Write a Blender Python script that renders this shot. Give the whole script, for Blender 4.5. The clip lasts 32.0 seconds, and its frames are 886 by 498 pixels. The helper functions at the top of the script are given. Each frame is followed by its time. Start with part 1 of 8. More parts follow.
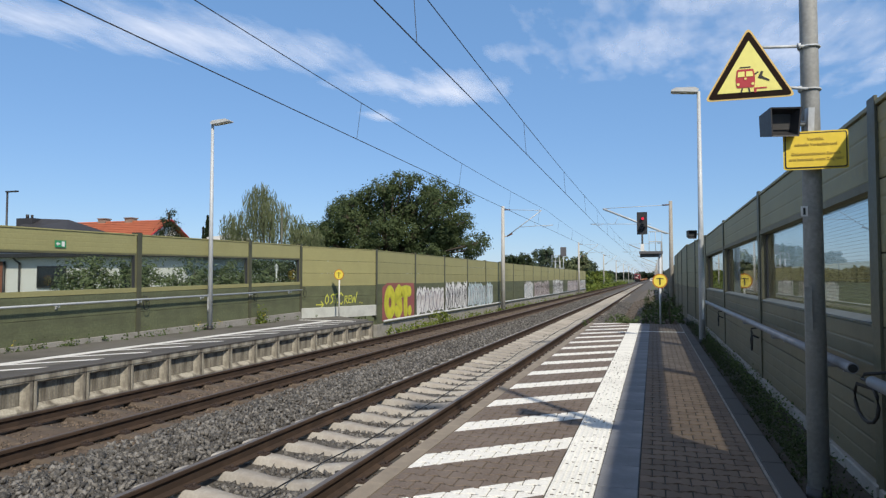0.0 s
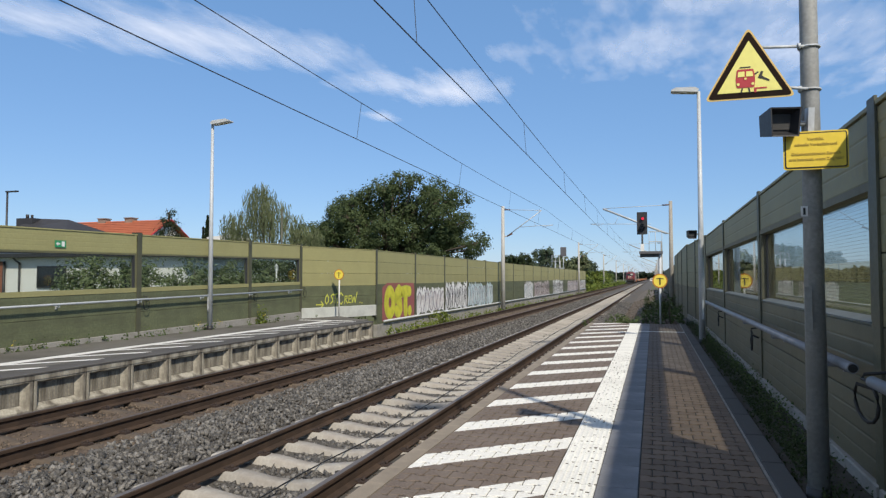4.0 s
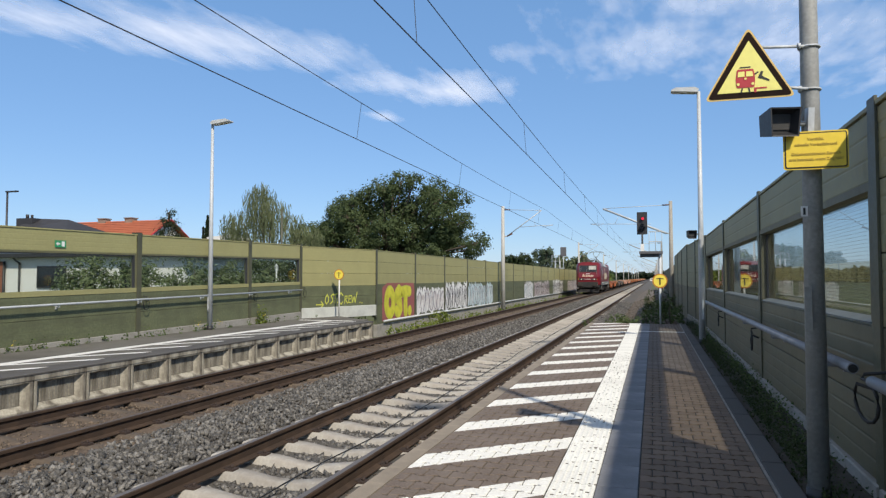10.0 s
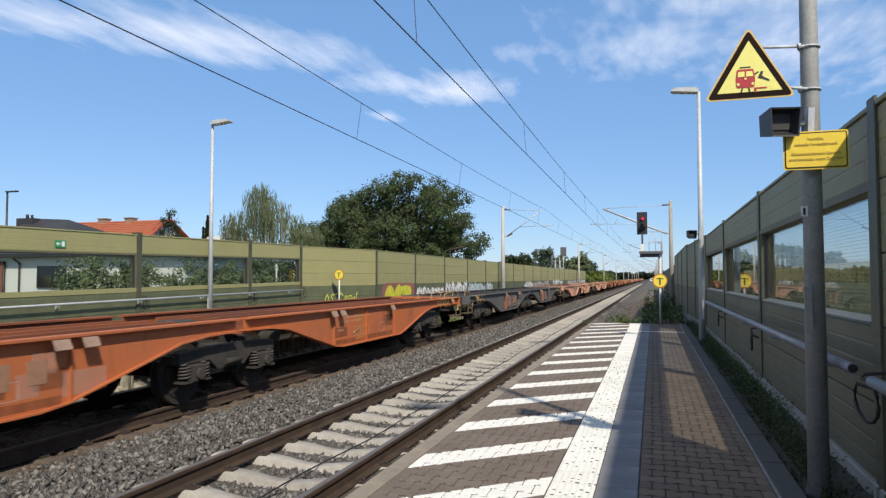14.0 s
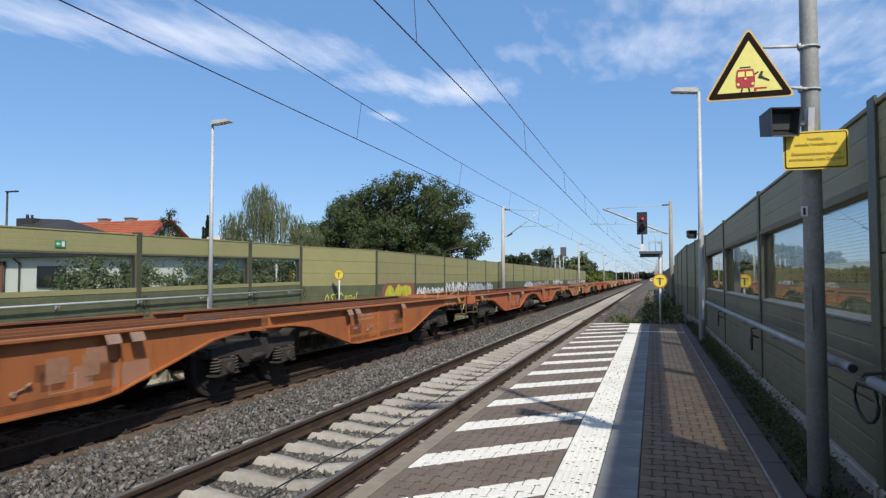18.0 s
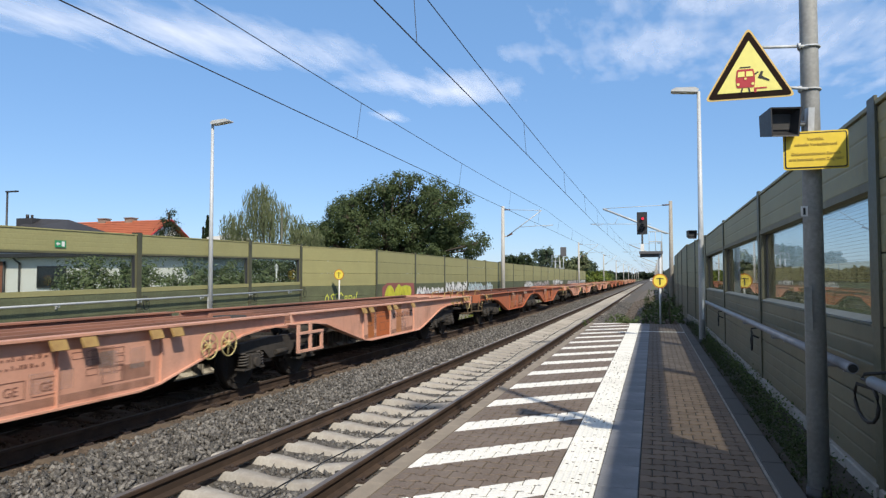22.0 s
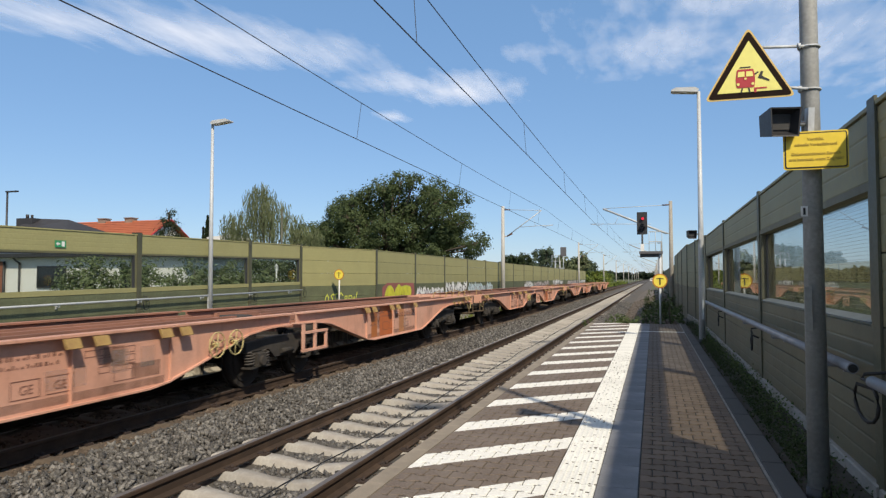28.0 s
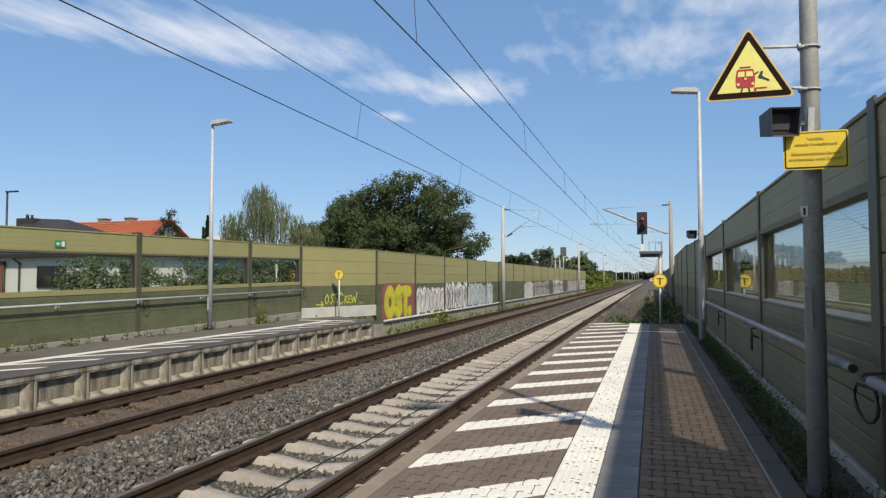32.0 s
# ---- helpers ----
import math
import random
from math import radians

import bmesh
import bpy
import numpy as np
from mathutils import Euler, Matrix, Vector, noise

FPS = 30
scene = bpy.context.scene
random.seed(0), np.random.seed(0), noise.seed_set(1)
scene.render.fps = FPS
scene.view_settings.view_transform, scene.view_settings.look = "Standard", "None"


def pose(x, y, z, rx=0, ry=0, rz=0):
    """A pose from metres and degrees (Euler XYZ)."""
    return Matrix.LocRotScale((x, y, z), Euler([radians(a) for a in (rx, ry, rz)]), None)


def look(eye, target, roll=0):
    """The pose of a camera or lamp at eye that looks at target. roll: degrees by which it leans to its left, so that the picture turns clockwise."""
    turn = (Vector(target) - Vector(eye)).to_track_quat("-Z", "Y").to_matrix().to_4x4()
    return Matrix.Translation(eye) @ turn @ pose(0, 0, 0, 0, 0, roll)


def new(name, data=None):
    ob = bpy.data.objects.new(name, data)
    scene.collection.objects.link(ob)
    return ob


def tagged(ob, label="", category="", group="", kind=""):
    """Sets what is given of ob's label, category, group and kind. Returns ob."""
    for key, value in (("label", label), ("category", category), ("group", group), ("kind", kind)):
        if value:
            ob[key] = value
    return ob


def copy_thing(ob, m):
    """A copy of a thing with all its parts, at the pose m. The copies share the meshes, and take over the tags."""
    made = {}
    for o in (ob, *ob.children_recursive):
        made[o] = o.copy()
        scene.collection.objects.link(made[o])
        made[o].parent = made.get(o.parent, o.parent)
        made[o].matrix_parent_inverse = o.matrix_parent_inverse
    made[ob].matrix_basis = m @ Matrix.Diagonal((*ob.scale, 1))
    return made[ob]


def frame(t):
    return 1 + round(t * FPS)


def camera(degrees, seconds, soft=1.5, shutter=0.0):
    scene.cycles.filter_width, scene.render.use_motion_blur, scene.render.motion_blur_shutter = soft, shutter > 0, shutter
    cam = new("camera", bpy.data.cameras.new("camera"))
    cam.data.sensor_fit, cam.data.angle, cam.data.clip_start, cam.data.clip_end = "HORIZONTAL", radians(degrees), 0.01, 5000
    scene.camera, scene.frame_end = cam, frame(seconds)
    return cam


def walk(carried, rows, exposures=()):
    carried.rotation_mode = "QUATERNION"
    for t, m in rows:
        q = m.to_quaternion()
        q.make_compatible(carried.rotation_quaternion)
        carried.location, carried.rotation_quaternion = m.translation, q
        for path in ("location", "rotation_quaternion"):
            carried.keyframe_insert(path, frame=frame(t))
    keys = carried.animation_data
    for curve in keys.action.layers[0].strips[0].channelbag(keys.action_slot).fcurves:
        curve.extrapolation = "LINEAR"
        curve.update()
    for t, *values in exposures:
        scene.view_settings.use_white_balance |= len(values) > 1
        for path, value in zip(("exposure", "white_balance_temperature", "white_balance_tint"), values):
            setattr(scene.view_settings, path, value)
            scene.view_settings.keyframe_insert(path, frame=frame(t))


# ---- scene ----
T_END = 32.0
# eye 1.48 m over the platform, which lies 0.38 m over the rail tops (z = 0); tracks run along y
EYE = Vector((0.0, 0.0, 1.86))
cam = camera(66.32, T_END, soft=1.3, shutter=0.05)
AIM = EYE + Vector((-0.2952, 0.9535, 0.0425)) * 10.0
walk(cam, [(0.0, look(EYE, AIM)), (T_END, look(EYE, AIM))], exposures=((0.0, -0.15, 7000, 10), (9.0, -0.15, 7000, 10), (11.0, 0.0, 7100, 10), (12.4, -0.02, 7150, 10), (14.0, -0.02, 7050, 10), (17.0, -0.14, 6800, 10), (20.0, -0.14, 6800, 10), (22.8, 0.07, 7200, 10), (24.0, -0.04, 7500, 10), (25.0, -0.10, 7600, 10), (28.0, -0.10, 7500, 10), (T_END, -0.15, 7550, 10)))

# ---- light: afternoon sun behind the eye to the right, blue sky
SUN_WAY = Vector((0.66, -0.82, 1.0))
world = bpy.data.worlds.new("sky")
scene.world = world
world.use_nodes = True
wn = world.node_tree
sky = wn.nodes.new("ShaderNodeTexSky")
sky.sky_type = "NISHITA"
sky.sun_disc = False
sky.sun_elevation = math.atan2(1.0, math.hypot(0.66, 0.82))
sky.sun_rotation = math.atan2(0.66, -0.82)
sky.air_density, sky.dust_density, sky.ozone_density = 1.0, 0.1, 2.0
tint = wn.nodes.new("ShaderNodeMix")
tint.data_type, tint.blend_type = "RGBA", "MULTIPLY"
tint.inputs[0].default_value, tint.inputs[7].default_value = 1.0, (0.87, 0.97, 1.17, 1.0)
wn.links.new(sky.outputs[0], tint.inputs[6])
even = wn.nodes.new("ShaderNodeMix")
even.data_type = "RGBA"
even.inputs[0].default_value, even.inputs[7].default_value = 0.58, (1.14, 2.82, 5.75, 1.0)
wn.links.new(tint.outputs[2], even.inputs[6])
# the sky deepens towards the zenith
up = wn.nodes.new("ShaderNodeSeparateXYZ")
wn.links.new(wn.nodes.new("ShaderNodeTexCoord").outputs["Generated"], up.inputs[0])
high = wn.nodes.new("ShaderNodeMapRange")
for i, v in enumerate((0.38, 0.95, 1.0, 0.36)):
    high.inputs[1 + i].default_value = v
wn.links.new(up.outputs["Z"], high.inputs[0])
deep = wn.nodes.new("ShaderNodeVectorMath")
deep.operation = "SCALE"
wn.links.new(even.outputs[2], deep.inputs[0])
wn.links.new(high.outputs[0], deep.inputs["Scale"])
wn.links.new(deep.outputs[0], wn.nodes["Background"].inputs[0])
wn.nodes["Background"].inputs[1].default_value = 0.145
sun = new("sun", bpy.data.lights.new("sun", "SUN"))
sun.data.energy, sun.data.angle, sun.data.color = 4.8, radians(1.3), (1.0, 0.94, 0.84)
sun.matrix_world = look(SUN_WAY * 20.0, (0, 0, 0))

# ---- plan, in metres
TRACK_A, TRACK_B = -3.64, -7.50
RAILS = 0.7535
PLAT = 0.38
EDGE_A, EDGE_B = -2.02, -9.20
END_A, END_B = 23.1, 22.6
WALL_R, WALL_L = 1.39, -12.35
# the far platform's wall climbs gently along the line
CLIMB = 0.0128
FAR_R, FAR_L = 1.20, -11.10
GROUND = -0.62


# ---- materials
def nodes_of(name):
    m = bpy.data.materials.new(name)
    m.use_nodes = True
    nt = m.node_tree
    return m, nt, nt.nodes["Principled BSDF"]


def mix_color(nt, fac, a, b, mode="MIX"):
    n = nt.nodes.new("ShaderNodeMix")
    n.data_type, n.blend_type = "RGBA", mode
    for sock, v in ((n.inputs[0], fac), (n.inputs[6], a), (n.inputs[7], b)):
        if isinstance(v, (int, float)):
            sock.default_value = v
        elif isinstance(v, tuple):
            sock.default_value = (*v, 1.0) if len(v) == 3 else v
        else:
            nt.links.new(v, sock)
    return n.outputs[2]


def noise_tex(nt, scale, detail=4.0, rough=0.55, coord=None, stretch=None):
    n = nt.nodes.new("ShaderNodeTexNoise")
    n.inputs["Scale"].default_value = scale
    n.inputs["Detail"].default_value = detail
    n.inputs["Roughness"].default_value = rough
    c = coord
    if c is None:
        c = nt.nodes.new("ShaderNodeTexCoord").outputs["Object"]
    if stretch:
        mp = nt.nodes.new("ShaderNodeMapping")
        mp.inputs["Scale"].default_value = stretch
        nt.links.new(c, mp.inputs["Vector"])
        c = mp.outputs["Vector"]
    nt.links.new(c, n.inputs["Vector"])
    return n.outputs["Fac"]


def ramp(nt, fac, lo, hi, a=0.0, b=1.0):
    n = nt.nodes.new("ShaderNodeMapRange")
    for i, v in enumerate((lo, hi, a, b)):
        n.inputs[1 + i].default_value = v
    nt.links.new(fac, n.inputs[0])
    return n.outputs[0]


def math_node(nt, op, a, b=None):
    n = nt.nodes.new("ShaderNodeMath")
    n.operation = op
    for i, v in enumerate((a, b)):
        if v is None:
            continue
        if isinstance(v, (int, float)):
            n.inputs[i].default_value = v
        else:
            nt.links.new(v, n.inputs[i])
    return n.outputs[0]


def bump_of(nt, bs, height, strength, dist=0.01):
    b = nt.nodes.new("ShaderNodeBump")
    b.inputs["Strength"].default_value = strength
    b.inputs["Distance"].default_value = dist
    nt.links.new(height, b.inputs["Height"])
    nt.links.new(b.outputs[0], bs.inputs["Normal"])


def mat(name, col, rough=0.6, metal=0.0, stain=None, grain=40.0, big=1.5, amount=0.35, bump=0.3, vary=0.0, streak=None, spread=(0.45, 0.75), spec=0.5):
    """A worn surface: base colour, fine grain, larger stains, bump, an object-to-object difference."""
    m, nt, bs = nodes_of(name)
    fine = noise_tex(nt, grain, 5.0)
    large = noise_tex(nt, big, 4.0, 0.6, stretch=streak)
    dark = tuple(c * 0.62 for c in col)
    lite = tuple(min(1.0, c * 1.25) for c in col)
    c1 = mix_color(nt, ramp(nt, fine, 0.3, 0.7), dark, lite)
    c1 = mix_color(nt, 1.0 - amount, c1, col)
    c2 = mix_color(nt, ramp(nt, large, spread[0], spread[1]), c1, stain if stain else tuple(c * 0.7 for c in col))
    if vary:
        info = nt.nodes.new("ShaderNodeObjectInfo")
        hs = nt.nodes.new("ShaderNodeHueSaturation")
        nt.links.new(ramp(nt, info.outputs["Random"], 0.0, 1.0, 1.0 - vary, 1.0 + vary), hs.inputs["Value"])
        nt.links.new(c2, hs.inputs["Color"])
        c2 = hs.outputs[0]
    nt.links.new(c2, bs.inputs["Base Color"])
    nt.links.new(ramp(nt, fine, 0.2, 0.8, max(0.02, rough - 0.1), min(1.0, rough + 0.12)), bs.inputs["Roughness"])
    bs.inputs["Metallic"].default_value = metal
    bs.inputs["Specular IOR Level"].default_value = spec
    if bump:
        bump_of(nt, bs, fine, bump, 0.004)
    return m


def island_mat(name, a, b, rough=0.85, grain=60.0):
    """Colour differs from piece to piece of one mesh."""
    m, nt, bs = nodes_of(name)
    g = nt.nodes.new("ShaderNodeNewGeometry")
    fine = noise_tex(nt, grain, 3.0)
    c = mix_color(nt, math_node(nt, "POWER", g.outputs["Random Per Island"], 2.1), a, b)
    c = mix_color(nt, 0.35, c, mix_color(nt, ramp(nt, fine, 0.3, 0.7), tuple(x * 0.6 for x in a), tuple(min(1, x * 1.3) for x in b)))
    nt.links.new(c, bs.inputs["Base Color"])
    bs.inputs["Roughness"].default_value = rough
    return m


def leaf_mat(name, a, b):
    m, nt, bs = nodes_of(name)
    g = nt.nodes.new("ShaderNodeNewGeometry")
    large = noise_tex(nt, 0.6, 3.0)
    c = mix_color(nt, g.outputs["Random Per Island"], a, b)
    c = mix_color(nt, ramp(nt, large, 0.35, 0.7, 0.0, 0.55), c, tuple(x * 0.6 for x in a))
    nt.links.new(c, bs.inputs["Base Color"])
    bs.inputs["Roughness"].default_value = 0.65
    bs.inputs["Specular IOR Level"].default_value = 0.22
    tr = nt.nodes.new("ShaderNodeBsdfTranslucent")
    nt.links.new(c, tr.inputs["Color"])
    mx = nt.nodes.new("ShaderNodeMixShader")
    mx.inputs[0].default_value = 0.34
    nt.links.new(bs.outputs[0], mx.inputs[1])
    nt.links.new(tr.outputs[0], mx.inputs[2])
    nt.links.new(mx.outputs[0], nt.nodes["Material Output"].inputs[0])
    return m


def plain(name, col, rough=0.5, metal=0.0, emit=0.0):
    m, nt, bs = nodes_of(name)
    bs.inputs["Base Color"].default_value = (*col, 1.0)
    bs.inputs["Roughness"].default_value = rough
    bs.inputs["Metallic"].default_value = metal
    if emit:
        bs.inputs["Emission Color"].default_value = (*col, 1.0)
        bs.inputs["Emission Strength"].default_value = emit
    return m


def pane_mat(name, tint, gloss_col=(1, 1, 1), clear=0.9):
    """Flat glass: clear straight through, mirror-like by Fresnel."""
    m, nt, bs = nodes_of(name)
    tr = nt.nodes.new("ShaderNodeBsdfTransparent")
    tr.inputs[0].default_value = (*[c * clear for c in tint], 1.0)
    gl = nt.nodes.new("ShaderNodeBsdfGlossy")
    gl.inputs["Color"].default_value = (*gloss_col, 1.0)
    gl.inputs["Roughness"].default_value = 0.015
    lw = nt.nodes.new("ShaderNodeLayerWeight")
    lw.inputs["Blend"].default_value = 0.5
    graze = math_node(nt, "POWER", lw.outputs["Facing"], 4.6)
    mx = nt.nodes.new("ShaderNodeMixShader")
    nt.links.new(ramp(nt, graze, 0.0, 1.0, 0.025, 0.95), mx.inputs[0])
    nt.links.new(tr.outputs[0], mx.inputs[1])
    nt.links.new(gl.outputs[0], mx.inputs[2])
    nt.links.new(mx.outputs[0], nt.nodes["Material Output"].inputs[0])
    return m


def film_mat(name, col, amount, scale):
    """A thin uneven layer that lets the paint below show through."""
    m, nt, bs = nodes_of(name)
    bs.inputs["Base Color"].default_value = (*col, 1.0)
    bs.inputs["Roughness"].default_value = 0.8
    tr = nt.nodes.new("ShaderNodeBsdfTransparent")
    mx = nt.nodes.new("ShaderNodeMixShader")
    nt.links.new(ramp(nt, noise_tex(nt, scale, 4.0, 0.6), 0.3, 0.7, amount * 0.45, amount), mx.inputs[0])
    nt.links.new(tr.outputs[0], mx.inputs[1])
    nt.links.new(bs.outputs[0], mx.inputs[2])
    nt.links.new(mx.outputs[0], nt.nodes["Material Output"].inputs[0])
    return m


M_GRASS = mat("grass_soil", (0.085, 0.10, 0.035), 0.95, stain=(0.13, 0.11, 0.06), grain=25, big=0.25, amount=0.6, bump=0.6)
M_BED = mat("ballast_bed", (0.085, 0.08, 0.074), 0.95, stain=(0.11, 0.085, 0.062), grain=28, big=0.8, amount=0.9, bump=1.0)
M_DUST = mat("brown_track_dust", (0.120, 0.086, 0.062), 0.95, stain=(0.065, 0.050, 0.038), grain=30, big=1.2, amount=0.8, bump=0.9)
M_BANK = mat("brown_gravel", (0.165, 0.138, 0.112), 0.95, stain=(0.095, 0.078, 0.062), grain=30, big=1.2, amount=0.8, bump=0.9)
M_STONE = island_mat("ballast_stone", (0.012, 0.011, 0.011), (0.25, 0.24, 0.225))
M_STONE_BROWN = island_mat("dusty_stone", (0.035, 0.027, 0.021), (0.20, 0.152, 0.112))
M_RAIL = mat("rusty_rail_side", (0.052, 0.037, 0.029), 0.95, stain=(0.082, 0.055, 0.040), grain=50, big=3, bump=0.4, spec=0.15)
M_RAILTOP = plain("worn_rail_top", (0.15, 0.135, 0.13), 0.6, 0.3)
M_RAILTOP_B = plain("dull_rail_top", (0.10, 0.08, 0.07), 0.6, 0.2)
M_SLEEPER = mat("pale_concrete_sleeper", (0.38, 0.36, 0.325), 0.9, stain=(0.24, 0.21, 0.18), grain=35, big=2.5, bump=0.4, vary=0.14)
M_SLEEPER_B = mat("brown_concrete_sleeper", (0.115, 0.088, 0.066), 0.92, stain=(0.075, 0.057, 0.042), grain=30, big=3, vary=0.15, bump=0.5)
M_CLIP = mat("rail_clip_iron", (0.045, 0.03, 0.025), 0.8, grain=60)
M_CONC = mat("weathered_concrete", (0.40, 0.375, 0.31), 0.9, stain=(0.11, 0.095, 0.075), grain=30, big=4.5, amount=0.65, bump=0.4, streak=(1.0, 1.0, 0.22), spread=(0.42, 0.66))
M_CONCDARK = mat("dark_streaked_concrete", (0.27, 0.25, 0.205), 0.9, stain=(0.085, 0.075, 0.06), grain=30, big=5, amount=0.75, bump=0.4, streak=(1.0, 1.0, 0.2), spread=(0.40, 0.66))
M_COPING = mat("sandy_coping", (0.30, 0.255, 0.20), 0.9, stain=(0.18, 0.15, 0.12), grain=60, big=2.0, bump=0.3)
M_PLINTH = mat("grey_wall_plinth", (0.30, 0.29, 0.265), 0.9, stain=(0.2, 0.19, 0.16), grain=24, big=2.2, bump=0.35)
M_WHITEPLINTH = mat("white_painted_plinth", (0.52, 0.54, 0.50), 0.8, stain=(0.40, 0.41, 0.38), grain=30, big=2.0, bump=0.2)
M_OLIVE = mat("olive_wall_cassette", (0.325, 0.310, 0.148), 0.62, stain=(0.28, 0.267, 0.13), grain=18, big=1.0, amount=0.25, bump=0.1, streak=(1, 0.4, 1.5), vary=0.05, spec=0.2)
M_DKGREEN = mat("dark_green_wall_cassette", (0.130, 0.145, 0.084), 0.62, stain=(0.085, 0.092, 0.058), grain=18, big=1.2, amount=0.6, streak=(1, 0.25, 2.2), bump=0.1, vary=0.05, spec=0.2)
M_NEARTOP = mat("dull_olive_cassette", (0.265, 0.250, 0.150), 0.54, stain=(0.215, 0.20, 0.125), grain=18, big=1.0, amount=0.35, bump=0.1, streak=(1, 0.4, 1.5), vary=0.05, spec=0.22)
M_NEARLOW = mat("dull_brown_green_cassette", (0.150, 0.138, 0.092), 0.54, stain=(0.105, 0.096, 0.066), grain=18, big=1.2, amount=0.35, bump=0.1, vary=0.05, spec=0.22)
M_POST = mat("green_steel_post", (0.085, 0.086, 0.052), 0.5, stain=(0.055, 0.055, 0.036), grain=30, big=1.2, bump=0.1)
M_FRAME = mat("window_frame_green", (0.15, 0.145, 0.075), 0.5, grain=30, bump=0.1)
M_GLASS = pane_mat("wall_glass", (0.90, 0.94, 0.92), clear=0.95)
M_GLASS_DIM = pane_mat("dusty_wall_glass", (0.82, 0.86, 0.86), (0.80, 0.79, 0.77), clear=0.90)
M_BEAD = mat("pale_glazing_bead", (0.21, 0.215, 0.20), 0.75, 0.0, stain=(0.16, 0.16, 0.145), grain=30, big=3, bump=0.05)
M_GALV = mat("galvanised_steel", (0.50, 0.53, 0.555), 0.6, 0.2, stain=(0.40, 0.425, 0.44), grain=35, big=4, amount=0.5, bump=0.08)
M_POLE = mat("dull_galvanised_pole", (0.29, 0.295, 0.285), 0.7, 0.1, stain=(0.21, 0.21, 0.20), grain=35, big=3, amount=0.6, bump=0.1)
M_RAILGREY = mat("galvanised_handrail", (0.27, 0.285, 0.315), 0.5, 0.4, stain=(0.19, 0.20, 0.215), grain=30, big=3, amount=0.4, bump=0.05)
M_GREYPAINT = mat("grey_painted_steel", (0.50, 0.52, 0.53), 0.55, 0.0, stain=(0.40, 0.41, 0.42), grain=30, big=2, bump=0.06)
M_DARKPLAST = mat("dark_plastic", (0.03, 0.03, 0.033), 0.5, grain=60, bump=0.1)
M_CABLE = plain("black_cable", (0.012, 0.012, 0.012), 0.6)
M_WIRE = plain("copper_wire_dark", (0.045, 0.04, 0.04), 0.6, 0.3)
M_SIGNYEL = mat("sign_yellow", (0.78, 0.58, 0.06), 0.45, stain=(0.70, 0.51, 0.06), grain=20, big=4, amount=0.15, bump=0.0)
M_SIGNPALE = mat("sign_pale_yellow", (0.80, 0.74, 0.22), 0.45, stain=(0.76, 0.70, 0.22), grain=20, big=4, amount=0.15, bump=0.0)
M_SIGNBLACK = plain("sign_black", (0.02, 0.017, 0.015), 0.5)
M_SIGNTEXT = plain("sign_lettering", (0.44, 0.31, 0.05), 0.6)
M_SIGNRED = plain("sign_red", (0.42, 0.03, 0.04), 0.5)
M_SIGNORANGE = plain("sign_orange_rim", (0.46, 0.18, 0.03), 0.6)
M_SIGNDISC = mat("sign_disc_yellow", (0.80, 0.66, 0.09), 0.5, stain=(0.72, 0.58, 0.09), grain=20, big=4, amount=0.2, bump=0.0)
M_SIGNGREEN = plain("sign_green", (0.02, 0.27, 0.11), 0.5)
M_WHITE = mat("white_paint", (0.72, 0.72, 0.70), 0.75, stain=(0.58, 0.57, 0.54), grain=50, big=2.5, bump=0.15)
M_TACTILE = mat("white_tactile_slab", (0.76, 0.76, 0.72), 0.85, stain=(0.62, 0.61, 0.57), grain=40, big=2.0, bump=0.2, vary=0.06)
M_GREYSLAB = mat("grey_slab", (0.175, 0.18, 0.195), 0.8, stain=(0.27, 0.275, 0.29), grain=40, big=1.6, bump=0.2, vary=0.10)
M_KERB = mat("dark_kerb", (0.082, 0.078, 0.075), 0.9, stain=(0.060, 0.055, 0.05), grain=30, big=1.5, bump=0.4, vary=0.12)
M_ASPHALT = mat("fine_asphalt", (0.130, 0.124, 0.110), 0.95, stain=(0.078, 0.072, 0.060), grain=60, big=0.8, bump=0.5)
M_SOIL = mat("dark_soil", (0.045, 0.038, 0.028), 0.95, stain=(0.065, 0.054, 0.038), grain=20, big=1.5, bump=0.8)
M_LEAF = leaf_mat("oak_leaf", (0.076, 0.114, 0.048), (0.118, 0.155, 0.068))
M_WILLOW = leaf_mat("willow_leaf", (0.12, 0.155, 0.075), (0.24, 0.265, 0.145))
M_BUSH = leaf_mat("bush_leaf", (0.075, 0.122, 0.042), (0.155, 0.20, 0.075))
M_SHRUB = leaf_mat("grey_green_shrub_leaf", (0.115, 0.155, 0.075), (0.225, 0.27, 0.145))
M_BRIGHT = leaf_mat("bright_bush_leaf", (0.13, 0.19, 0.04), (0.26, 0.30, 0.07))
M_FARTREE = leaf_mat("far_tree_leaf", (0.068, 0.102, 0.062), (0.125, 0.165, 0.105))
M_MOSS = leaf_mat("dark_grass_leaf", (0.035, 0.055, 0.020), (0.085, 0.115, 0.045))
M_CONIFER = leaf_mat("conifer_needle", (0.022, 0.042, 0.018), (0.055, 0.075, 0.03))
M_YELLOWBLOOM = plain("yellow_bloom", (0.55, 0.45, 0.05), 0.7)
M_BARK = mat("bark", (0.10, 0.08, 0.06), 0.95, grain=20, big=3, bump=0.9)
M_RENDER_WALL = mat("white_render", (0.72, 0.71, 0.69), 0.9, stain=(0.62, 0.61, 0.58), grain=50, big=0.8, bump=0.15)
M_ROOF_RED = mat("orange_roof_tile", (0.45, 0.125, 0.058), 0.8, stain=(0.34, 0.095, 0.05), grain=12, big=0.8, bump=0.5, streak=(1, 1, 1))
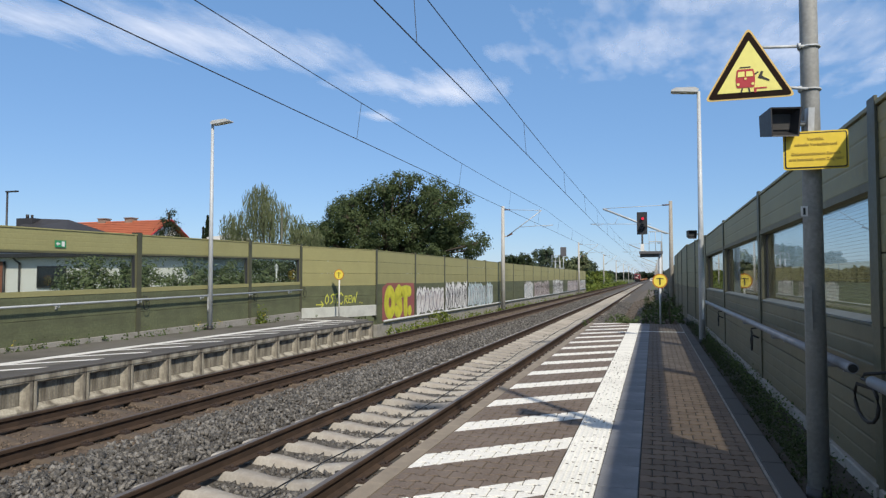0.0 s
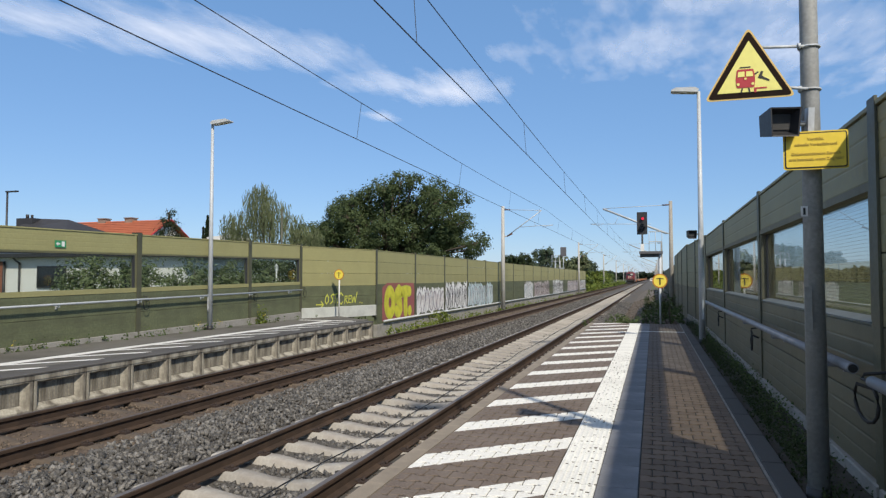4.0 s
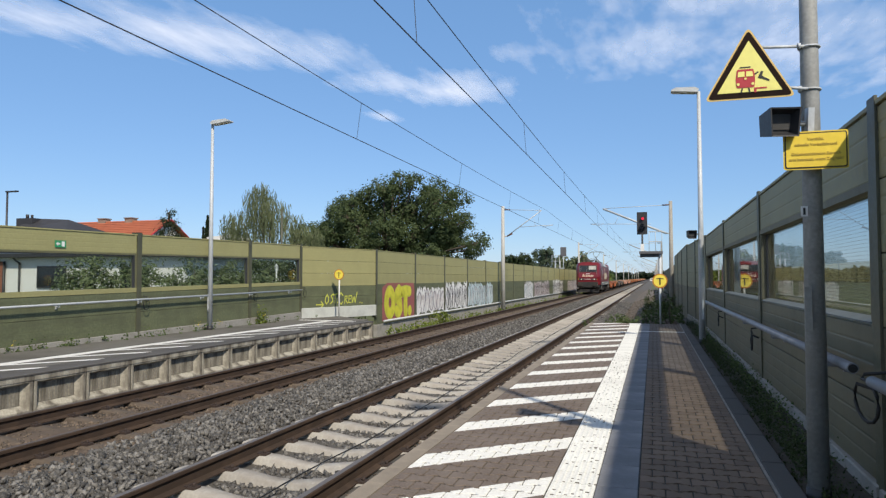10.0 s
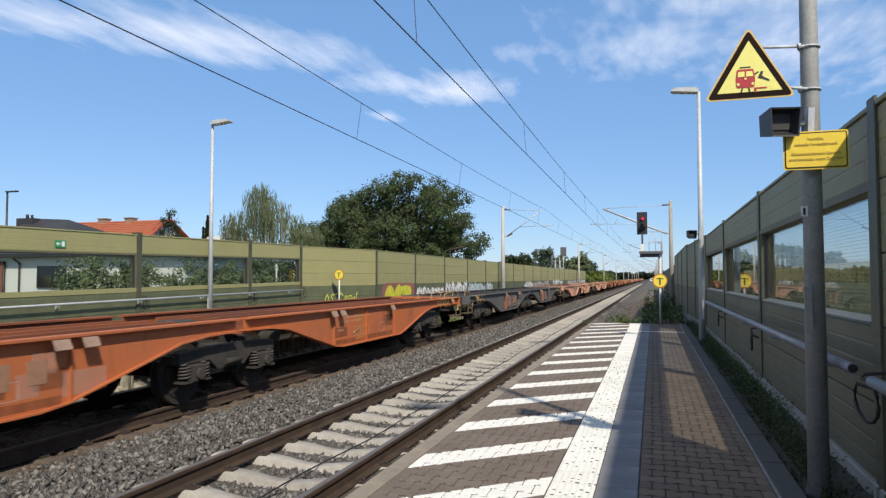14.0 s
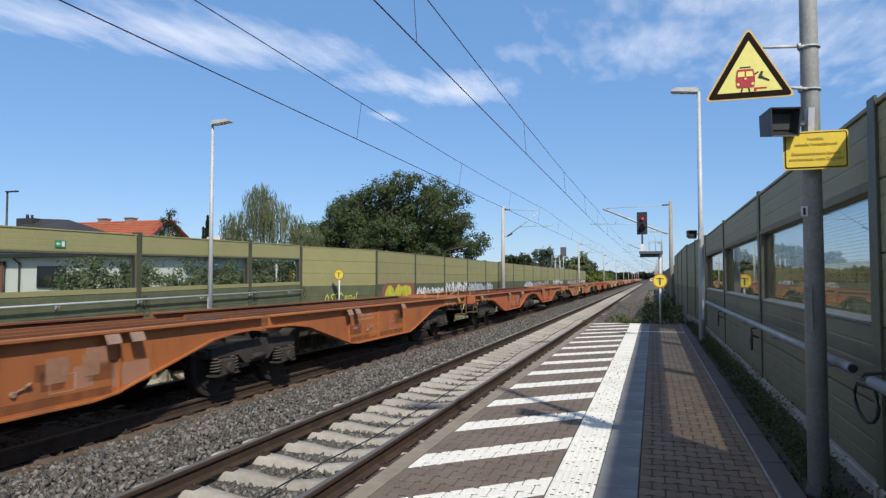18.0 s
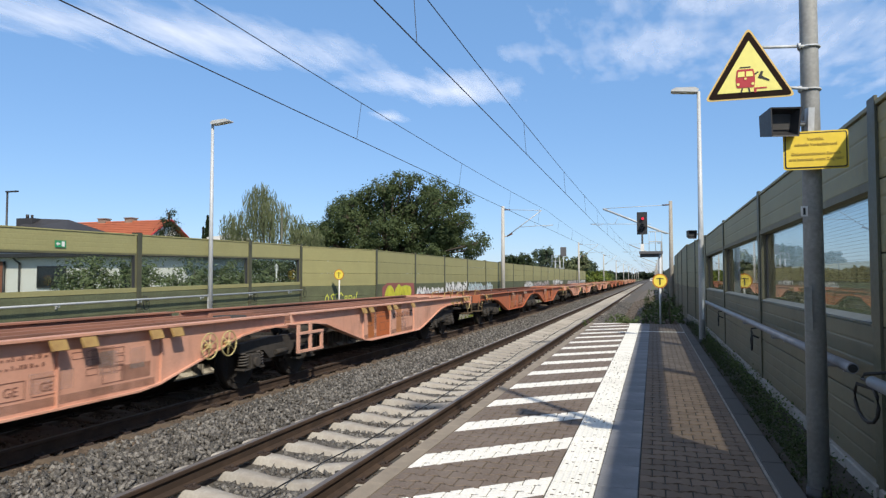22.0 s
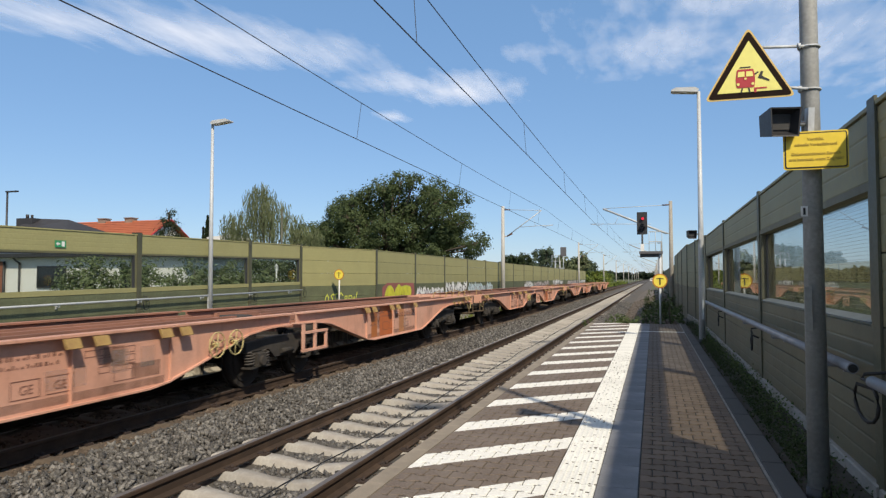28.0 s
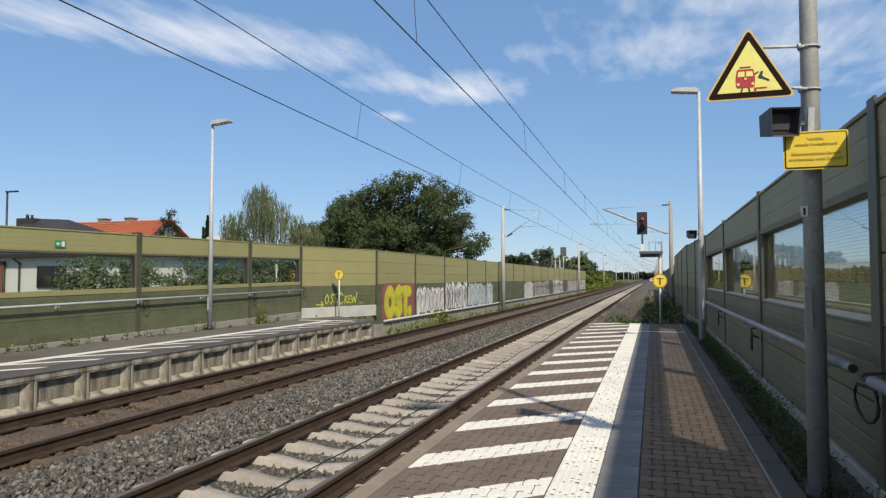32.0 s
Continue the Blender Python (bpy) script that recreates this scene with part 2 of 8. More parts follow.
M_ROOF_DARK = mat("dark_roof_tile", (0.035, 0.034, 0.038), 0.6, grain=12, big=0.8, bump=0.5)
M_BRICK = mat("red_brickwork", (0.27, 0.10, 0.06), 0.9, grain=20, big=2)
M_WINDOW_DARK = plain("dark_window_glass", (0.012, 0.014, 0.017), 0.06)
M_MAST_DARK = mat("weathered_mast", (0.33, 0.31, 0.275), 0.9, stain=(0.25, 0.23, 0.20), grain=25, big=1.5, bump=0.2)
M_MAST = mat("concrete_mast", (0.47, 0.46, 0.43), 0.9, stain=(0.36, 0.35, 0.32), grain=25, big=1.5, bump=0.2)
M_INSUL = plain("brown_insulator", (0.10, 0.045, 0.03), 0.25)
M_SIGNALBLACK = plain("signal_black", (0.022, 0.022, 0.025), 0.6)
M_SIGNALGREY = plain("signal_dark_grey", (0.10, 0.10, 0.11), 0.7)
M_SIGNAL_RED = plain("red_signal_lamp", (0.8, 0.03, 0.07), 0.3, emit=1.1)
M_FARWOOD = leaf_mat("far_wood_leaf", (0.03, 0.05, 0.03), (0.055, 0.075, 0.045))


# ---- mesh tools
class Shape:
    """Gathers corners and faces, then makes one mesh of them."""

    def __init__(self):
        self.v, self.f, self.s = [], [], []

    def add(self, verts, faces, smooth=False):
        n = len(self.v)
        self.v.extend(verts)
        self.f.extend(tuple(i + n for i in f) for f in faces)
        self.s.extend([smooth] * len(faces))
        return self

    def box(self, x0, x1, y0, y1, z0, z1, bev=0.0):
        if bev <= 0:
            v = [(x, y, z) for z in (z0, z1) for y in (y0, y1) for x in (x0, x1)]
            return self.add(v, [(0, 2, 3, 1), (4, 5, 7, 6), (0, 1, 5, 4), (2, 6, 7, 3), (0, 4, 6, 2), (1, 3, 7, 5)])
        b = bev
        v = []
        for z, d in ((z0, 0.0), (z1 - b, 0.0), (z1, b)):
            v += [(x0 + d, y0 + d, z), (x1 - d, y0 + d, z), (x1 - d, y1 - d, z), (x0 + d, y1 - d, z)]
        f = [(3, 2, 1, 0), (8, 9, 10, 11)]
        for k in (0, 4):
            f += [(k + i, k + (i + 1) % 4, k + 4 + (i + 1) % 4, k + 4 + i) for i in range(4)]
        return self.add(v, f)

    def prism(self, pts, a0, a1, axis="x"):
        """A polygon pushed along an axis: pts are (y, z) for x, (x, z) for y, (x, y) for z."""
        n = len(pts)
        put = {"x": lambda p, a: (a, p[0], p[1]), "y": lambda p, a: (p[0], a, p[1]), "z": lambda p, a: (p[0], p[1], a)}[axis]
        v = [put(p, a0) for p in pts] + [put(p, a1) for p in pts]
        f = [tuple(range(n - 1, -1, -1)), tuple(range(n, 2 * n))] + [(i, (i + 1) % n, n + (i + 1) % n, n + i) for i in range(n)]
        return self.add(v, f)

    def tube(self, a, b, r, r2=None, seg=8, caps=True):
        a, b = Vector(a), Vector(b)
        q = (b - a).to_track_quat("Z", "Y")
        r2 = r if r2 is None else r2
        v = []
        for p, rr in ((a, r), (b, r2)):
            v += [tuple(p + q @ Vector((rr * math.cos(2 * math.pi * i / seg), rr * math.sin(2 * math.pi * i / seg), 0))) for i in range(seg)]
        self.add(v, [(i, (i + 1) % seg, seg + (i + 1) % seg, seg + i) for i in range(seg)], True)
        if caps:
            n = len(self.v) - 2 * seg
            self.f += [tuple(n + i for i in range(seg - 1, -1, -1)), tuple(n + seg + i for i in range(seg))]
            self.s += [False, False]
        return self

    def path(self, pts, r, seg=6):
        """One bent tube through the points."""
        p = [Vector(q) for q in pts]
        v = []
        for i, q in enumerate(p):
            d = (p[min(i + 1, len(p) - 1)] - p[max(i - 1, 0)])
            d = d.normalized() if d.length > 1e-6 else Vector((0, 0, 1))
            up = Vector((0, 0, 1)) if abs(d.z) < 0.9 else Vector((0, 1, 0))
            if len(p) > 2 and max(abs(p[0].x - p[1].x), abs(p[0].x - p[-1].x)) < 1e-5:
                up = Vector((1, 0, 0)) if abs(d.x) < 0.9 else Vector((0, 1, 0))
            a = d.cross(up).normalized()
            b = d.cross(a)
            v += [tuple(q + (a * math.cos(2 * math.pi * k / seg) + b * math.sin(2 * math.pi * k / seg)) * r) for k in range(seg)]
        f = [(i * seg + k, i * seg + (k + 1) % seg, (i + 1) * seg + (k + 1) % seg, (i + 1) * seg + k) for i in range(len(p) - 1) for k in range(seg)]
        return self.add(v, f, True)

    def ring(self, c, r, thick, axis="x", n=16, seg=5):
        c = Vector(c)
        pts = []
        for i in range(n + 1):
            a = 2 * math.pi * i / n
            o = {"x": (0, math.cos(a), math.sin(a)), "y": (math.cos(a), 0, math.sin(a)), "z": (math.cos(a), math.sin(a), 0)}[axis]
            pts.append(c + Vector(o) * r)
        return self.path(pts, thick, seg)

    def mesh(self, name, material):
        me = bpy.data.meshes.new(name)
        me.from_pydata(self.v, [], self.f)
        me.polygons.foreach_set("use_smooth", self.s)
        me.materials.append(material)
        me.update()
        return me


def part(name, shape, material=None, parent=None, label=""):
    """One mesh object, under a thing or a part where one is given."""
    ob = new(name, shape.mesh(name, material) if isinstance(shape, Shape) else shape)
    if parent:
        ob.parent = parent
    if label:
        ob["label"] = label
    return ob


def thing(name, label, category, at=(0, 0, 0), group="", kind=""):
    ob = new(name)
    ob.location = at
    return tagged(ob, label, category, group, kind)


def solid(name, shape, material, label, category="", group="", kind=""):
    return tagged(part(name, shape, material), label, category, group, kind)


def clone(name, me, parent, at=(0, 0, 0), rz=0.0, sc=None):
    """One more piece on a mesh that others use."""
    ob = new(name, me)
    ob.parent = parent
    ob.location = at
    ob.rotation_euler[2] = rz
    if sc:
        ob.scale = sc
    return ob


def cloud_mesh(name, verts, faces_per, base_faces, material):
    """Many small pieces as one mesh: verts (n, k, 3), the same faces for each piece."""
    n, k, _ = verts.shape
    bf = np.array(base_faces)
    faces = (bf[None, :, :] + (np.arange(n) * k)[:, None, None]).reshape(-1, bf.shape[1])
    me = bpy.data.meshes.new(name)
    me.vertices.add(n * k)
    me.vertices.foreach_set("co", verts.reshape(-1).astype(np.float32))
    m, c = faces.shape
    me.loops.add(m * c)
    me.loops.foreach_set("vertex_index", faces.reshape(-1).astype(np.int32))
    me.polygons.add(m)
    me.polygons.foreach_set("loop_start", (np.arange(m) * c).astype(np.int32))
    me.update(calc_edges=True)
    me.materials.append(material)
    return me


RNG = np.random.default_rng(7)


def turns(n):
    """n random rotations."""
    q = RNG.normal(size=(n, 4))
    q /= np.linalg.norm(q, axis=1)[:, None]
    w, x, y, z = q.T
    return np.stack([1 - 2 * (y * y + z * z), 2 * (x * y - z * w), 2 * (x * z + y * w), 2 * (x * y + z * w), 1 - 2 * (x * x + z * z), 2 * (y * z - x * w),
                     2 * (x * z - y * w), 2 * (y * z + x * w), 1 - 2 * (x * x + y * y)], axis=1).reshape(n, 3, 3)


OCTA = np.array([(1, 0, 0), (-1, 0, 0), (0, 1, 0), (0, -1, 0), (0, 0, 1), (0, 0, -1)], float)
OCTA_F = [(0, 2, 4), (2, 1, 4), (1, 3, 4), (3, 0, 4), (2, 0, 5), (1, 2, 5), (3, 1, 5), (0, 3, 5)]


def stones(name, pos, size, material):
    n = len(pos)
    base = OCTA[None] * RNG.uniform(0.55, 1.25, (n, 6, 1)) + RNG.normal(0, 0.16, (n, 6, 3))
    base = base * np.stack([np.ones(n), RNG.uniform(0.6, 1.0, n), RNG.uniform(0.45, 0.8, n)], 1)[:, None, :]
    v = np.einsum("nij,nkj->nki", turns(n), base) * np.asarray(size)[:, None, None] + pos[:, None, :]
    return part(name, cloud_mesh(name, v, 3, OCTA_F, material))


LEAF = np.array([(-0.5, 0, 0), (0, -0.32, 0.08), (0.5, 0, 0), (0, 0.32, 0.08)], float)


def facing(out, spread):
    """Rotations that turn a leaf's face roughly along out."""
    n = len(out)
    z = out + RNG.normal(size=(n, 3)) * spread
    z /= np.linalg.norm(z, axis=1)[:, None] + 1e-9
    x = np.cross(RNG.normal(size=(n, 3)), z)
    x /= np.linalg.norm(x, axis=1)[:, None] + 1e-9
    return np.stack([x, np.cross(z, x), z], axis=2)


def leaves(name, pos, size, material, parent=None, flat=0.0, out=None, spread=0.5):
    """Small four-cornered leaf clumps at the places given."""
    n = len(pos)
    r = turns(n) if out is None else facing(out, spread)
    v = np.einsum("nij,kj->nki", r, LEAF) * np.asarray(size)[:, None, None]
    if flat:
        v[:, :, 2] *= flat
    return part(name, cloud_mesh(name, v + pos[:, None, :], 4, [(0, 1, 2), (0, 2, 3)], material), None, parent)


def ball_points(n, c, r, shell=0.55):
    d = RNG.normal(size=(n, 3))
    d /= np.linalg.norm(d, axis=1)[:, None]
    k = (shell + (1 - shell) * RNG.uniform(size=n)) ** 0.6
    return np.asarray(c) + d * k[:, None] * np.asarray(r)


# ---- ground, ballast, rails
def strip(profile, y0, y1, step, wob=0.0):
    """A cross-section (x, z) drawn along y, slightly uneven."""
    s = Shape()
    ys = list(np.arange(y0, y1 + 0.01, step))
    n = len(profile)
    v = []
    for y in ys:
        v += [(x, y, z + wob * noise.noise(Vector((x * 1.7, y * 1.7, 3.1)))) for x, z in profile]
    f = [(i * n + j, i * n + j + 1, (i + 1) * n + j + 1, (i + 1) * n + j) for i in range(len(ys) - 1) for j in range(n - 1)]
    return s.add(v, f, True)


ground = Shape()
ground.add([(x, y, GROUND) for y in (-900, -60, 60, 400, 4500) for x in (-3500, -60, -16, 14, 60, 3500)],
           [(r * 6 + c, r * 6 + c + 1, r * 6 + c + 7, r * 6 + c + 6) for r in range(4) for c in range(5)])
solid("ground", ground, M_GRASS, "dry grassy ground around the railway", "ground", kind="structure")

BED = [(-10.9, GROUND + 0.004), (-10.3, -0.5), (-9.3, -0.27), (-8.9, -0.22), (-8.3, -0.235), (-7.5, -0.24), (-6.7, -0.235), (-6.2, -0.2), (-5.6, -0.17), (-5.15, -0.20), (-4.95, -0.225), (-4.5, -0.245),
       (-4.2, -0.262), (-3.64, -0.288), (-3.1, -0.262), (-2.95, -0.235), (-2.78, -0.178), (-2.5, -0.166), (-2.1, -0.168), (-1.95, -0.24), (-1.5, -0.34), (-0.9, -0.5), (-0.4, GROUND + 0.004)]
solid("ballast_bed", strip(BED, -30, 90, 0.5, 0.03), M_BED, "grey ballast bed under two tracks", "ballast", kind="structure")
solid("ballast_bed", strip(BED, 90, 900, 15.0), M_BED, "grey ballast bed running to the horizon", "ballast", kind="structure")


def bed_height(x):
    return np.interp(x, [p[0] for p in BED], [p[1] for p in BED])


def scatter(name, x0, x1, rows, size, material, lift=0.012, label=""):
    P, S = [], []
    for y0, y1, density in rows:
        n = int((x1 - x0) * (y1 - y0) * density)
        x, y = RNG.uniform(x0, x1, n), RNG.uniform(y0, y1, n)
        P.append(np.stack([x, y, bed_height(x) + RNG.uniform(-0.4, 1.0, n) * lift], 1))
        S.append(RNG.uniform(0.6, 1.25, n) * size * (1.0 + 0.012 * max(0.0, y0 - 10)))
    ob = stones(name, np.concatenate(P), np.concatenate(S), material)
    return tagged(ob, label, "ballast", kind="stuff")


scatter("ballast_stones", -5.0, -4.46, [(2, 9, 330), (9, 18, 260), (18, 34, 150)], 0.030, M_STONE, 0.0, "small ballast stones at the sleeper ends")
scatter("ballast_stones", -6.35, -4.98, [(-9, 2, 200), (2, 9, 560), (9, 18, 430), (18, 34, 200), (34, 80, 60)], 0.050, M_STONE, 0.04, "angular grey ballast stones between the tracks")
solid("dusty_bed", strip([(-8.5, -0.222), (-8.1, -0.218), (-7.5, -0.222), (-6.9, -0.218), (-6.45, -0.205), (-6.25, -0.215)], -30, 90, 0.16, 0.05), M_DUST, "brown dusty ballast packed round the far track", "ballast", kind="structure")
scatter("ballast_stones", -4.30, -2.98, [(-9, 2, 130), (2, 9, 300), (9, 18, 240), (18, 40, 90)], 0.044, M_STONE, 0.01, "grey ballast stones between concrete sleepers")
scatter("ballast_stones", -2.80, -2.06, [(2, 23, 160)], 0.026, M_STONE_BROWN, 0.0, "brown dusty ballast under the platform edge")
scatter("ballast_stones", -2.70, -0.3, [(23.4, 32, 260), (32, 60, 60)], 0.034, M_STONE, 0.02, "grey ballast shoulder beyond the platform end")
scatter("dusty_stones", -6.95, -6.02, [(2, 12, 300), (12, 30, 170), (30, 60, 60)], 0.042, M_STONE_BROWN, 0.015, "brown rusty ballast beside the far track")
scatter("dusty_stones", -8.15, -6.85, [(4, 14, 330), (14, 34, 130)], 0.040, M_STONE_BROWN, 0.02, "brown dusty ballast in the far track")
scatter("ballast_stones", -10.4, -8.6, [(23, 60, 60)], 0.032, M_STONE_BROWN, 0.02, "brown ballast shoulder at the far wall")

# rails: foot, web and head, with a bright running surface on top
RAIL = [(-0.075, -0.172), (0.075, -0.172), (0.075, -0.160), (0.012, -0.140), (0.010, -0.052), (0.036, -0.038), (0.036, -0.010), (0.030, -0.003), (-0.030, -0.003), (-0.036, -0.010), (-0.036, -0.038),
        (-0.010, -0.052), (-0.012, -0.140), (-0.075, -0.160)]
SLEEP_STEP = 0.637


def sleeper_shape():
    """Concrete sleeper: flat rail seats, its waist sunk in one smooth curve between them."""
    s = Shape()
    v = []
    n = 27
    for x in np.linspace(-1.3, 1.3, n):
        u = min(1.0, abs(x) / 0.62)
        dip = 0.5 + 0.5 * math.cos(math.pi * u)
        end = max(0.0, (abs(x) - 1.12) / 0.18)
        t, w = -0.171 - 0.054 * dip - 0.025 * end * end, 0.125 - 0.028 * dip - 0.02 * end
        v += [(x, -w - 0.02, -0.36), (x, -w + 0.015, t - 0.016), (x, -w + 0.035, t), (x, w - 0.035, t), (x, w - 0.015, t - 0.016), (x, w + 0.02, -0.36)]
    s.add(v, [(i * 6 + j, i * 6 + j + 1, i * 6 + j + 7, i * 6 + j + 6) for i in range(n - 1) for j in range(5)], True)
    return s.add([v[i] for i in range(6)] + [v[-6 + i] for i in range(6)], [(5, 4, 3, 2, 1, 0), (6, 7, 8, 9, 10, 11)])


def clip_shape():
    s = Shape()
    for r in (-RAILS, RAILS):
        for d in (-1, 1):
            x = r + d * 0.115
            s.box(x - 0.045, x + 0.045, -0.055, 0.055, -0.178, -0.150)
            s.tube((x, 0, -0.16), (x, 0, -0.115), 0.017, seg=6)
            s.box(r + d * 0.05 - 0.02, r + d * 0.05 + 0.02, -0.05, 0.05, -0.158, -0.142)
    return s


def track(xc, label, sleeper_material, first, count, sink):
    t = thing("railway_track", label, "track", (xc, 0, 0), kind="structure")
    for d in (-RAILS, RAILS):
        r = part("rail", Shape().prism([(x + d, z) for x, z in RAIL], -40, 900, "y"), M_RAIL, t, "rust-brown steel rail")
        part("running_surface", Shape().box(d - 0.027, d + 0.027, -40, 900, -0.003, 0.0005), M_RAILTOP if xc > -5 else M_RAILTOP_B, r, "polished rail head" if xc > -5 else "dull brown rail head")
    sl = sleeper_shape().mesh("sleeper", sleeper_material)
    cl = clip_shape().mesh("rail_clips", M_CLIP)
    for i in range(count):
        y = first + i * SLEEP_STEP
        o = clone("sleeper", sl, t, (random.uniform(-0.012, 0.012), y, -sink + random.uniform(-0.006, 0.004)), random.uniform(-0.006, 0.006))
        if y < 60:
            clone("rail_clips", cl, o, (0, 0, sink))
    far = Shape()
    for i in range(count, count + 240):
        y = first + i * SLEEP_STEP
        far.box(-1.3, 1.3, y - 0.12, y + 0.12, -0.36, -0.18 - sink)
    tagged(part("distant_sleepers", far, sleeper_material, t), kind="stuff")
    return t


track(TRACK_A, "railway track on pale concrete sleepers in grey ballast", M_SLEEPER, -14.74, 170, 0.0)
track(TRACK_B, "railway track on brown dusty concrete sleepers", M_SLEEPER_B, -14.94, 140, 0.008)
# a thin cable lies between the rails of the near track
solid("track_cable", Shape().path([(TRACK_A + 0.10 + 0.03 * math.sin(y * 0.9), y, -0.205 + 0.012 * math.sin(y * 2.1)) for y in np.arange(1.0, 60, 0.6)], 0.008, 5), M_CABLE, "thin black cable lying over the sleepers", "cable")

# ---- near platform: coping, hatched pavers, tactile strip, grey slabs, brown pavers, gutter, kerb
solid("platform_body", Shape().box(EDGE_A + 0.06, 0.93, -30, END_A, GROUND, PLAT - 0.075), M_CONC, "concrete body of the near platform", "platform", kind="structure")
solid("planting_soil", Shape().add([(x, y, PLAT - 0.05 + 0.115 * max(0.0, (x - 0.98) / 0.43) + 0.03 * noise.noise(Vector((x * 3, y * 2, 0)))) for y in np.arange(-12, 27.1, 0.5) for x in (0.93, 1.1, 1.25, 1.41)],
      [(r * 4 + c, r * 4 + c + 1, r * 4 + c + 5, r * 4 + c + 4) for r in range(78) for c in range(3)], True), M_SOIL, "dark soil strip along the noise wall", "soil", kind="structure")
near_platform = thing("platform_paving", "near platform paved with brown and white blocks", "paving", kind="structure")
cop = Shape().prism([(EDGE_A, PLAT - 0.16), (-1.862, PLAT - 0.16), (-1.862, PLAT), (EDGE_A + 0.015, PLAT), (EDGE_A, PLAT - 0.015)], 0.004, 0.996, "y").mesh("coping_stone", M_COPING)
for y in range(-8, 23):
    clone("coping_stone", cop, near_platform, (0, y, 0))


def paint_mat():
    """Brown block paving with white painted slanting bars, by place."""
    m, nt, bs = nodes_of("hatched_paver")
    geo = nt.nodes.new("ShaderNodeNewGeometry")
    sep = nt.nodes.new("ShaderNodeSeparateXYZ")
    nt.links.new(geo.outputs["Position"], sep.inputs[0])
    fine = noise_tex(nt, 45, 5.0, coord=geo.outputs["Position"])
    large = noise_tex(nt, 3.0, 4.0, coord=geo.outputs["Position"])
    info = nt.nodes.new("ShaderNodeNewGeometry")
    brown = mix_color(nt, ramp(nt, fine, 0.3, 0.7), (0.098, 0.076, 0.061), (0.195, 0.153, 0.125))
    brown = mix_color(nt, ramp(nt, large, 0.4, 0.75), brown, (0.19, 0.155, 0.13))
    brown = mix_color(nt, ramp(nt, info.outputs["Random Per Island"], 0, 1, 0.0, 0.3), brown, (0.10, 0.075, 0.06))
    white = mix_color(nt, ramp(nt, fine, 0.35, 0.8), (0.80, 0.80, 0.77), (0.62, 0.61, 0.57))
    along = math_node(nt, "ADD", sep.outputs["Y"], math_node(nt, "MULTIPLY", math_node(nt, "ADD", sep.outputs["X"], 1.86), HATCH_SLOPE))
    along = math_node(nt, "ADD", along, math_node(nt, "MULTIPLY", math_node(nt, "SUBTRACT", fine, 0.5), 0.02))
    rep = math_node(nt, "FRACT", math_node(nt, "DIVIDE", math_node(nt, "SUBTRACT", along, HATCH_FIRST), HATCH_STEP))
    bar = math_node(nt, "LESS_THAN", rep, HATCH_PART)
    wear = math_node(nt, "LESS_THAN", noise_tex(nt, 14, 6.0, 0.7, coord=geo.outputs["Position"]), 0.66)
    bar = math_node(nt, "MULTIPLY", bar, wear)
    nt.links.new(mix_color(nt, bar, brown, white), bs.inputs["Base Color"])
    bs.inputs["Roughness"].default_value = 0.85
    bump_of(nt, bs, fine, 0.35, 0.003)
    return m


HATCH_SLOPE, HATCH_FIRST, HATCH_STEP, HATCH_PART = -0.88, 5.02, 1.315, 0.335
M_HATCH = paint_mat()
M_PAVER = mat("brown_block_paver", (0.186, 0.130, 0.092), 0.88, stain=(0.138, 0.098, 0.070), grain=45, big=2.0, bump=0.35, vary=0.16)
M_PAVER_FAR = island_mat("brown_block_paver_far", (0.12, 0.09, 0.072), (0.20, 0.155, 0.125))
M_JOINT = mat("dark_joint_sand", (0.055, 0.05, 0.042), 0.95, grain=50, big=3)


def paver_outline(l, w):
    """A double-T block: l along x, w along y."""
    a, b, c, g = l / 2, w / 2, w / 2 - 0.026, 0.004
    a, b, c = a - g, b - g, c - g
    return [(-a, -b), (-a + 0.045, -b), (-a + 0.075, -c), (a - 0.075, -c), (a - 0.045, -b), (a, -b), (a, b), (a - 0.045, b), (a - 0.075, c), (-a + 0.075, c), (-a + 0.045, b), (-a, b)]


def paver_shape(l=0.2, w=0.165, x=0.0, y=0.0, s=None):
    s = s or Shape()
    o = paver_outline(l, w)
    n = len(o)
    v = [(x + p[0], y + p[1], PLAT - 0.03) for p in o] + [(x + p[0], y + p[1], PLAT - 0.004) for p in o] + [(x + p[0] * 0.955, y + p[1] * 0.94, PLAT) for p in o]
    f = [(k * n + i, k * n + (i + 1) % n, (k + 1) * n + (i + 1) % n, (k + 1) * n + i) for k in (0, 1) for i in range(n)] + [tuple(range(2 * n, 3 * n))]
    return s.add(v, f)


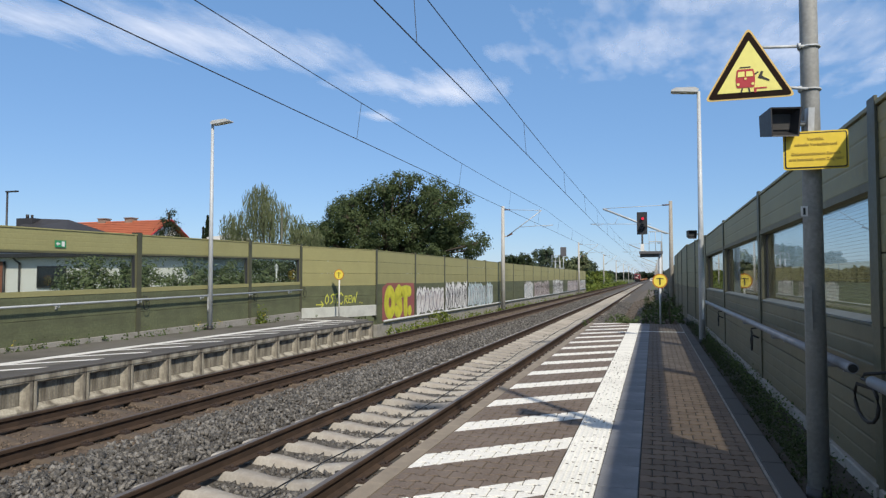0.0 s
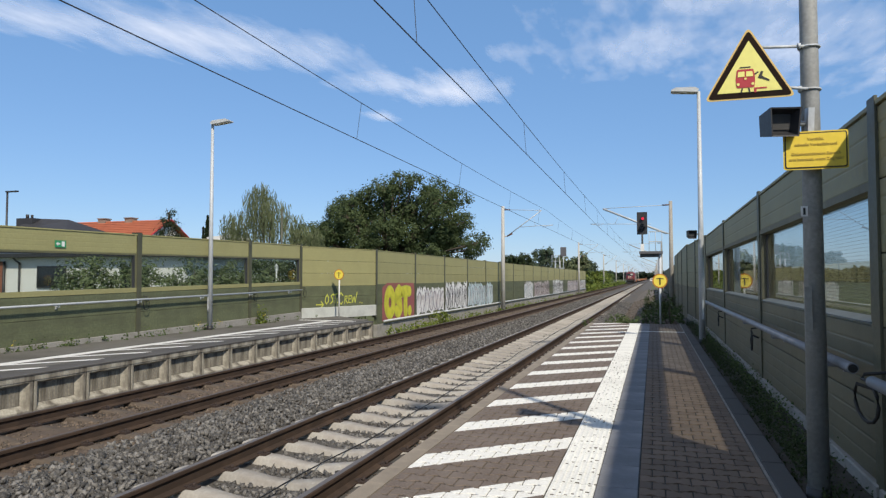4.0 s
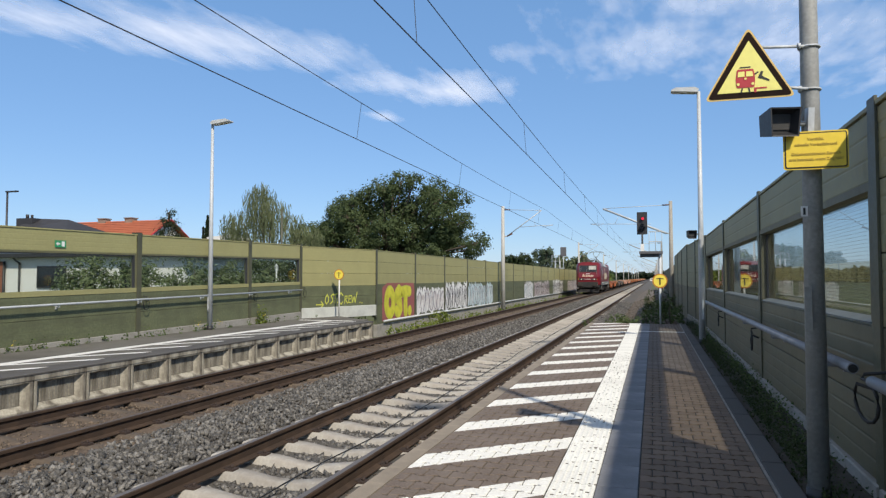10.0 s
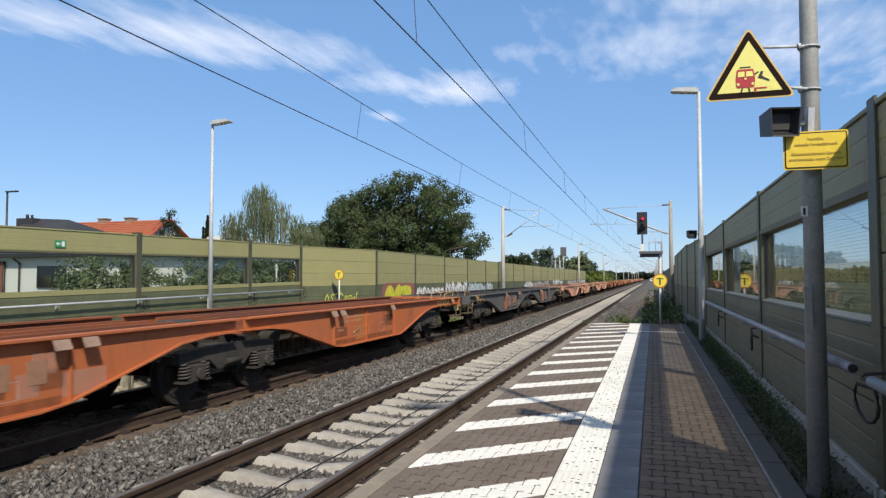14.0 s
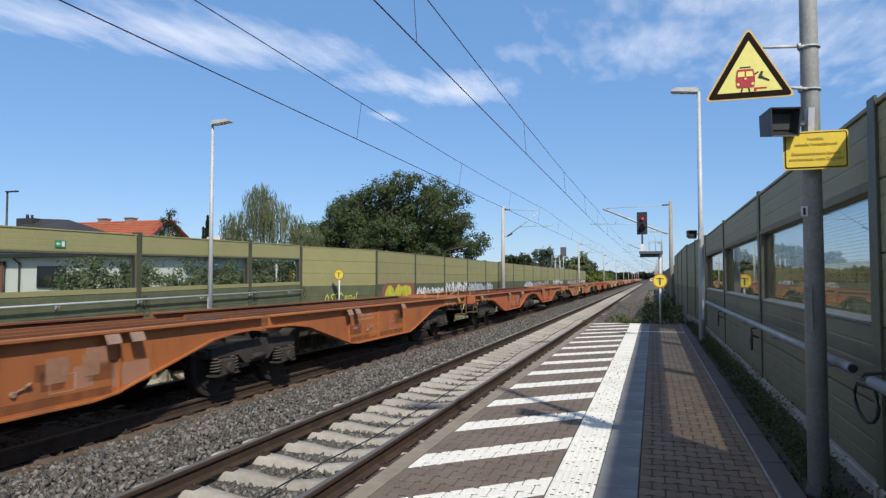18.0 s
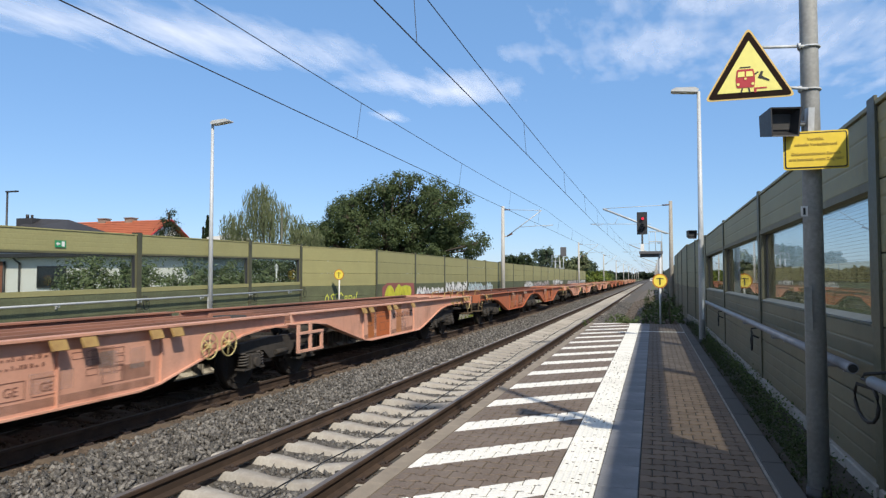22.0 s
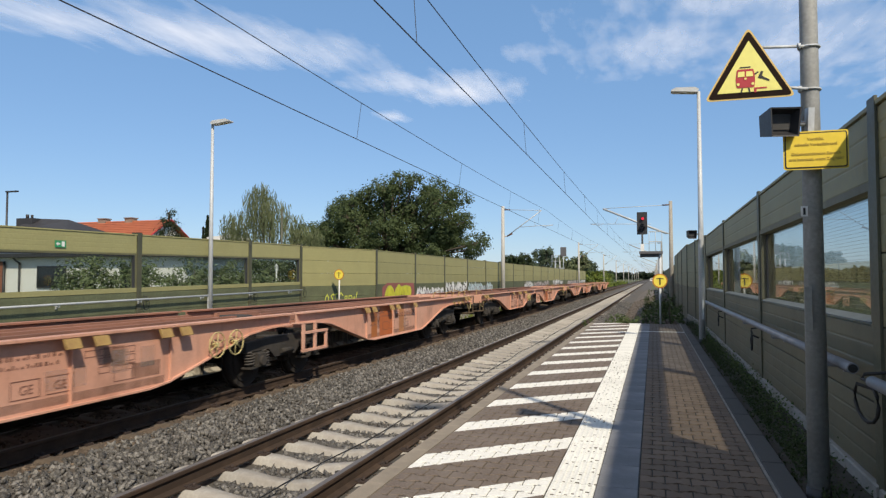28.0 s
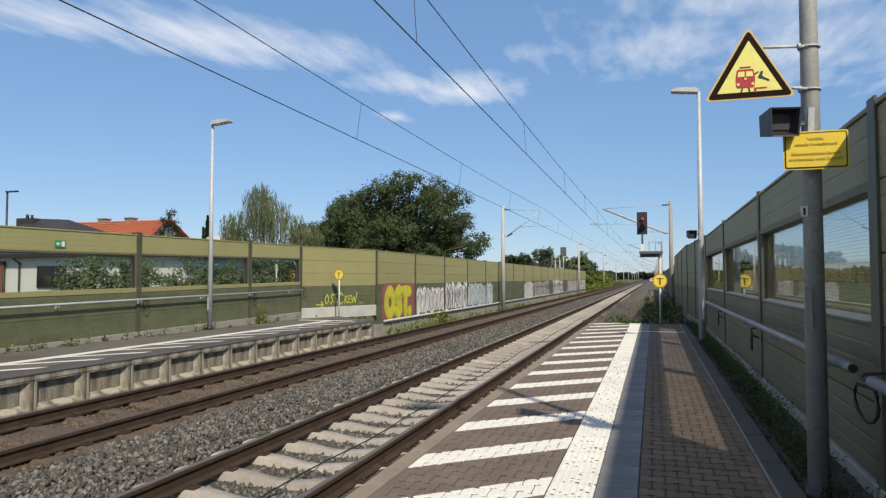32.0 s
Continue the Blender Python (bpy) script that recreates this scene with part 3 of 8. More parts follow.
def block_paving(x0, x1, cols, material, far_material, y_parts):
    """Rows of blocks; the near ones singly, the rest joined."""
    l = (x1 - x0) / cols
    me = paver_shape(l, 0.165).mesh("paver", material)
    half = Shape().box(-l / 4 + 0.004, l / 4 - 0.004, -0.078, 0.078, PLAT - 0.03, PLAT, 0.004).mesh("half_paver", material)
    rest = Shape()
    rows = int((END_A + 8) / 0.165)
    for r in range(rows):
        y = -7.9 + r * 0.165
        odd = r % 2
        for c in range(cols + odd):
            x = x0 + l * (c + 0.5) - (l / 2 if odd else 0)
            edge = odd and c in (0, cols)
            if edge:
                x += l / 4 if c == 0 else -l / 4
            if y_parts[0] < y < y_parts[1]:
                clone("paver", half if edge else me, near_platform, (x, y, random.uniform(-0.002, 0.001)), random.uniform(-0.008, 0.008))
            else:
                if edge:
                    rest.box(x - l / 4 + 0.004, x + l / 4 - 0.004, y - 0.078, y + 0.078, PLAT - 0.03, PLAT)
                else:
                    paver_shape(l, 0.165, x, y, rest)
    tagged(part("distant_pavers", rest, far_material, near_platform), kind="stuff")


solid("joint_sand", Shape().box(-1.862, 0.80, -30, END_A, PLAT - 0.09, PLAT - 0.010), M_JOINT, "dark sand between the paving blocks", "paving", kind="structure")
block_paving(-1.858, -0.73, 6, M_HATCH, M_HATCH, (3.6, 10.3))
block_paving(-0.115, 0.785, 5, M_PAVER, M_PAVER_FAR, (3.6, 11.6))
# white tactile slabs with ribs, grey slabs beside them
tac = Shape().box(-0.7205, -0.4095, 0.003, 0.297, PLAT - 0.03, PLAT + 0.001)
for i in range(7):
    x = -0.70 + i * 0.045
    tac.prism([(x - 0.010, PLAT + 0.001), (x + 0.010, PLAT + 0.001), (x + 0.006, PLAT + 0.005), (x - 0.006, PLAT + 0.005)], 0.004, 0.296, "y")
tac = tac.mesh("tactile_slab", M_TACTILE)
M_DIRT = plain("dark_dirt_speck", (0.10, 0.085, 0.06), 0.9)
gry = Shape().box(-0.4035, -0.1195, 0.003, 0.597, PLAT - 0.03, PLAT, 0.004).mesh("grey_slab", M_GREYSLAB)
for i in range(102):
    clone("tactile_slab", tac, near_platform, (0, -7.6 + i * 0.3, 0))
for i in range(51):
    clone("grey_slab", gry, near_platform, (0, -7.6 + i * 0.6, random.uniform(-0.002, 0.001)))
specks = Shape()
for i in range(260):
    x, y = -0.70 + random.randrange(7) * 0.045 + 0.022, random.uniform(3.5, 14.0)
    specks.box(x - random.uniform(0.004, 0.016), x + random.uniform(0.004, 0.016), y - 0.006, y + random.uniform(0.002, 0.012), PLAT + 0.001, PLAT + 0.0035)
tagged(part("dirt_specks", specks, M_DIRT), "small dark dirt specks on the tactile strip", "dirt", kind="stuff")
M_GUTTER = mat("pale_gutter_edge", (0.30, 0.28, 0.25), 0.8, stain=(0.13, 0.12, 0.10), grain=30, big=5)
solid("gutter", Shape().box(0.788, 0.806, -8, END_A, PLAT - 0.02, PLAT + 0.004), M_GUTTER, "thin pale gutter edge beside the brown pavers", "gutter", kind="structure")
ks = Shape().box(0.808, 0.975, 0.004, 0.996, PLAT - 0.12, PLAT + 0.012, 0.012).mesh("kerbstone", M_KERB)
kerb = thing("kerb", "dark concrete kerb along the planting strip", "kerb", kind="structure")
for y in range(-6, 23):
    clone("kerbstone", ks, kerb, (0, y, 0))
solid("painted_line", Shape().box(-0.40, 0.80, 19.55, 19.70, PLAT, PLAT + 0.004), M_WHITE, "white line across the end of the platform", "line", kind="structure")
solid("painted_line", Shape().box(-0.74, -0.38, 22.3, 22.9, PLAT + 0.006, PLAT + 0.010), M_WHITE, "white patch at the end of the tactile strip", "line", kind="structure")

# ---- far platform
far_platform = thing("platform_edge", "far platform edge of ribbed precast concrete elements", "platform", kind="structure")
# each element: a raised rim, splayed cheeks and a ribbed panel set back in it
el = Shape().box(EDGE_B - 0.60, EDGE_B - 0.012, 0.002, 1.028, 0.272, PLAT - 0.025)
FACE, BACK = EDGE_B - 0.024, EDGE_B - 0.120
rims = [[(FACE - 0.10, 0.014, -0.36), (FACE - 0.10, 1.016, -0.36), (FACE - 0.10, 1.016, 0.271), (FACE - 0.10, 0.014, 0.271)], [(FACE, 0.014, -0.36), (FACE, 1.016, -0.36), (FACE, 1.016, 0.271), (FACE, 0.014, 0.271)],
        [(FACE, 0.062, -0.185), (FACE, 0.968, -0.185), (FACE, 0.968, 0.243), (FACE, 0.062, 0.243)], [(BACK, 0.165, -0.105), (BACK, 0.865, -0.105), (BACK, 0.865, 0.205), (BACK, 0.165, 0.205)]]
el.add([c for r in rims for c in r], [(k * 4 + i, k * 4 + (i + 1) % 4, k * 4 + 4 + (i + 1) % 4, k * 4 + 4 + i) for k in range(3) for i in range(4)])
el = el.mesh("edge_element", M_CONC)
# the set-back panel takes a darker, more streaked concrete than the rim
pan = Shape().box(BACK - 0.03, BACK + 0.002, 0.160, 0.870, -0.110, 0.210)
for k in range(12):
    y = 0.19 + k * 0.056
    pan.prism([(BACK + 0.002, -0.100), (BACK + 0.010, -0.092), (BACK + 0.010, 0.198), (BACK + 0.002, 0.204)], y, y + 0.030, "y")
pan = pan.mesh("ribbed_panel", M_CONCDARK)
cs = Shape().box(EDGE_B - 0.61, EDGE_B, 0.003, 1.027, PLAT - 0.025, PLAT - 0.002, 0.006).mesh("coping_slab", M_KERB)
jt = Shape().box(EDGE_B - 0.075, EDGE_B - 0.034, -0.0115, 0.0115, -0.19, 0.268).mesh("joint", M_JOINT)
for i in range(31):
    clone("edge_element", el, far_platform, (0, 21.66 - (i + 1) * 1.03, 0))
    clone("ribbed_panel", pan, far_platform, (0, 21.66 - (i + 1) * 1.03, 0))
    clone("coping_slab", cs, far_platform, (0, 21.66 - (i + 1) * 1.03, 0))
    clone("joint", jt, far_platform, (0, 21.66 - (i + 1) * 1.03, 0))
solid("far_platform_surface", Shape().box(-12.3, EDGE_B - 0.615, -12, END_B, GROUND, PLAT - 0.006), M_ASPHALT, "worn asphalt top of the far platform", "platform", kind="structure")
solid("far_platform_surface", Shape().prism([(EDGE_B - 0.62, 21.55), (EDGE_B - 0.62, 21.665), (EDGE_B - 0.2, 21.665), (-10.2, END_B), (-12.3, END_B + 2.2), (-12.3, 21.55)], GROUND, PLAT - 0.012, "z"), M_ASPHALT, "tapered end of the far platform", "platform", kind="structure")
solid("painted_line", Shape().box(-10.82, -10.58, -12, 21.5, PLAT - 0.006, PLAT + 0.002), M_WHITE, "white safety line along the far platform", "line", kind="structure")
hat = Shape()
for i in range(26):
    y = -9.55 + i * 1.23
    if y < 20.5:
        hat.add([(-10.60, y - 0.25, PLAT + 0.001), (-9.64, y + 0.98, PLAT + 0.001), (-9.64, y + 1.25, PLAT + 0.001), (-10.60, y + 0.02, PLAT + 0.001)], [(0, 1, 2, 3)])
solid("painted_hatching", hat, M_WHITE, "white slanting bars on the far platform", "line", kind="structure")
solid("painted_line", Shape().box(-11.9, -9.9, 21.3, 21.5, PLAT - 0.004, PLAT + 0.003), M_WHITE, "white line across the far platform end", "line", kind="structure")


# ---- noise walls
def cassette(l, z0, z1, y_front, depth, n, groove=0.0014):
    """A ribbed panel, l long, its ribs along it."""
    h = (z1 - z0) / n
    pts = [(-depth, z0)]
    for i in range(n):
        z = z0 + i * h
        pts += [(y_front - groove, z), (y_front, z + 0.014), (y_front, z + h - 0.014), (y_front - groove, z + h - 0.004)]
    pts += [(-depth, z1)]
    return Shape().prism(pts, 0.055, l - 0.055, "x")


def wall_panel(at, turn, l, top, low, window=True, plinth=M_PLINTH, plinth_top=0.55, split=1.58, near=False, lines=False, climb=0.0):
    """One bay of the wall, x along it, y towards the track. The near wall's panes lie deep in their frames."""
    w = thing("noise_wall_bay", "green noise wall bay with a glass window" if window else "olive and dark green noise wall bay of ribbed cassettes", "noise wall", at, "noise wall bays")
    w.rotation_euler = (0, climb, turn)
    groove = 0.0035 if near else 0.0014
    part("plinth", Shape().box(0.03, l - 0.03, -0.14, 0.035, low, plinth_top, 0.01), plinth, w, "stained concrete plinth")
    zl = split - (0.11 if window and not near else 0.03)
    k = 2
    for i in range(k):
        a, b = plinth_top + (zl - plinth_top) * i / k, plinth_top + (zl - plinth_top) * (i + 1) / k
        part("cassette", cassette(l, a + 0.003, b - 0.003, 0.0, 0.12, 4, groove), M_NEARLOW if near else M_DKGREEN, w, "dark green ribbed cassette")
    if window:
        z0, z1 = split, 2.44 if near else 2.505
        head = z1 + (0.06 if near else 0.045)
        part("cassette", cassette(l, head, top - 0.03, 0.0, 0.12, 3 if near else 4, groove), M_NEARTOP if near else M_OLIVE, w, "olive green ribbed cassette")
        side = 0.15 if near else 0.115
        py = -0.083 if near else -0.066
        fr = Shape().box(0.055, l - 0.055, -0.12, 0.012, z1, head - 0.002)
        for a, b in ((0.055, side), (l - side, l - 0.055)):
            fr.box(a, b, -0.12, 0.006, z0 + 0.001, z1 - 0.001)
        f = part("window_frame", fr, M_NEARLOW if near else M_FRAME, w, "olive window frame")
        sill = [(-0.12, zl), (0.012, zl), (0.014, zl + 0.004), (0.012, z0 - 0.022), (py + 0.01, z0), (-0.12, z0)] if near else [(-0.12, zl), (0.010, zl), (0.012, z0), (-0.12, z0)]
        part("window_sill", Shape().prism(sill, 0.055, l - 0.055, "x"), M_FRAME if near else M_OLIVE, f)
        part("pane", Shape().box(side + 0.001, l - side - 0.001, py, py + 0.008, z0 + 0.001, z1 - 0.001), M_GLASS_DIM if near else M_GLASS, f, "clear reflecting glass")
        if near:
            part("glazing_bead", Shape().prism([(py + 0.010, z0 + 0.020), (py + 0.010, z0 + 0.002), (0.012, z0 - 0.019), (0.012, z0 - 0.010)], side + 0.001, l - side - 0.001, "x"), M_BEAD, f, "pale lower glazing bead")
            for a, b in ((side + 0.001, side + 0.035), (l - side - 0.035, l - side - 0.001)):
                part("side_bead", Shape().box(a, b, py + 0.009, py + 0.030, z0 + 0.021, z1 - 0.002), M_DARKPLAST, f, "dark side bead")
        else:
            part("gasket", Shape().box(0.116, 0.150, -0.056, 0.004, z0 + 0.001, z1 - 0.001).box(0.150, l - 0.116, -0.056, 0.004, z1 - 0.020, z1 - 0.001), M_DARKPLAST, f, "black window gasket")
        if lines:
            ln = Shape()
            for k in range(30):
                z = z0 + 0.025 + k * 0.0282
                ln.box(side + 0.04, l - side - 0.04, py + 0.0085, py + 0.0092, z, z + 0.0014)
            tagged(part("bird_line_pattern", ln, M_POST, f, "fine dark lines across the glass"), kind="stuff")
    else:
        for i in range(3):
            a, b = split - 0.03 + (top - split) * i / 3, split - 0.03 + (top - split) * (i + 1) / 3
            part("cassette", cassette(l, a + 0.003, b - 0.003, 0.0, 0.12, 4, groove), M_NEARTOP if near else M_OLIVE, w, "olive green ribbed cassette")
    part("cap", Shape().box(0.03, l - 0.03, -0.13, 0.016, top - 0.028, top), M_NEARTOP if near else M_OLIVE, w, "folded metal cap")
    return w


def post_mesh(low, top, proud):
    """An H-section, drawn upwards as one outline; proud: how far its front stands before the panels."""
    q = proud - 0.018
    return Shape().prism([(-0.08, q), (-0.008, q), (-0.008, -0.14), (-0.08, -0.14), (-0.08, -0.158), (0.08, -0.158), (0.08, -0.14), (0.008, -0.14), (0.008, q), (0.08, q), (0.08, proud), (-0.08, proud)], low, top, "z").mesh("wall_post", M_POST)


ME_POST = post_mesh(0.2, 3.072, 0.022)
ME_POST_NEAR = post_mesh(0.2, 3.035, 0.020)
ME_POST_FAR = post_mesh(-0.6, 3.082, 0.022)


def climb_at(y):
    return CLIMB * (max(4.2, y) - 20.0)


def run(points, top, low, window, side, skip_first=False, split=1.58, plinths=None, post=ME_POST, ptop=0.55, climbs=False):
    """Posts at the points, bays between them; side +1: tracks lie towards +x (left wall)."""
    for i, (x, y) in enumerate(points):
        if not (skip_first and i == 0):
            p = tagged(new("wall_post", post), "dark green steel wall post", "post", "noise wall posts")
            p.location, p.rotation_euler[2] = (x, y, climb_at(y) if climbs else 0.0), -math.pi / 2 if side > 0 else math.pi / 2
    for i in range(len(points) - 1):
        a, b = Vector(points[i]), Vector(points[i + 1])
        if side > 0:
            a, b = b, a
        d = b - a
        win = window[i] if isinstance(window, (list, tuple)) else window
        rise = climb_at(a.y) - climb_at(b.y) if climbs else 0.0
        wall_panel((a.x, a.y, climb_at(a.y) if climbs else 0.0), math.atan2(d.y, d.x), d.length, top, low, win, plinths[i] if plinths else M_PLINTH, ptop, split, side < 0, side < 0 and -1 < a.y < 14, rise / d.length)


LEFT = [(WALL_L, y) for y in (-10.6, -5.7, -0.75, 4.2, 9.12, 14.03, 18.95, 22.25)]
run(LEFT, 3.03, 0.2, True, 1, split=1.69, ptop=0.59, climbs=True)
run([(WALL_L, 22.25), (FAR_L, 26.4)], 3.03, 0.3, False, 1, True, plinths=[M_WHITEPLINTH], ptop=0.74)
FAR_POSTS = [(FAR_L, 26.4 + 4.87 * i) for i in range(20)]
run(FAR_POSTS, 3.03, GROUND, False, 1, True, split=1.62, post=ME_POST_FAR, ptop=-0.1)
RIGHT = [(WALL_R, y) for y in (-10.0, -5.0, 0.0, 5.02, 10.05, 14.92, 19.92)]
run(RIGHT, 3.0, 0.2, (False, False, False, True, True, True), -1, split=1.576, post=ME_POST_NEAR, ptop=0.525)
run([(WALL_R, 19.92), (1.30, 23.2), (FAR_R, 26.4)], 3.04, -0.6, False, -1, True)
run([(FAR_R, 26.4 + 4.87 * i) for i in range(4)], 3.09, GROUND, False, -1, True, post=ME_POST_FAR, ptop=-0.1)
run([(1.95, 41.2 + 4.87 * i) for i in range(20)], 3.09, GROUND, False, -1, post=ME_POST_FAR, ptop=-0.1)


# handrails along both platform walls
def handrail(x, y0, y1, z, off, step, steel=M_GALV, r=0.036, climb=0.0):
    h = thing("handrail", "grey tubular handrail on the noise wall", "handrail")
    at = lambda y: z + climb * (y - y0)
    part("tube", Shape().tube((x + off, y0, z), (x + off, y1, at(y1)), r, seg=16), steel, h)
    # solid black disc, painting in the shade of a hollow tube end
    part("tube_mouth", Shape().tube((x + off, y0 - 0.004, z), (x + off, y0 + 0.02, z), r * 0.8, seg=14), M_CABLE, h, "black disc painted as the dark hollow end")
    y = step[0]
    while y < y1:
        if y > y0:
            q = at(y)
            part("bracket", Shape().tube((x, y, q - 0.06), (x + off, y, q - 0.06), 0.018, seg=6).tube((x + off, y, q - 0.065), (x + off, y, q), 0.012, seg=6).box(x - 0.012, x + 0.012, y - 0.018, y + 0.018, q - 0.11, q - 0.03), steel, h)
        y += step[1]
    return h


handrail(WALL_L + 0.03, 2.0, 22.1, 1.167, 0.10, (4.2, 2.45), r=0.025, climb=CLIMB)
handrail(WALL_R - 0.03, 5.02, 19.65, 1.272, -0.128, (5.75, 2.42), M_RAILGREY, 0.0355)
handrail(WALL_R - 0.03, -5.5, 4.615, 1.244, -0.128, (-4.6, 2.42), M_RAILGREY, 0.0355)


def cable_loop(x, y, z, side, w=0.14, h=0.28):
    wall = WALL_L + 0.02 if side > 0 else WALL_R - 0.02
    pts = [(x, y + w * math.cos(a) * 0.5, z - h * 0.5 + h * 0.5 * math.sin(a)) for a in np.linspace(0.4 * math.pi, 2.2 * math.pi, 13)]
    pts = [(wall, y, z + 0.05), (x, y + 0.02, z + 0.03)] + pts + [(wall, y + 0.1, z - 0.1)]
    return solid("cable_loop", Shape().path(pts, 0.011, 6), M_CABLE, "black earthing cable hanging in a loop", "cable", "earthing cables")


cable_loop(WALL_R - 0.176, 4.68, 1.248, -1, 0.48, 0.25)
cable_loop(WALL_R - 0.12, 10.1, 1.137, -1, 0.13, 0.26)
cable_loop(WALL_R - 0.12, 15.0, 1.137, -1, 0.13, 0.26)
for y in (14.03, 18.95, 22.2, 9.12):
    cable_loop(WALL_L + 0.12, y + 0.15, 1.30 + CLIMB * (y - 10.0), 1, 0.2, 0.3)


# gravel bank between the near track and the wall beyond the platform end
def bank_height(x, y):
    f = min(1.0, max(0.0, (x + 1.75) / 1.7))
    fade = min(1.0, max(0.0, (y - 23.2) / 1.2)) * min(1.0, max(0.0, (150 - y) / 60))
    return -0.36 - 0.22 * (1 - fade) + f * 0.62 * fade + 0.05 * noise.noise(Vector((x * 1.3, y * 0.8, 0.0))) * fade


bank_x = [-1.9 + 0.2 * i for i in range(16)]
bank_y = list(np.arange(23.15, 70, 0.6)) + list(np.arange(70, 151, 5.0))
solid("gravel_bank", Shape().add([(x, y, bank_height(x, y)) for y in bank_y for x in bank_x], [(r * 16 + c, r * 16 + c + 1, r * 16 + c + 17, r * 16 + c + 16) for r in range(len(bank_y) - 1) for c in range(15)], True),
      M_BANK, "brown gravel bank beyond the platform end", "gravel", kind="structure")
P = np.stack([RNG.uniform(-1.9, 1.05, 5200), 23.3 + 40 * RNG.uniform(0, 1, 5200) ** 1.6, np.zeros(5200)], 1)
P[:, 2] = [bank_height(x, y) + 0.008 for x, y, _ in P]
tagged(stones("bank_stones", P, RNG.uniform(0.02, 0.045, len(P)), M_STONE_BROWN), "brown gravel stones on the bank", "gravel", kind="stuff")


# ---- overhead line: masts, brackets, wires
def mast(x, y, side, track_x, shaft=M_MAST, thick=1.0):
    """Concrete mast with its bracket over one track; side: +1, the track lies towards +x."""
    m = thing("catenary_mast", "pale concrete catenary mast with a tubular bracket" if shaft is M_MAST else "weathered grey catenary mast with a bright bracket", "catenary mast", (x, y, 0), "catenary masts")
    part("pole", Shape().tube((0, 0, GROUND - 0.1), (0, 0, 7.2), 0.17, 0.115, 12), shaft, m)
    dx = track_x - x
    e = dx + side * 0.62
    part("bracket_tube", Shape().tube((side * 0.30, 0, 4.95), (dx - side * 0.3, 0, 6.78), 0.035 * thick, seg=8).tube((side * 0.1, 0, 4.95), (side * 0.30, 0, 4.95), 0.05, seg=8), M_GALV, m, "bright slanting bracket tube")
    part("top_tube", Shape().tube((side * 0.55, 0, 6.92), (dx - side * 0.25, 0, 6.80), 0.022, seg=6), M_GALV, m)
    part("insulator", Shape().tube((side * 0.1, 0, 6.94), (side * 0.55, 0, 6.92), 0.05, seg=8), M_INSUL, m)
    part("insulator", Shape().tube((side * 0.30, 0, 4.95), (side * 0.72, 0, 5.14), 0.055, seg=8), M_INSUL, m)
    part("steady_tube", Shape().tube((side * 1.3, 0, 5.62), (e, 0, 5.72), 0.022, seg=6).tube((e, 0, 5.72), (dx - side * 0.2, 0, 5.56), 0.014, seg=5).tube((dx * 0.72, 0, 6.2), (dx * 0.78, 0, 5.66), 0.01, seg=4), M_GALV, m)
    return m


MAST_Y = [49.5 + 54.0 * i for i in range(10)]
for y in MAST_Y:
    mast(-10.65, y, 1, TRACK_B)
    mast(1.22, y, -1, TRACK_A, M_MAST_DARK, 2.1)


def overhead(xc, first_dropper, sway, carry):
    """Contact wire, carrying wire and droppers over one track."""
    o = thing("overhead_line", "dark overhead contact line with droppers", "overhead line", group="overhead lines")
    spans = [-58.5, -4.5 + 0.0] + MAST_Y
    cw, mw, dr = Shape(), Shape(), Shape()
    ys = np.arange(-58.5, MAST_Y[-1] + 0.1, 6.0)

    def side_at(y):
        u = (y + 4.5) / 54.0
        k = math.floor(u)
        f = u - k
        a = sway if k % 2 == 0 else -sway
        return xc + a + (-2 * a) * f

    def high_at(y):
        f = ((y + 4.5) / 54.0) % 1.0
        return 6.50 + 1.15 * (f - 0.5) ** 2

    pts_c = [(side_at(y), y, 5.555) for y in ys]
    pts_m = [(side_at(y) + carry, y, high_at(y)) for y in ys]
    part("contact_wire", cw.path(pts_c, 0.011, 5), M_WIRE, o)
    part("carrying_wire", mw.path(pts_m, 0.010, 5), M_WIRE, o)
    y = first_dropper - 30
    while y < 330:
        if y > -20:
            dr.tube((side_at(y), y, 5.55), (side_at(y) + carry, y, high_at(y)), 0.006, seg=4, caps=False)
        y += 9.95
    tagged(part("droppers", dr, M_WIRE, o), kind="stuff")
    return o


overhead(TRACK_A + 0.06, 10.1, 0.15, -0.07)
overhead(TRACK_B, 16.6, 0.0, 0.13)


# ---- signals beyond the platform end
def round_hood(s, x, y, z, r=0.10):
    s.tube((x, y, z), (x, y - 0.16, z), r, r, 12, caps=False)


sig = thing("railway_signal", "black light signal showing red on a grey mast with a cage", "signal", (0, 46.0, 0))
part("mast", Shape().tube((0.44, 0, GROUND), (0.44, 0, 3.5), 0.10, seg=10), M_GALV, sig, "grey steel mast")
part("platform", Shape().box(-0.84, 0.62, -0.35, 0.35, 3.42, 3.58).box(-0.8, 0.55, -0.06, 0.06, 3.2, 3.42), M_SIGNALGREY, sig, "dark grey working platform")
cg = Shape()
for x in (-0.22, 0.18, 0.58):
    for y in (-0.32, 0.32):
        cg.tube((x, y, 3.58), (x, y, 4.85), 0.018, seg=5)
for z in (4.2, 4.85):
    cg.path([(-0.22, -0.32, z), (0.58, -0.32, z), (0.58, 0.32, z), (-0.22, 0.32, z), (-0.22, -0.32, z)], 0.016, 5)
part("cage", cg, M_GALV, sig, "tubular safety cage")
part("head_post", Shape().tube((-0.64, 0, 3.55), (-0.64, 0, 4.75), 0.06, seg=8), M_DARKPLAST, sig)
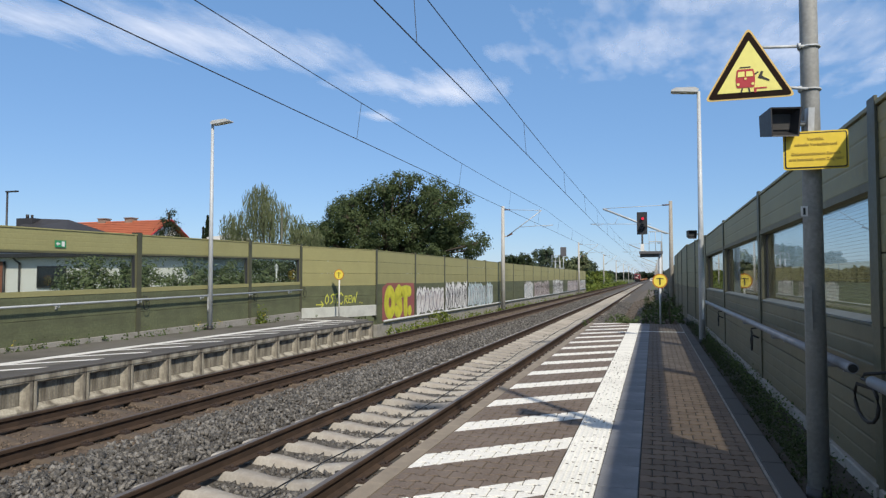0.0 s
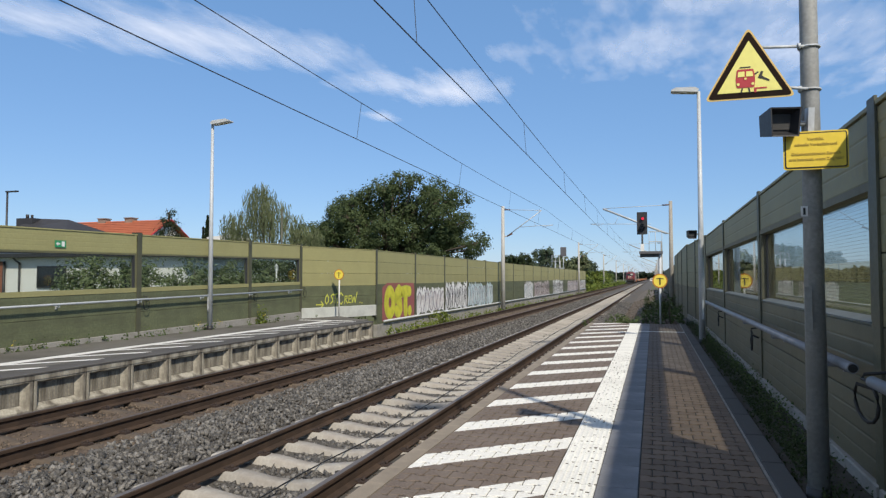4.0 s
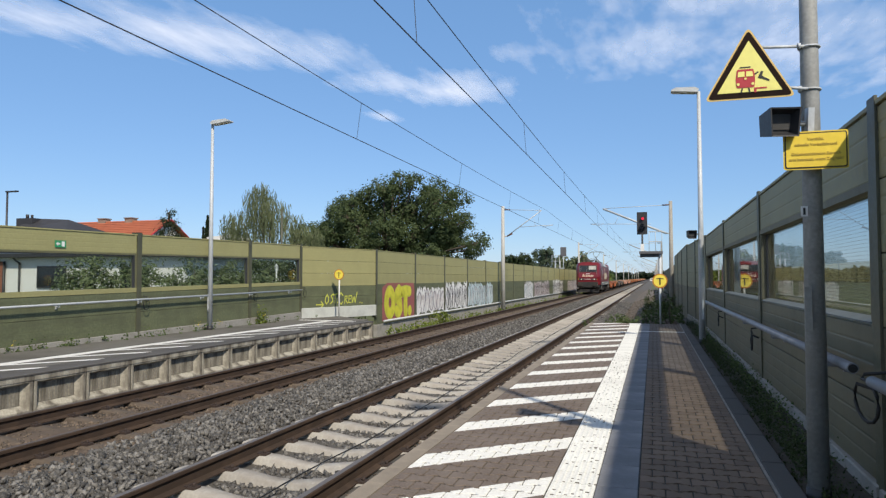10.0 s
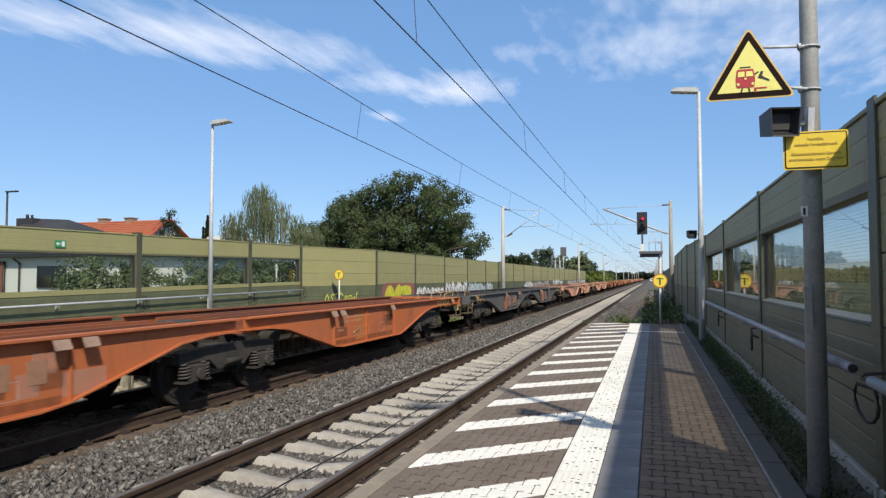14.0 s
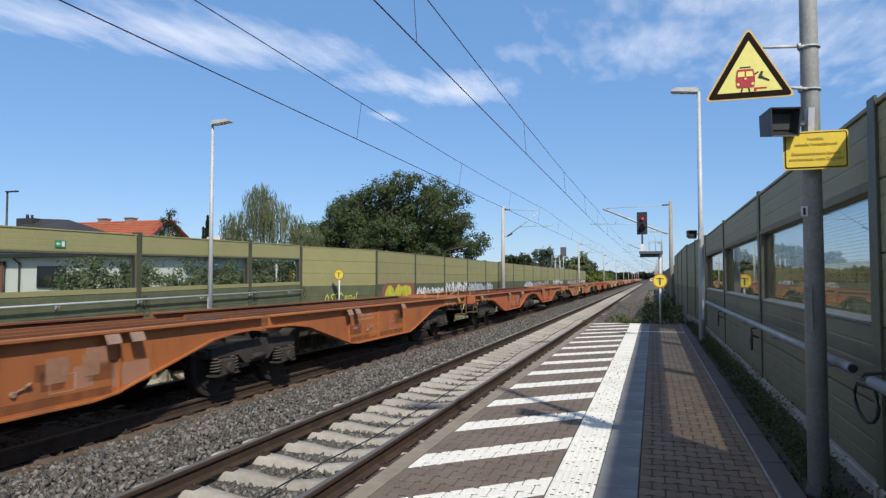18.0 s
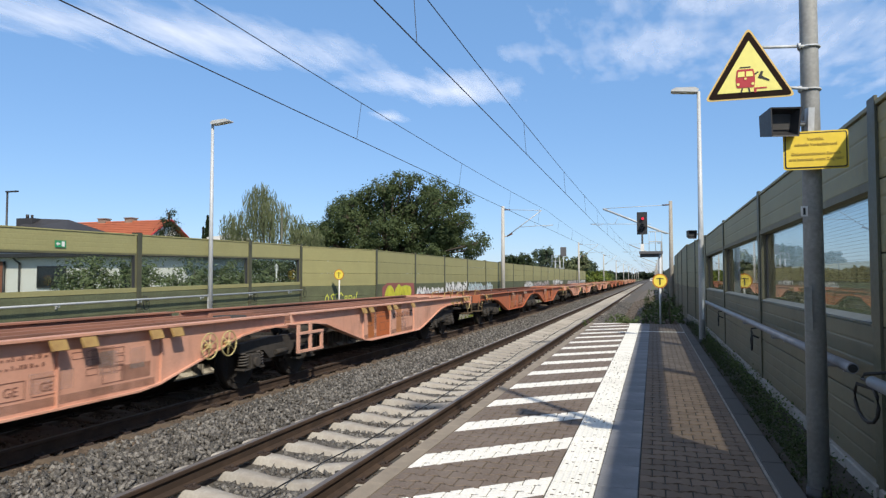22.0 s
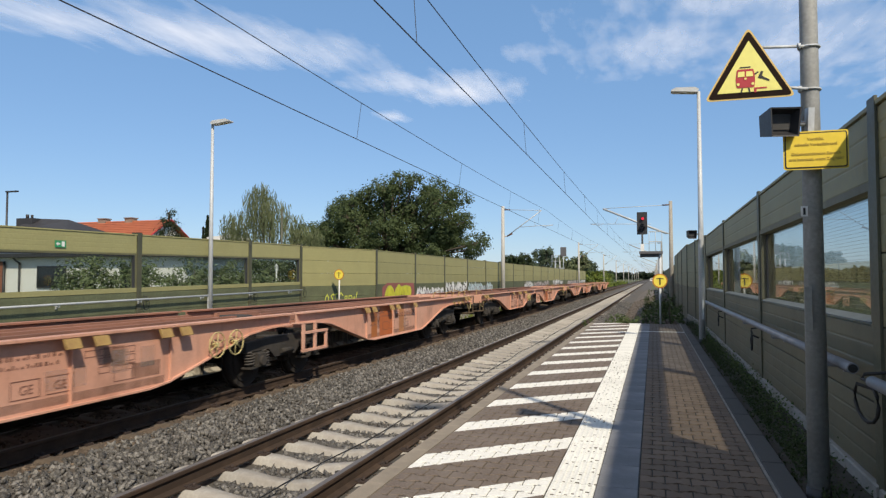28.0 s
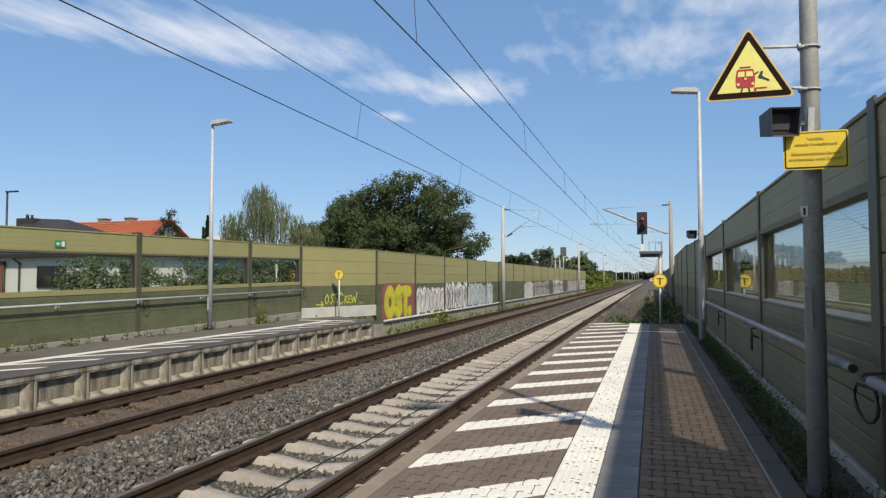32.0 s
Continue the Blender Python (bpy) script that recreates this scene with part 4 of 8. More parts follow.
part("junction_box", Shape().box(-0.75, -0.53, -0.10, 0.08, 3.60, 4.05, 0.02), M_WHITE, sig, "white junction box")
hd = part("signal_head", Shape().box(-0.97, -0.32, -0.03, 0.10, 4.69, 6.15, 0.01), M_SIGNALBLACK, sig, "black backing screen")
hoods = Shape()
for x, z in ((-0.60, 5.72), (-0.64, 5.30), (-0.52, 5.10), (-0.78, 4.95)):
    round_hood(hoods, x, -0.031, z)
part("lamp_hood", hoods, M_SIGNALBLACK, hd)
part("red_lamp", Shape().tube((-0.60, -0.034, 5.72), (-0.60, -0.045, 5.72), 0.095, 0.09, 14), M_SIGNAL_RED, hd, "lit red lamp")
part("grey_lens", Shape().tube((-0.64, -0.034, 5.30), (-0.64, -0.045, 5.30), 0.085, seg=12).tube((-0.52, -0.034, 5.10), (-0.52, -0.045, 5.10), 0.07, seg=12).tube((-0.78, -0.034, 4.95), (-0.78, -0.045, 4.95), 0.07, seg=12), M_DARKPLAST, hd)
tagged(part("mast_plate", Shape().box(0.30, 0.58, -0.14, -0.12, 1.2, 2.1), M_SIGNRED, sig, "red and white mast plate"))

back = thing("railway_signal", "dark grey back of a light signal on a twin-post mast", "signal", (-11.1, 92.0, 0))
part("mast", Shape().tube((-1.5, 0, GROUND), (-1.5, 0, 4.2), 0.09, seg=8).tube((-0.9, 0, GROUND), (-0.9, 0, 4.2), 0.09, seg=8), M_GALV, back)
bc = Shape().box(-1.9, -0.3, -0.3, 0.3, 3.1, 3.2)
for x in (-1.9, -1.4, -0.9):
    bc.tube((x, -0.3, 3.2), (x, -0.3, 4.9), 0.03, seg=5)
bc.tube((-1.9, -0.3, 4.9), (-0.9, -0.3, 4.9), 0.03).tube((-1.9, -0.3, 4.1), (-0.9, -0.3, 4.1), 0.03)
part("cage", bc, M_GALV, back)
part("signal_head", Shape().box(-0.80, -0.02, -0.06, 0.06, 4.75, 6.0, 0.01), M_SIGNALGREY, back, "dark grey back of the screen")
part("head_post", Shape().tube((-0.4, 0, 3.2), (-0.4, 0, 4.8), 0.06), M_GALV, back)


# ---- platform lamps and the sign pole
def lamp_pole(x, y, z0, top, side, r0, r1, label, steel=M_GALV):
    l = thing("platform_lamp", label, "lamp post", (x, y, 0), "platform lamps")
    part("pole", Shape().tube((0, 0, z0), (0, 0, top), r0, r1, 18), steel, l, "galvanised steel pole")
    part("lamp_arm", Shape().tube((0, 0, top - 0.04), (side * 0.12, 0, top + 0.02), 0.03, seg=8), M_GALV, l)
    h = Shape().prism([(side * 0.02, top - 0.03), (side * 0.62, top + 0.03), (side * 0.62, top + 0.06), (side * 0.5, top + 0.11), (side * 0.08, top + 0.09), (side * 0.0, top + 0.04)][::-side], -0.12, 0.12, "y")
    hd = part("lamp_head", h, M_GREYPAINT, l, "flat grey lamp head")
    part("lamp_glass", Shape().prism([(side * 0.10, top - 0.034), (side * 0.58, top + 0.014), (side * 0.58, top + 0.022), (side * 0.10, top - 0.02)][::-side], -0.10, 0.10, "y"), M_LAMPCOVER, hd, "pale lamp cover")
    part("base_collar", Shape().tube((0, 0, z0 - 0.02), (0, 0, z0 + 0.09), r0 * 1.16, r0 * 1.10, 18), M_DARKPLAST, l, "black base collar")
    if steel is M_GALV:
        part("door_plate", Shape().box(-0.02 * side - 0.02, -0.02 * side + 0.02, -r0 - 0.002, -r0 + 0.01, z0 + 0.55, z0 + 1.0), steel, l)
    return l


M_LAMPCOVER = plain("lamp_cover", (0.55, 0.55, 0.52), 0.3)
lamp_pole(-12.20, 16.72, PLAT, 6.33, 1, 0.075, 0.04, "tall galvanised lamp post on the far platform")
lamp_pole(1.08, 16.9, PLAT - 0.03, 6.25, -1, 0.075, 0.04, "tall galvanised lamp post beside the noise wall")
lamp_pole(1.060, 5.22, PLAT - 0.03, 6.25, -1, 0.070, 0.048, "galvanised lamp post carrying warning signs", M_POLE)


def loudspeaker(x, y, z, pole_x, turn):
    s = thing("loudspeaker", "black box loudspeaker on a lamp post", "loudspeaker", (x, y, z), "loudspeakers")
    s.rotation_euler = (radians(6), 0, radians(turn))
    b = Shape()
    o = [(-0.088, -0.098), (0.088, -0.098), (0.102, 0.098), (-0.102, 0.098)]
    i = [(p[0] * 0.62, p[1] * 0.62) for p in o]
    b.add([(p[0], -0.14, p[1]) for p in o] + [(p[0] * 0.74, 0.14, p[1] * 0.74) for p in o] + [(p[0] * 0.9, -0.138, p[1] * 0.9) for p in o] + [(p[0], -0.06, p[1]) for p in i],
          [(4, 5, 1, 0), (5, 6, 2, 1), (6, 7, 3, 2), (7, 4, 0, 3), (7, 6, 5, 4), (0, 1, 9, 8), (1, 2, 10, 9), (2, 3, 11, 10), (3, 0, 8, 11), (8, 9, 13, 12), (9, 10, 14, 13), (10, 11, 15, 14), (11, 8, 12, 15), (12, 13, 14, 15)])
    part("housing", b, M_DARKPLAST, s)
    part("grille", Shape().box(-0.06, 0.06, -0.068, -0.062, -0.045, 0.045), M_GRILLE_DARK, s)
    d = Matrix.Rotation(-radians(turn), 3, "Z") @ Vector((pole_x - x, 0, 0))
    part("bracket", Shape().tube((0.08, 0.03, 0), (d.x, d.y, 0), 0.02, seg=6).box(d.x - 0.05, d.x - 0.01, d.y - 0.03, d.y + 0.03, -0.12, 0.1), M_GALV, s, "steel bracket")
    return s


M_GRILLE_DARK = mat("speaker_grille", (0.05, 0.05, 0.05), 0.7, grain=200, big=10)
loudspeaker(0.835, 5.12, 2.92, 1.060, 12)
loudspeaker(0.86, 16.85, 2.88, 1.08, 12)


def text_plate(name, body, size, material, m, parent=None, bold=0.0, align="CENTER", squeeze=1.0):
    """Letters of the built-in font as a thin mesh, at the pose m."""
    cu = bpy.data.curves.new(name, "FONT")
    cu.body, cu.size, cu.extrude, cu.offset = body, size, 0.0012, bold
    cu.align_x, cu.align_y = align, "CENTER"
    tmp = bpy.data.objects.new(name, cu)
    scene.collection.objects.link(tmp)
    bpy.context.view_layer.update()
    me = bpy.data.meshes.new_from_object(tmp)
    bpy.data.objects.remove(tmp)
    me.materials.clear()
    me.materials.append(material)
    ob = new(name, me)
    ob.parent = parent
    ob.matrix_basis = m @ Matrix.Diagonal((squeeze, 1, 1, 1))
    return ob


def rounded(pts, r, n=4):
    """A polygon with its corners rounded."""
    out = []
    k = len(pts)
    for i in range(k):
        p0, p, p1 = Vector(pts[i - 1]), Vector(pts[i]), Vector(pts[(i + 1) % k])
        a, b = p + (p0 - p).normalized() * r, p + (p1 - p).normalized() * r
        for j in range(n + 1):
            t = j / n
            q = a * (1 - t) ** 2 + p * 2 * t * (1 - t) + b * t * t
            out.append((q.x, q.y))
    return out


def plate(pts, y, thick):
    """A flat sign plate facing the eye: pts are (x, z)."""
    return Shape().prism(pts, y, y + thick, "y")


# warning triangle
M_SIGNBROWN = mat("sign_brown_black", (0.020, 0.012, 0.009), 0.9, grain=30, big=4, bump=0.0, spec=0.12)
M_SIGNRIM = plain("sign_rim", (0.66, 0.46, 0.16), 0.5)
tri = thing("warning_sign", "yellow triangular train warning sign with black border", "warning sign", (0.655, 5.08, 3.105))
T = [(-0.285, 0.0), (0.285, 0.0), (0.0, 0.495)]
scale_about = lambda k: [(x * k, 0.165 + (z - 0.165) * k) for x, z in T]
part("plate", plate(rounded(scale_about(1.03), 0.045), 0.0, 0.004), M_SIGNRIM, tri, "orange-yellow rim")
part("border", plate(rounded(scale_about(0.96), 0.035), -0.003, 0.003), M_SIGNBROWN, tri, "black border")
part("field", plate(rounded(scale_about(0.73), 0.006), -0.006, 0.003), M_SIGNPALE, tri, "pale yellow field")
y = -0.009
pic = Shape()
pic.prism(rounded([(-0.082, 0.075), (0.032, 0.075), (0.038, 0.135), (0.028, 0.205), (-0.078, 0.205), (-0.088, 0.135)], 0.012), y, y + 0.003, "y")
part("train_symbol", pic, M_SIGNRED, tri, "red train symbol")
part("train_windows", Shape().prism([(-0.075, 0.152), (-0.03, 0.152), (-0.03, 0.188), (-0.07, 0.188)], y - 0.003, y, "y").prism([(-0.02, 0.152), (0.025, 0.152), (0.02, 0.188), (-0.02, 0.188)], y - 0.003, y, "y")
     .tube((-0.072, y, 0.10), (-0.072, y - 0.003, 0.10), 0.010, seg=10).tube((0.022, y, 0.10), (0.022, y - 0.003, 0.10), 0.010, seg=10).tube((-0.025, y, 0.137), (-0.025, y - 0.003, 0.137), 0.008, seg=10), M_SIGNPALE, tri)
for pts in ([(-0.06, 0.038), (-0.05, 0.038), (-0.04, 0.072), (-0.05, 0.072)], [(0.0, 0.038), (0.01, 0.038), (0.0, 0.072), (-0.01, 0.072)], [(-0.06, 0.215), (0.01, 0.215), (0.01, 0.222), (-0.06, 0.222)],
            [(0.055, 0.14), (0.075, 0.185), (0.090, 0.180), (0.075, 0.13)], [(0.075, 0.135), (0.125, 0.11), (0.128, 0.12), (0.082, 0.15)], [(0.035, 0.16), (0.06, 0.175), (0.058, 0.185), (0.035, 0.172)]):
    part("symbol_bar", Shape().prism(pts, y, y + 0.003, "y"), M_SIGNBLACK, tri, "small dark bar of the symbol")
part("edge_symbol", Shape().prism([(0.030, 0.038), (0.045, 0.038), (0.045, 0.062), (0.11, 0.062), (0.11, 0.072), (0.030, 0.072)], y, y + 0.003, "y"), M_SIGNRED, tri, "red step symbol")
for z in (0.06, 0.36):
    part("clamp", Shape().tube((0.0 if z > 0.3 else 0.24, 0.014, z), (0.405, 0.10, z), 0.011, seg=8).ring((0.405, 0.14, z), 0.066, 0.008, "z", 18).tube((0.32, 0.08, z), (0.34, 0.08, z), 0.022, seg=8), M_GALV, tri, "steel sign clamp")

# text board
board = thing("notice_board", "yellow notice board with a black border on a post", "notice board", (1.058, 5.08, 2.722))
part("plate", plate(rounded([(-0.198, -0.130), (0.198, -0.130), (0.198, 0.130), (-0.198, 0.130)], 0.02), 0.0, 0.005), M_SIGNYEL, board)
part("border", plate(rounded([(-0.189, -0.121), (0.189, -0.121), (0.189, 0.121), (-0.189, 0.121)], 0.016), -0.003, 0.003), M_SIGNBLACK, board, "black border")
part("field", plate(rounded([(-0.181, -0.113), (0.181, -0.113), (0.181, 0.113), (-0.181, 0.113)], 0.012), -0.006, 0.003), M_SIGNYEL, board)
for i, (line, z) in enumerate((("Vorsicht,", 0.075), ("schnelle Vorbeifahrten!", 0.038), ("Gekennzeichneten Bereich", -0.025), ("erst betreten, wenn Zug hält!", -0.062))):
    text_plate("board_text", line, 0.0275, M_SIGNTEXT, pose(0, -0.0085, z, 90), board, 0.0004)
part("clamp", Shape().ring((-0.008, 0.14, 0.05), 0.068, 0.008, "z", 18).tube((-0.008, 0.0, 0.05), (-0.008, 0.06, 0.05), 0.015), M_GALV, board)
M_LABEL = mat("worn_label", (0.27, 0.27, 0.25), 0.6, grain=30, big=5)
solid("pole_label", Shape().box(0.982, 1.027, 5.135, 5.15, 1.50, 1.80), M_LABEL, "grey label strip on the lamp post", "label")

numb = thing("number_plate", "small white plate with a dark bar on a lamp post", "plate", (1.028, 5.147, 2.315))
part("plate", Shape().box(-0.055, -0.012, 0.0, 0.004, -0.035, 0.035, 0.001), M_WHITE, numb)
part("bar", Shape().box(-0.041, -0.027, -0.003, 0.0, -0.024, 0.024), M_SIGNBLACK, numb, "plain dark bar")


def disc_sign(x, y, z, r, z0, label, pole_mat):
    """Round no-entry disc on a thin pole; its symbol as plain bars."""
    s = thing("platform_end_sign", label, "sign", (x, y, 0), "round platform end signs")
    part("pole", Shape().tube((0, 0.03, z0), (0, 0.03, z + 0.05), 0.028, seg=8), pole_mat, s)
    part("rim", Shape().tube((0, 0.0, z), (0, -0.004, z), r, seg=28), M_SIGNORANGE, s, "orange rim")
    part("disc", Shape().tube((0, -0.0042, z), (0, -0.008, z), r * 0.84, seg=28), M_SIGNDISC, s, "yellow disc")
    part("symbol_bar", Shape().box(-r * 0.09, r * 0.09, -0.011, -0.008, z - r * 0.56, z + r * 0.42).prism([(-r * 0.50, z + r * 0.20), (-r * 0.09, z + r * 0.28), (r * 0.09, z + r * 0.28), (r * 0.50, z + r * 0.20), (r * 0.46, z + r * 0.30), (0.0, z + r * 0.42), (-r * 0.46, z + r * 0.30)], -0.0115, -0.0082, "y"), M_SIGNBLACK, s, "plain black bars")
    return s


disc_sign(0.21, 23.0, 1.765, 0.235, PLAT, "round yellow sign on a pole at the platform end", M_GALV)
disc_sign(-11.42, 23.5, 1.985, 0.20, PLAT - 0.02, "round yellow sign on a white pole at the far platform end", M_WHITE)

ex = thing("exit_sign", "small green exit sign on the olive wall", "exit sign", (WALL_L + 0.02, 11.63, 2.60))
part("plate", Shape().box(0.0, 0.006, -0.145, 0.145, -0.075, 0.075), M_SIGNGREEN, ex)
part("arrow", Shape().prism([(-0.12, 0.0), (-0.065, 0.045), (-0.065, 0.018), (-0.01, 0.018), (-0.01, -0.018), (-0.065, -0.018), (-0.065, -0.045)], 0.006, 0.009, "x"), M_WHITE, ex, "white arrow")
part("door_symbol", Shape().box(0.006, 0.009, 0.03, 0.11, -0.055, 0.055), M_WHITE, ex)

# ---- graffiti on the far wall
M_GYELLOW = mat("yellow_spray", (0.62, 0.60, 0.05), 0.6, grain=20, big=3, amount=0.15, bump=0)
M_GRED = mat("red_spray", (0.33, 0.10, 0.095), 0.7, stain=(0.22, 0.10, 0.075), grain=10, big=1.2, bump=0)
M_GLIME = plain("lime_spray", (0.50, 0.52, 0.08), 0.7)
M_GWHITE = mat("white_spray", (0.76, 0.76, 0.75), 0.7, stain=(0.55, 0.56, 0.55), grain=8, big=1.6, amount=0.4, bump=0)
M_GBLACK = plain("black_spray", (0.03, 0.03, 0.035), 0.7)
M_GBLUE = mat("pale_blue_spray", (0.42, 0.56, 0.58), 0.7, stain=(0.62, 0.66, 0.67), grain=8, big=2, bump=0)
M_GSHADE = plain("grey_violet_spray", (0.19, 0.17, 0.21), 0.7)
M_GPINK = mat("pale_pink_spray", (0.50, 0.42, 0.41), 0.7, stain=(0.66, 0.63, 0.61), grain=8, big=2, bump=0)


def on_wall(y, z, off=0.004):
    """The pose of flat letters on the far wall, which faces +x."""
    m = Matrix(((0, 0, 1, FAR_L + off), (1, 0, 0, y), (0, 1, 0, z), (0, 0, 0, 1)))
    return m


ost = thing("graffiti", "fat yellow sprayed letters on a red patch", "graffiti", group="graffiti on the noise wall")
rr = random.Random(4)
red = [(27.0 + 0.05, 0.0), (31.1, -0.02), (31.15, 1.3), (31.0, 1.62), (27.6, 1.64), (27.05, 1.45)]
part("red_patch", Shape().prism(red, FAR_L + 0.002, FAR_L + 0.006, "x"), M_GRED, ost, "dull red sprayed patch")


def strokes(lines, width, m, z0=0.004):
    """Sprayed lines: flat ribbons with round joints, each piece a hair above the one before."""
    s = Shape()
    k = 0
    for pts in lines:
        p = [Vector((a, b)) for a, b in pts]
        for i, q in enumerate(p):
            z = z0 + 0.0002 * k
            k += 1
            s.add([tuple(m @ Vector((q.x + width * 0.5 * math.cos(a), q.y + width * 0.5 * math.sin(a), z))) for a in np.linspace(0, 2 * math.pi, 13)[:-1]], [tuple(range(12))])
            if i + 1 < len(p):
                d = p[i + 1] - q
                n = Vector((-d.y, d.x)).normalized() * width * 0.5
                z = z0 + 0.0002 * k
                k += 1
                s.add([tuple(m @ Vector((*c, z))) for c in (q - n, p[i + 1] - n, p[i + 1] + n, q + n)], [(0, 1, 2, 3)])
    return s


FAT = [[(0.62 + 0.42 * math.cos(a), 0.62 + 0.50 * math.sin(a)) for a in np.linspace(0.5, 6.8, 15)],
       [(2.02, 1.02), (1.72, 1.16), (1.46, 1.00), (1.52, 0.74), (1.88, 0.56), (1.92, 0.28), (1.66, 0.10), (1.42, 0.22)],
       [(2.10, 1.06), (2.60, 1.10), (3.14, 1.06)], [(2.62, 1.06), (2.58, 0.55), (2.62, 0.10)], [(3.16, 0.14), (3.18, 0.16)]]
wall_letters = on_wall(27.3, 0.16, 0.0)
for lines in (FAT[:1], FAT[1:2], FAT[2:4], FAT[4:]):
    part("letter_edge", strokes(lines, 0.52, wall_letters, 0.007), M_GLIME, ost, "lime letter edge")
    part("letter", strokes(lines, 0.42, wall_letters, 0.0225), M_GYELLOW, ost, "fat yellow letter")

crew = thing("graffiti", "thin lime sprayed letters on dark green wall", "graffiti", group="graffiti on the noise wall")
ang = math.atan2(26.4 - 22.25, FAR_L - WALL_L)
ux, uy = math.cos(ang), math.sin(ang)
nx, ny = uy, -ux
mm = Matrix(((ux, 0, nx, WALL_L), (uy, 0, ny, 22.25), (0, 1, 0, 0.0), (0, 0, 0, 1)))
# letters O S T . C R E W . . in a spiky hand, then the arrow; a unit is one letter's height
HAND = {"O": [[(0.5, 1.0), (0.15, 0.7), (0.05, 0.3), (0.3, 0.0), (0.65, 0.25), (0.7, 0.65), (0.4, 0.95)]], "S": [[(0.7, 1.0), (0.25, 0.8), (0.55, 0.5), (0.6, 0.2), (0.1, 0.0)]],
        "T": [[(-0.1, 0.85), (0.85, 1.0)], [(0.4, 0.92), (0.3, 0.0)]], ".": [[(0.1, 0.05), (0.12, 0.07)]], "C": [[(0.85, 0.85), (0.45, 1.15), (0.1, 0.75), (0.1, 0.2), (0.5, -0.1), (0.8, 0.15)]],
        "R": [[(0.1, 0.0), (0.2, 0.75), (0.6, 0.75), (0.55, 0.5), (0.2, 0.42), (0.7, 0.0)]], "E": [[(0.7, 0.8), (0.2, 0.75), (0.15, 0.05), (0.65, 0.05)], [(0.18, 0.42), (0.55, 0.45)]],
        "W": [[(0.1, 0.75), (0.25, 0.05), (0.6, 0.7), (0.8, 0.0), (1.2, 1.15)]]}
tag = []
for c, at, up in zip("OSTCREW", (1.26, 1.52, 1.74, 2.02, 2.34, 2.56, 2.76), (0.0, 0.01, 0.02, 0.0, 0.0, 0.0, 0.0)):
    tag.append([[(at + x * 0.29, 0.86 + up + y * 0.37) for x, y in line] for line in HAND[c]])
for at, up in ((1.96, 0.90), (3.28, 0.86), (3.40, 0.84)):
    tag.append([[(at, up), (at + 0.02, up + 0.01)]])
tag.append([[(0.80, 0.85), (1.14, 0.84)], [(1.06, 0.96), (1.18, 0.84), (1.06, 0.74)]])
for i, lines in enumerate(tag):
    part("letter", strokes(lines, 0.042, mm, 0.004 + 0.003 * (i % 2)), M_GLIME, crew, "thin lime letter")


def scrawl(y0, y1, z0, z1, fill, line, seed, label):
    """Unreadable spray letters: plain spiky shapes with strokes over them."""
    g = thing("graffiti", label, "graffiti", group="graffiti on the noise wall")
    r = random.Random(seed)
    n = max(5, int((y1 - y0) / 0.28))
    ys = [y0 + (y1 - y0) * i / n for i in range(n + 1)]
    top = [(y + r.uniform(-0.05, 0.05), z1 - r.uniform(0.0, 0.28)) for y in ys]
    bot = [(y, z0 + r.uniform(0.0, 0.2)) for y in ys]
    s = Shape()
    x = FAR_L + 0.003
    for i in range(n):
        a, b, c, d = bot[i], bot[i + 1], top[i + 1], top[i]
        s.add([(x, a[0], a[1]), (x, b[0], b[1]), (x, c[0], c[1]), (x, (c[0] + d[0]) / 2, max(c[1], d[1]) + r.uniform(-0.05, 0.22)), (x, d[0], d[1])], [(0, 1, 2, 3, 4)])
    tagged(part("spray_fill", s, fill, g), kind="stuff")
    k = Shape()
    for i in range(n):
        y = ys[i] + r.uniform(0, 0.2)
        pts = [(x + 0.004, y, z0 + r.uniform(0.05, 0.4)), (x + 0.004, y + r.uniform(-0.1, 0.2), (z0 + z1) / 2), (x + 0.004, y + r.uniform(0.0, 0.35), z1 - r.uniform(0.1, 0.4)), (x + 0.004, y + r.uniform(0.1, 0.4), (z0 + z1) / 2 + r.uniform(-0.3, 0.2))]
        for a, b in zip(pts[:-1], pts[1:]):
            d = Vector((0, -(b[2] - a[2]), b[1] - a[1])).normalized() * 0.025
            a, b = Vector(a), Vector(b)
            k.add([tuple(a - d), tuple(b - d), tuple(b + d), tuple(a + d)], [(0, 1, 2, 3)])
    tagged(part("spray_strokes", k, line, g), kind="stuff")
    o = Shape()
    m = max(3, int((y1 - y0) / 0.62))
    for i in range(m):
        yc, w, h = y0 + (y1 - y0) * (i + 0.5) / m, (y1 - y0) / m * 0.42, (z1 - z0) * r.uniform(0.34, 0.46)
        a0, span, tilt = r.uniform(0, 6.3), r.uniform(3.6, 6.3), r.uniform(-0.35, 0.35)
        prev = None
        for j in range(11):
            a = a0 + span * j / 10
            q = w * (1 + 0.25 * math.sin(3 * a + i))
            v = Vector((x + 0.006, yc + q * math.cos(a) + tilt * h * math.sin(a), (z0 + z1) / 2 + h * math.sin(a)))
            if prev is not None:
                d = Vector((0, -(v.z - prev.z), v.y - prev.y)).normalized() * 0.032
                o.add([tuple(prev - d), tuple(v - d), tuple(v + d), tuple(prev + d)], [(0, 1, 2, 3)])
            prev = v
    tagged(part("spray_outline", o, M_GBLACK if seed in (2, 5, 6, 7, 9) else M_GSHADE, g, "dark looped outlines"), kind="stuff")
    return g


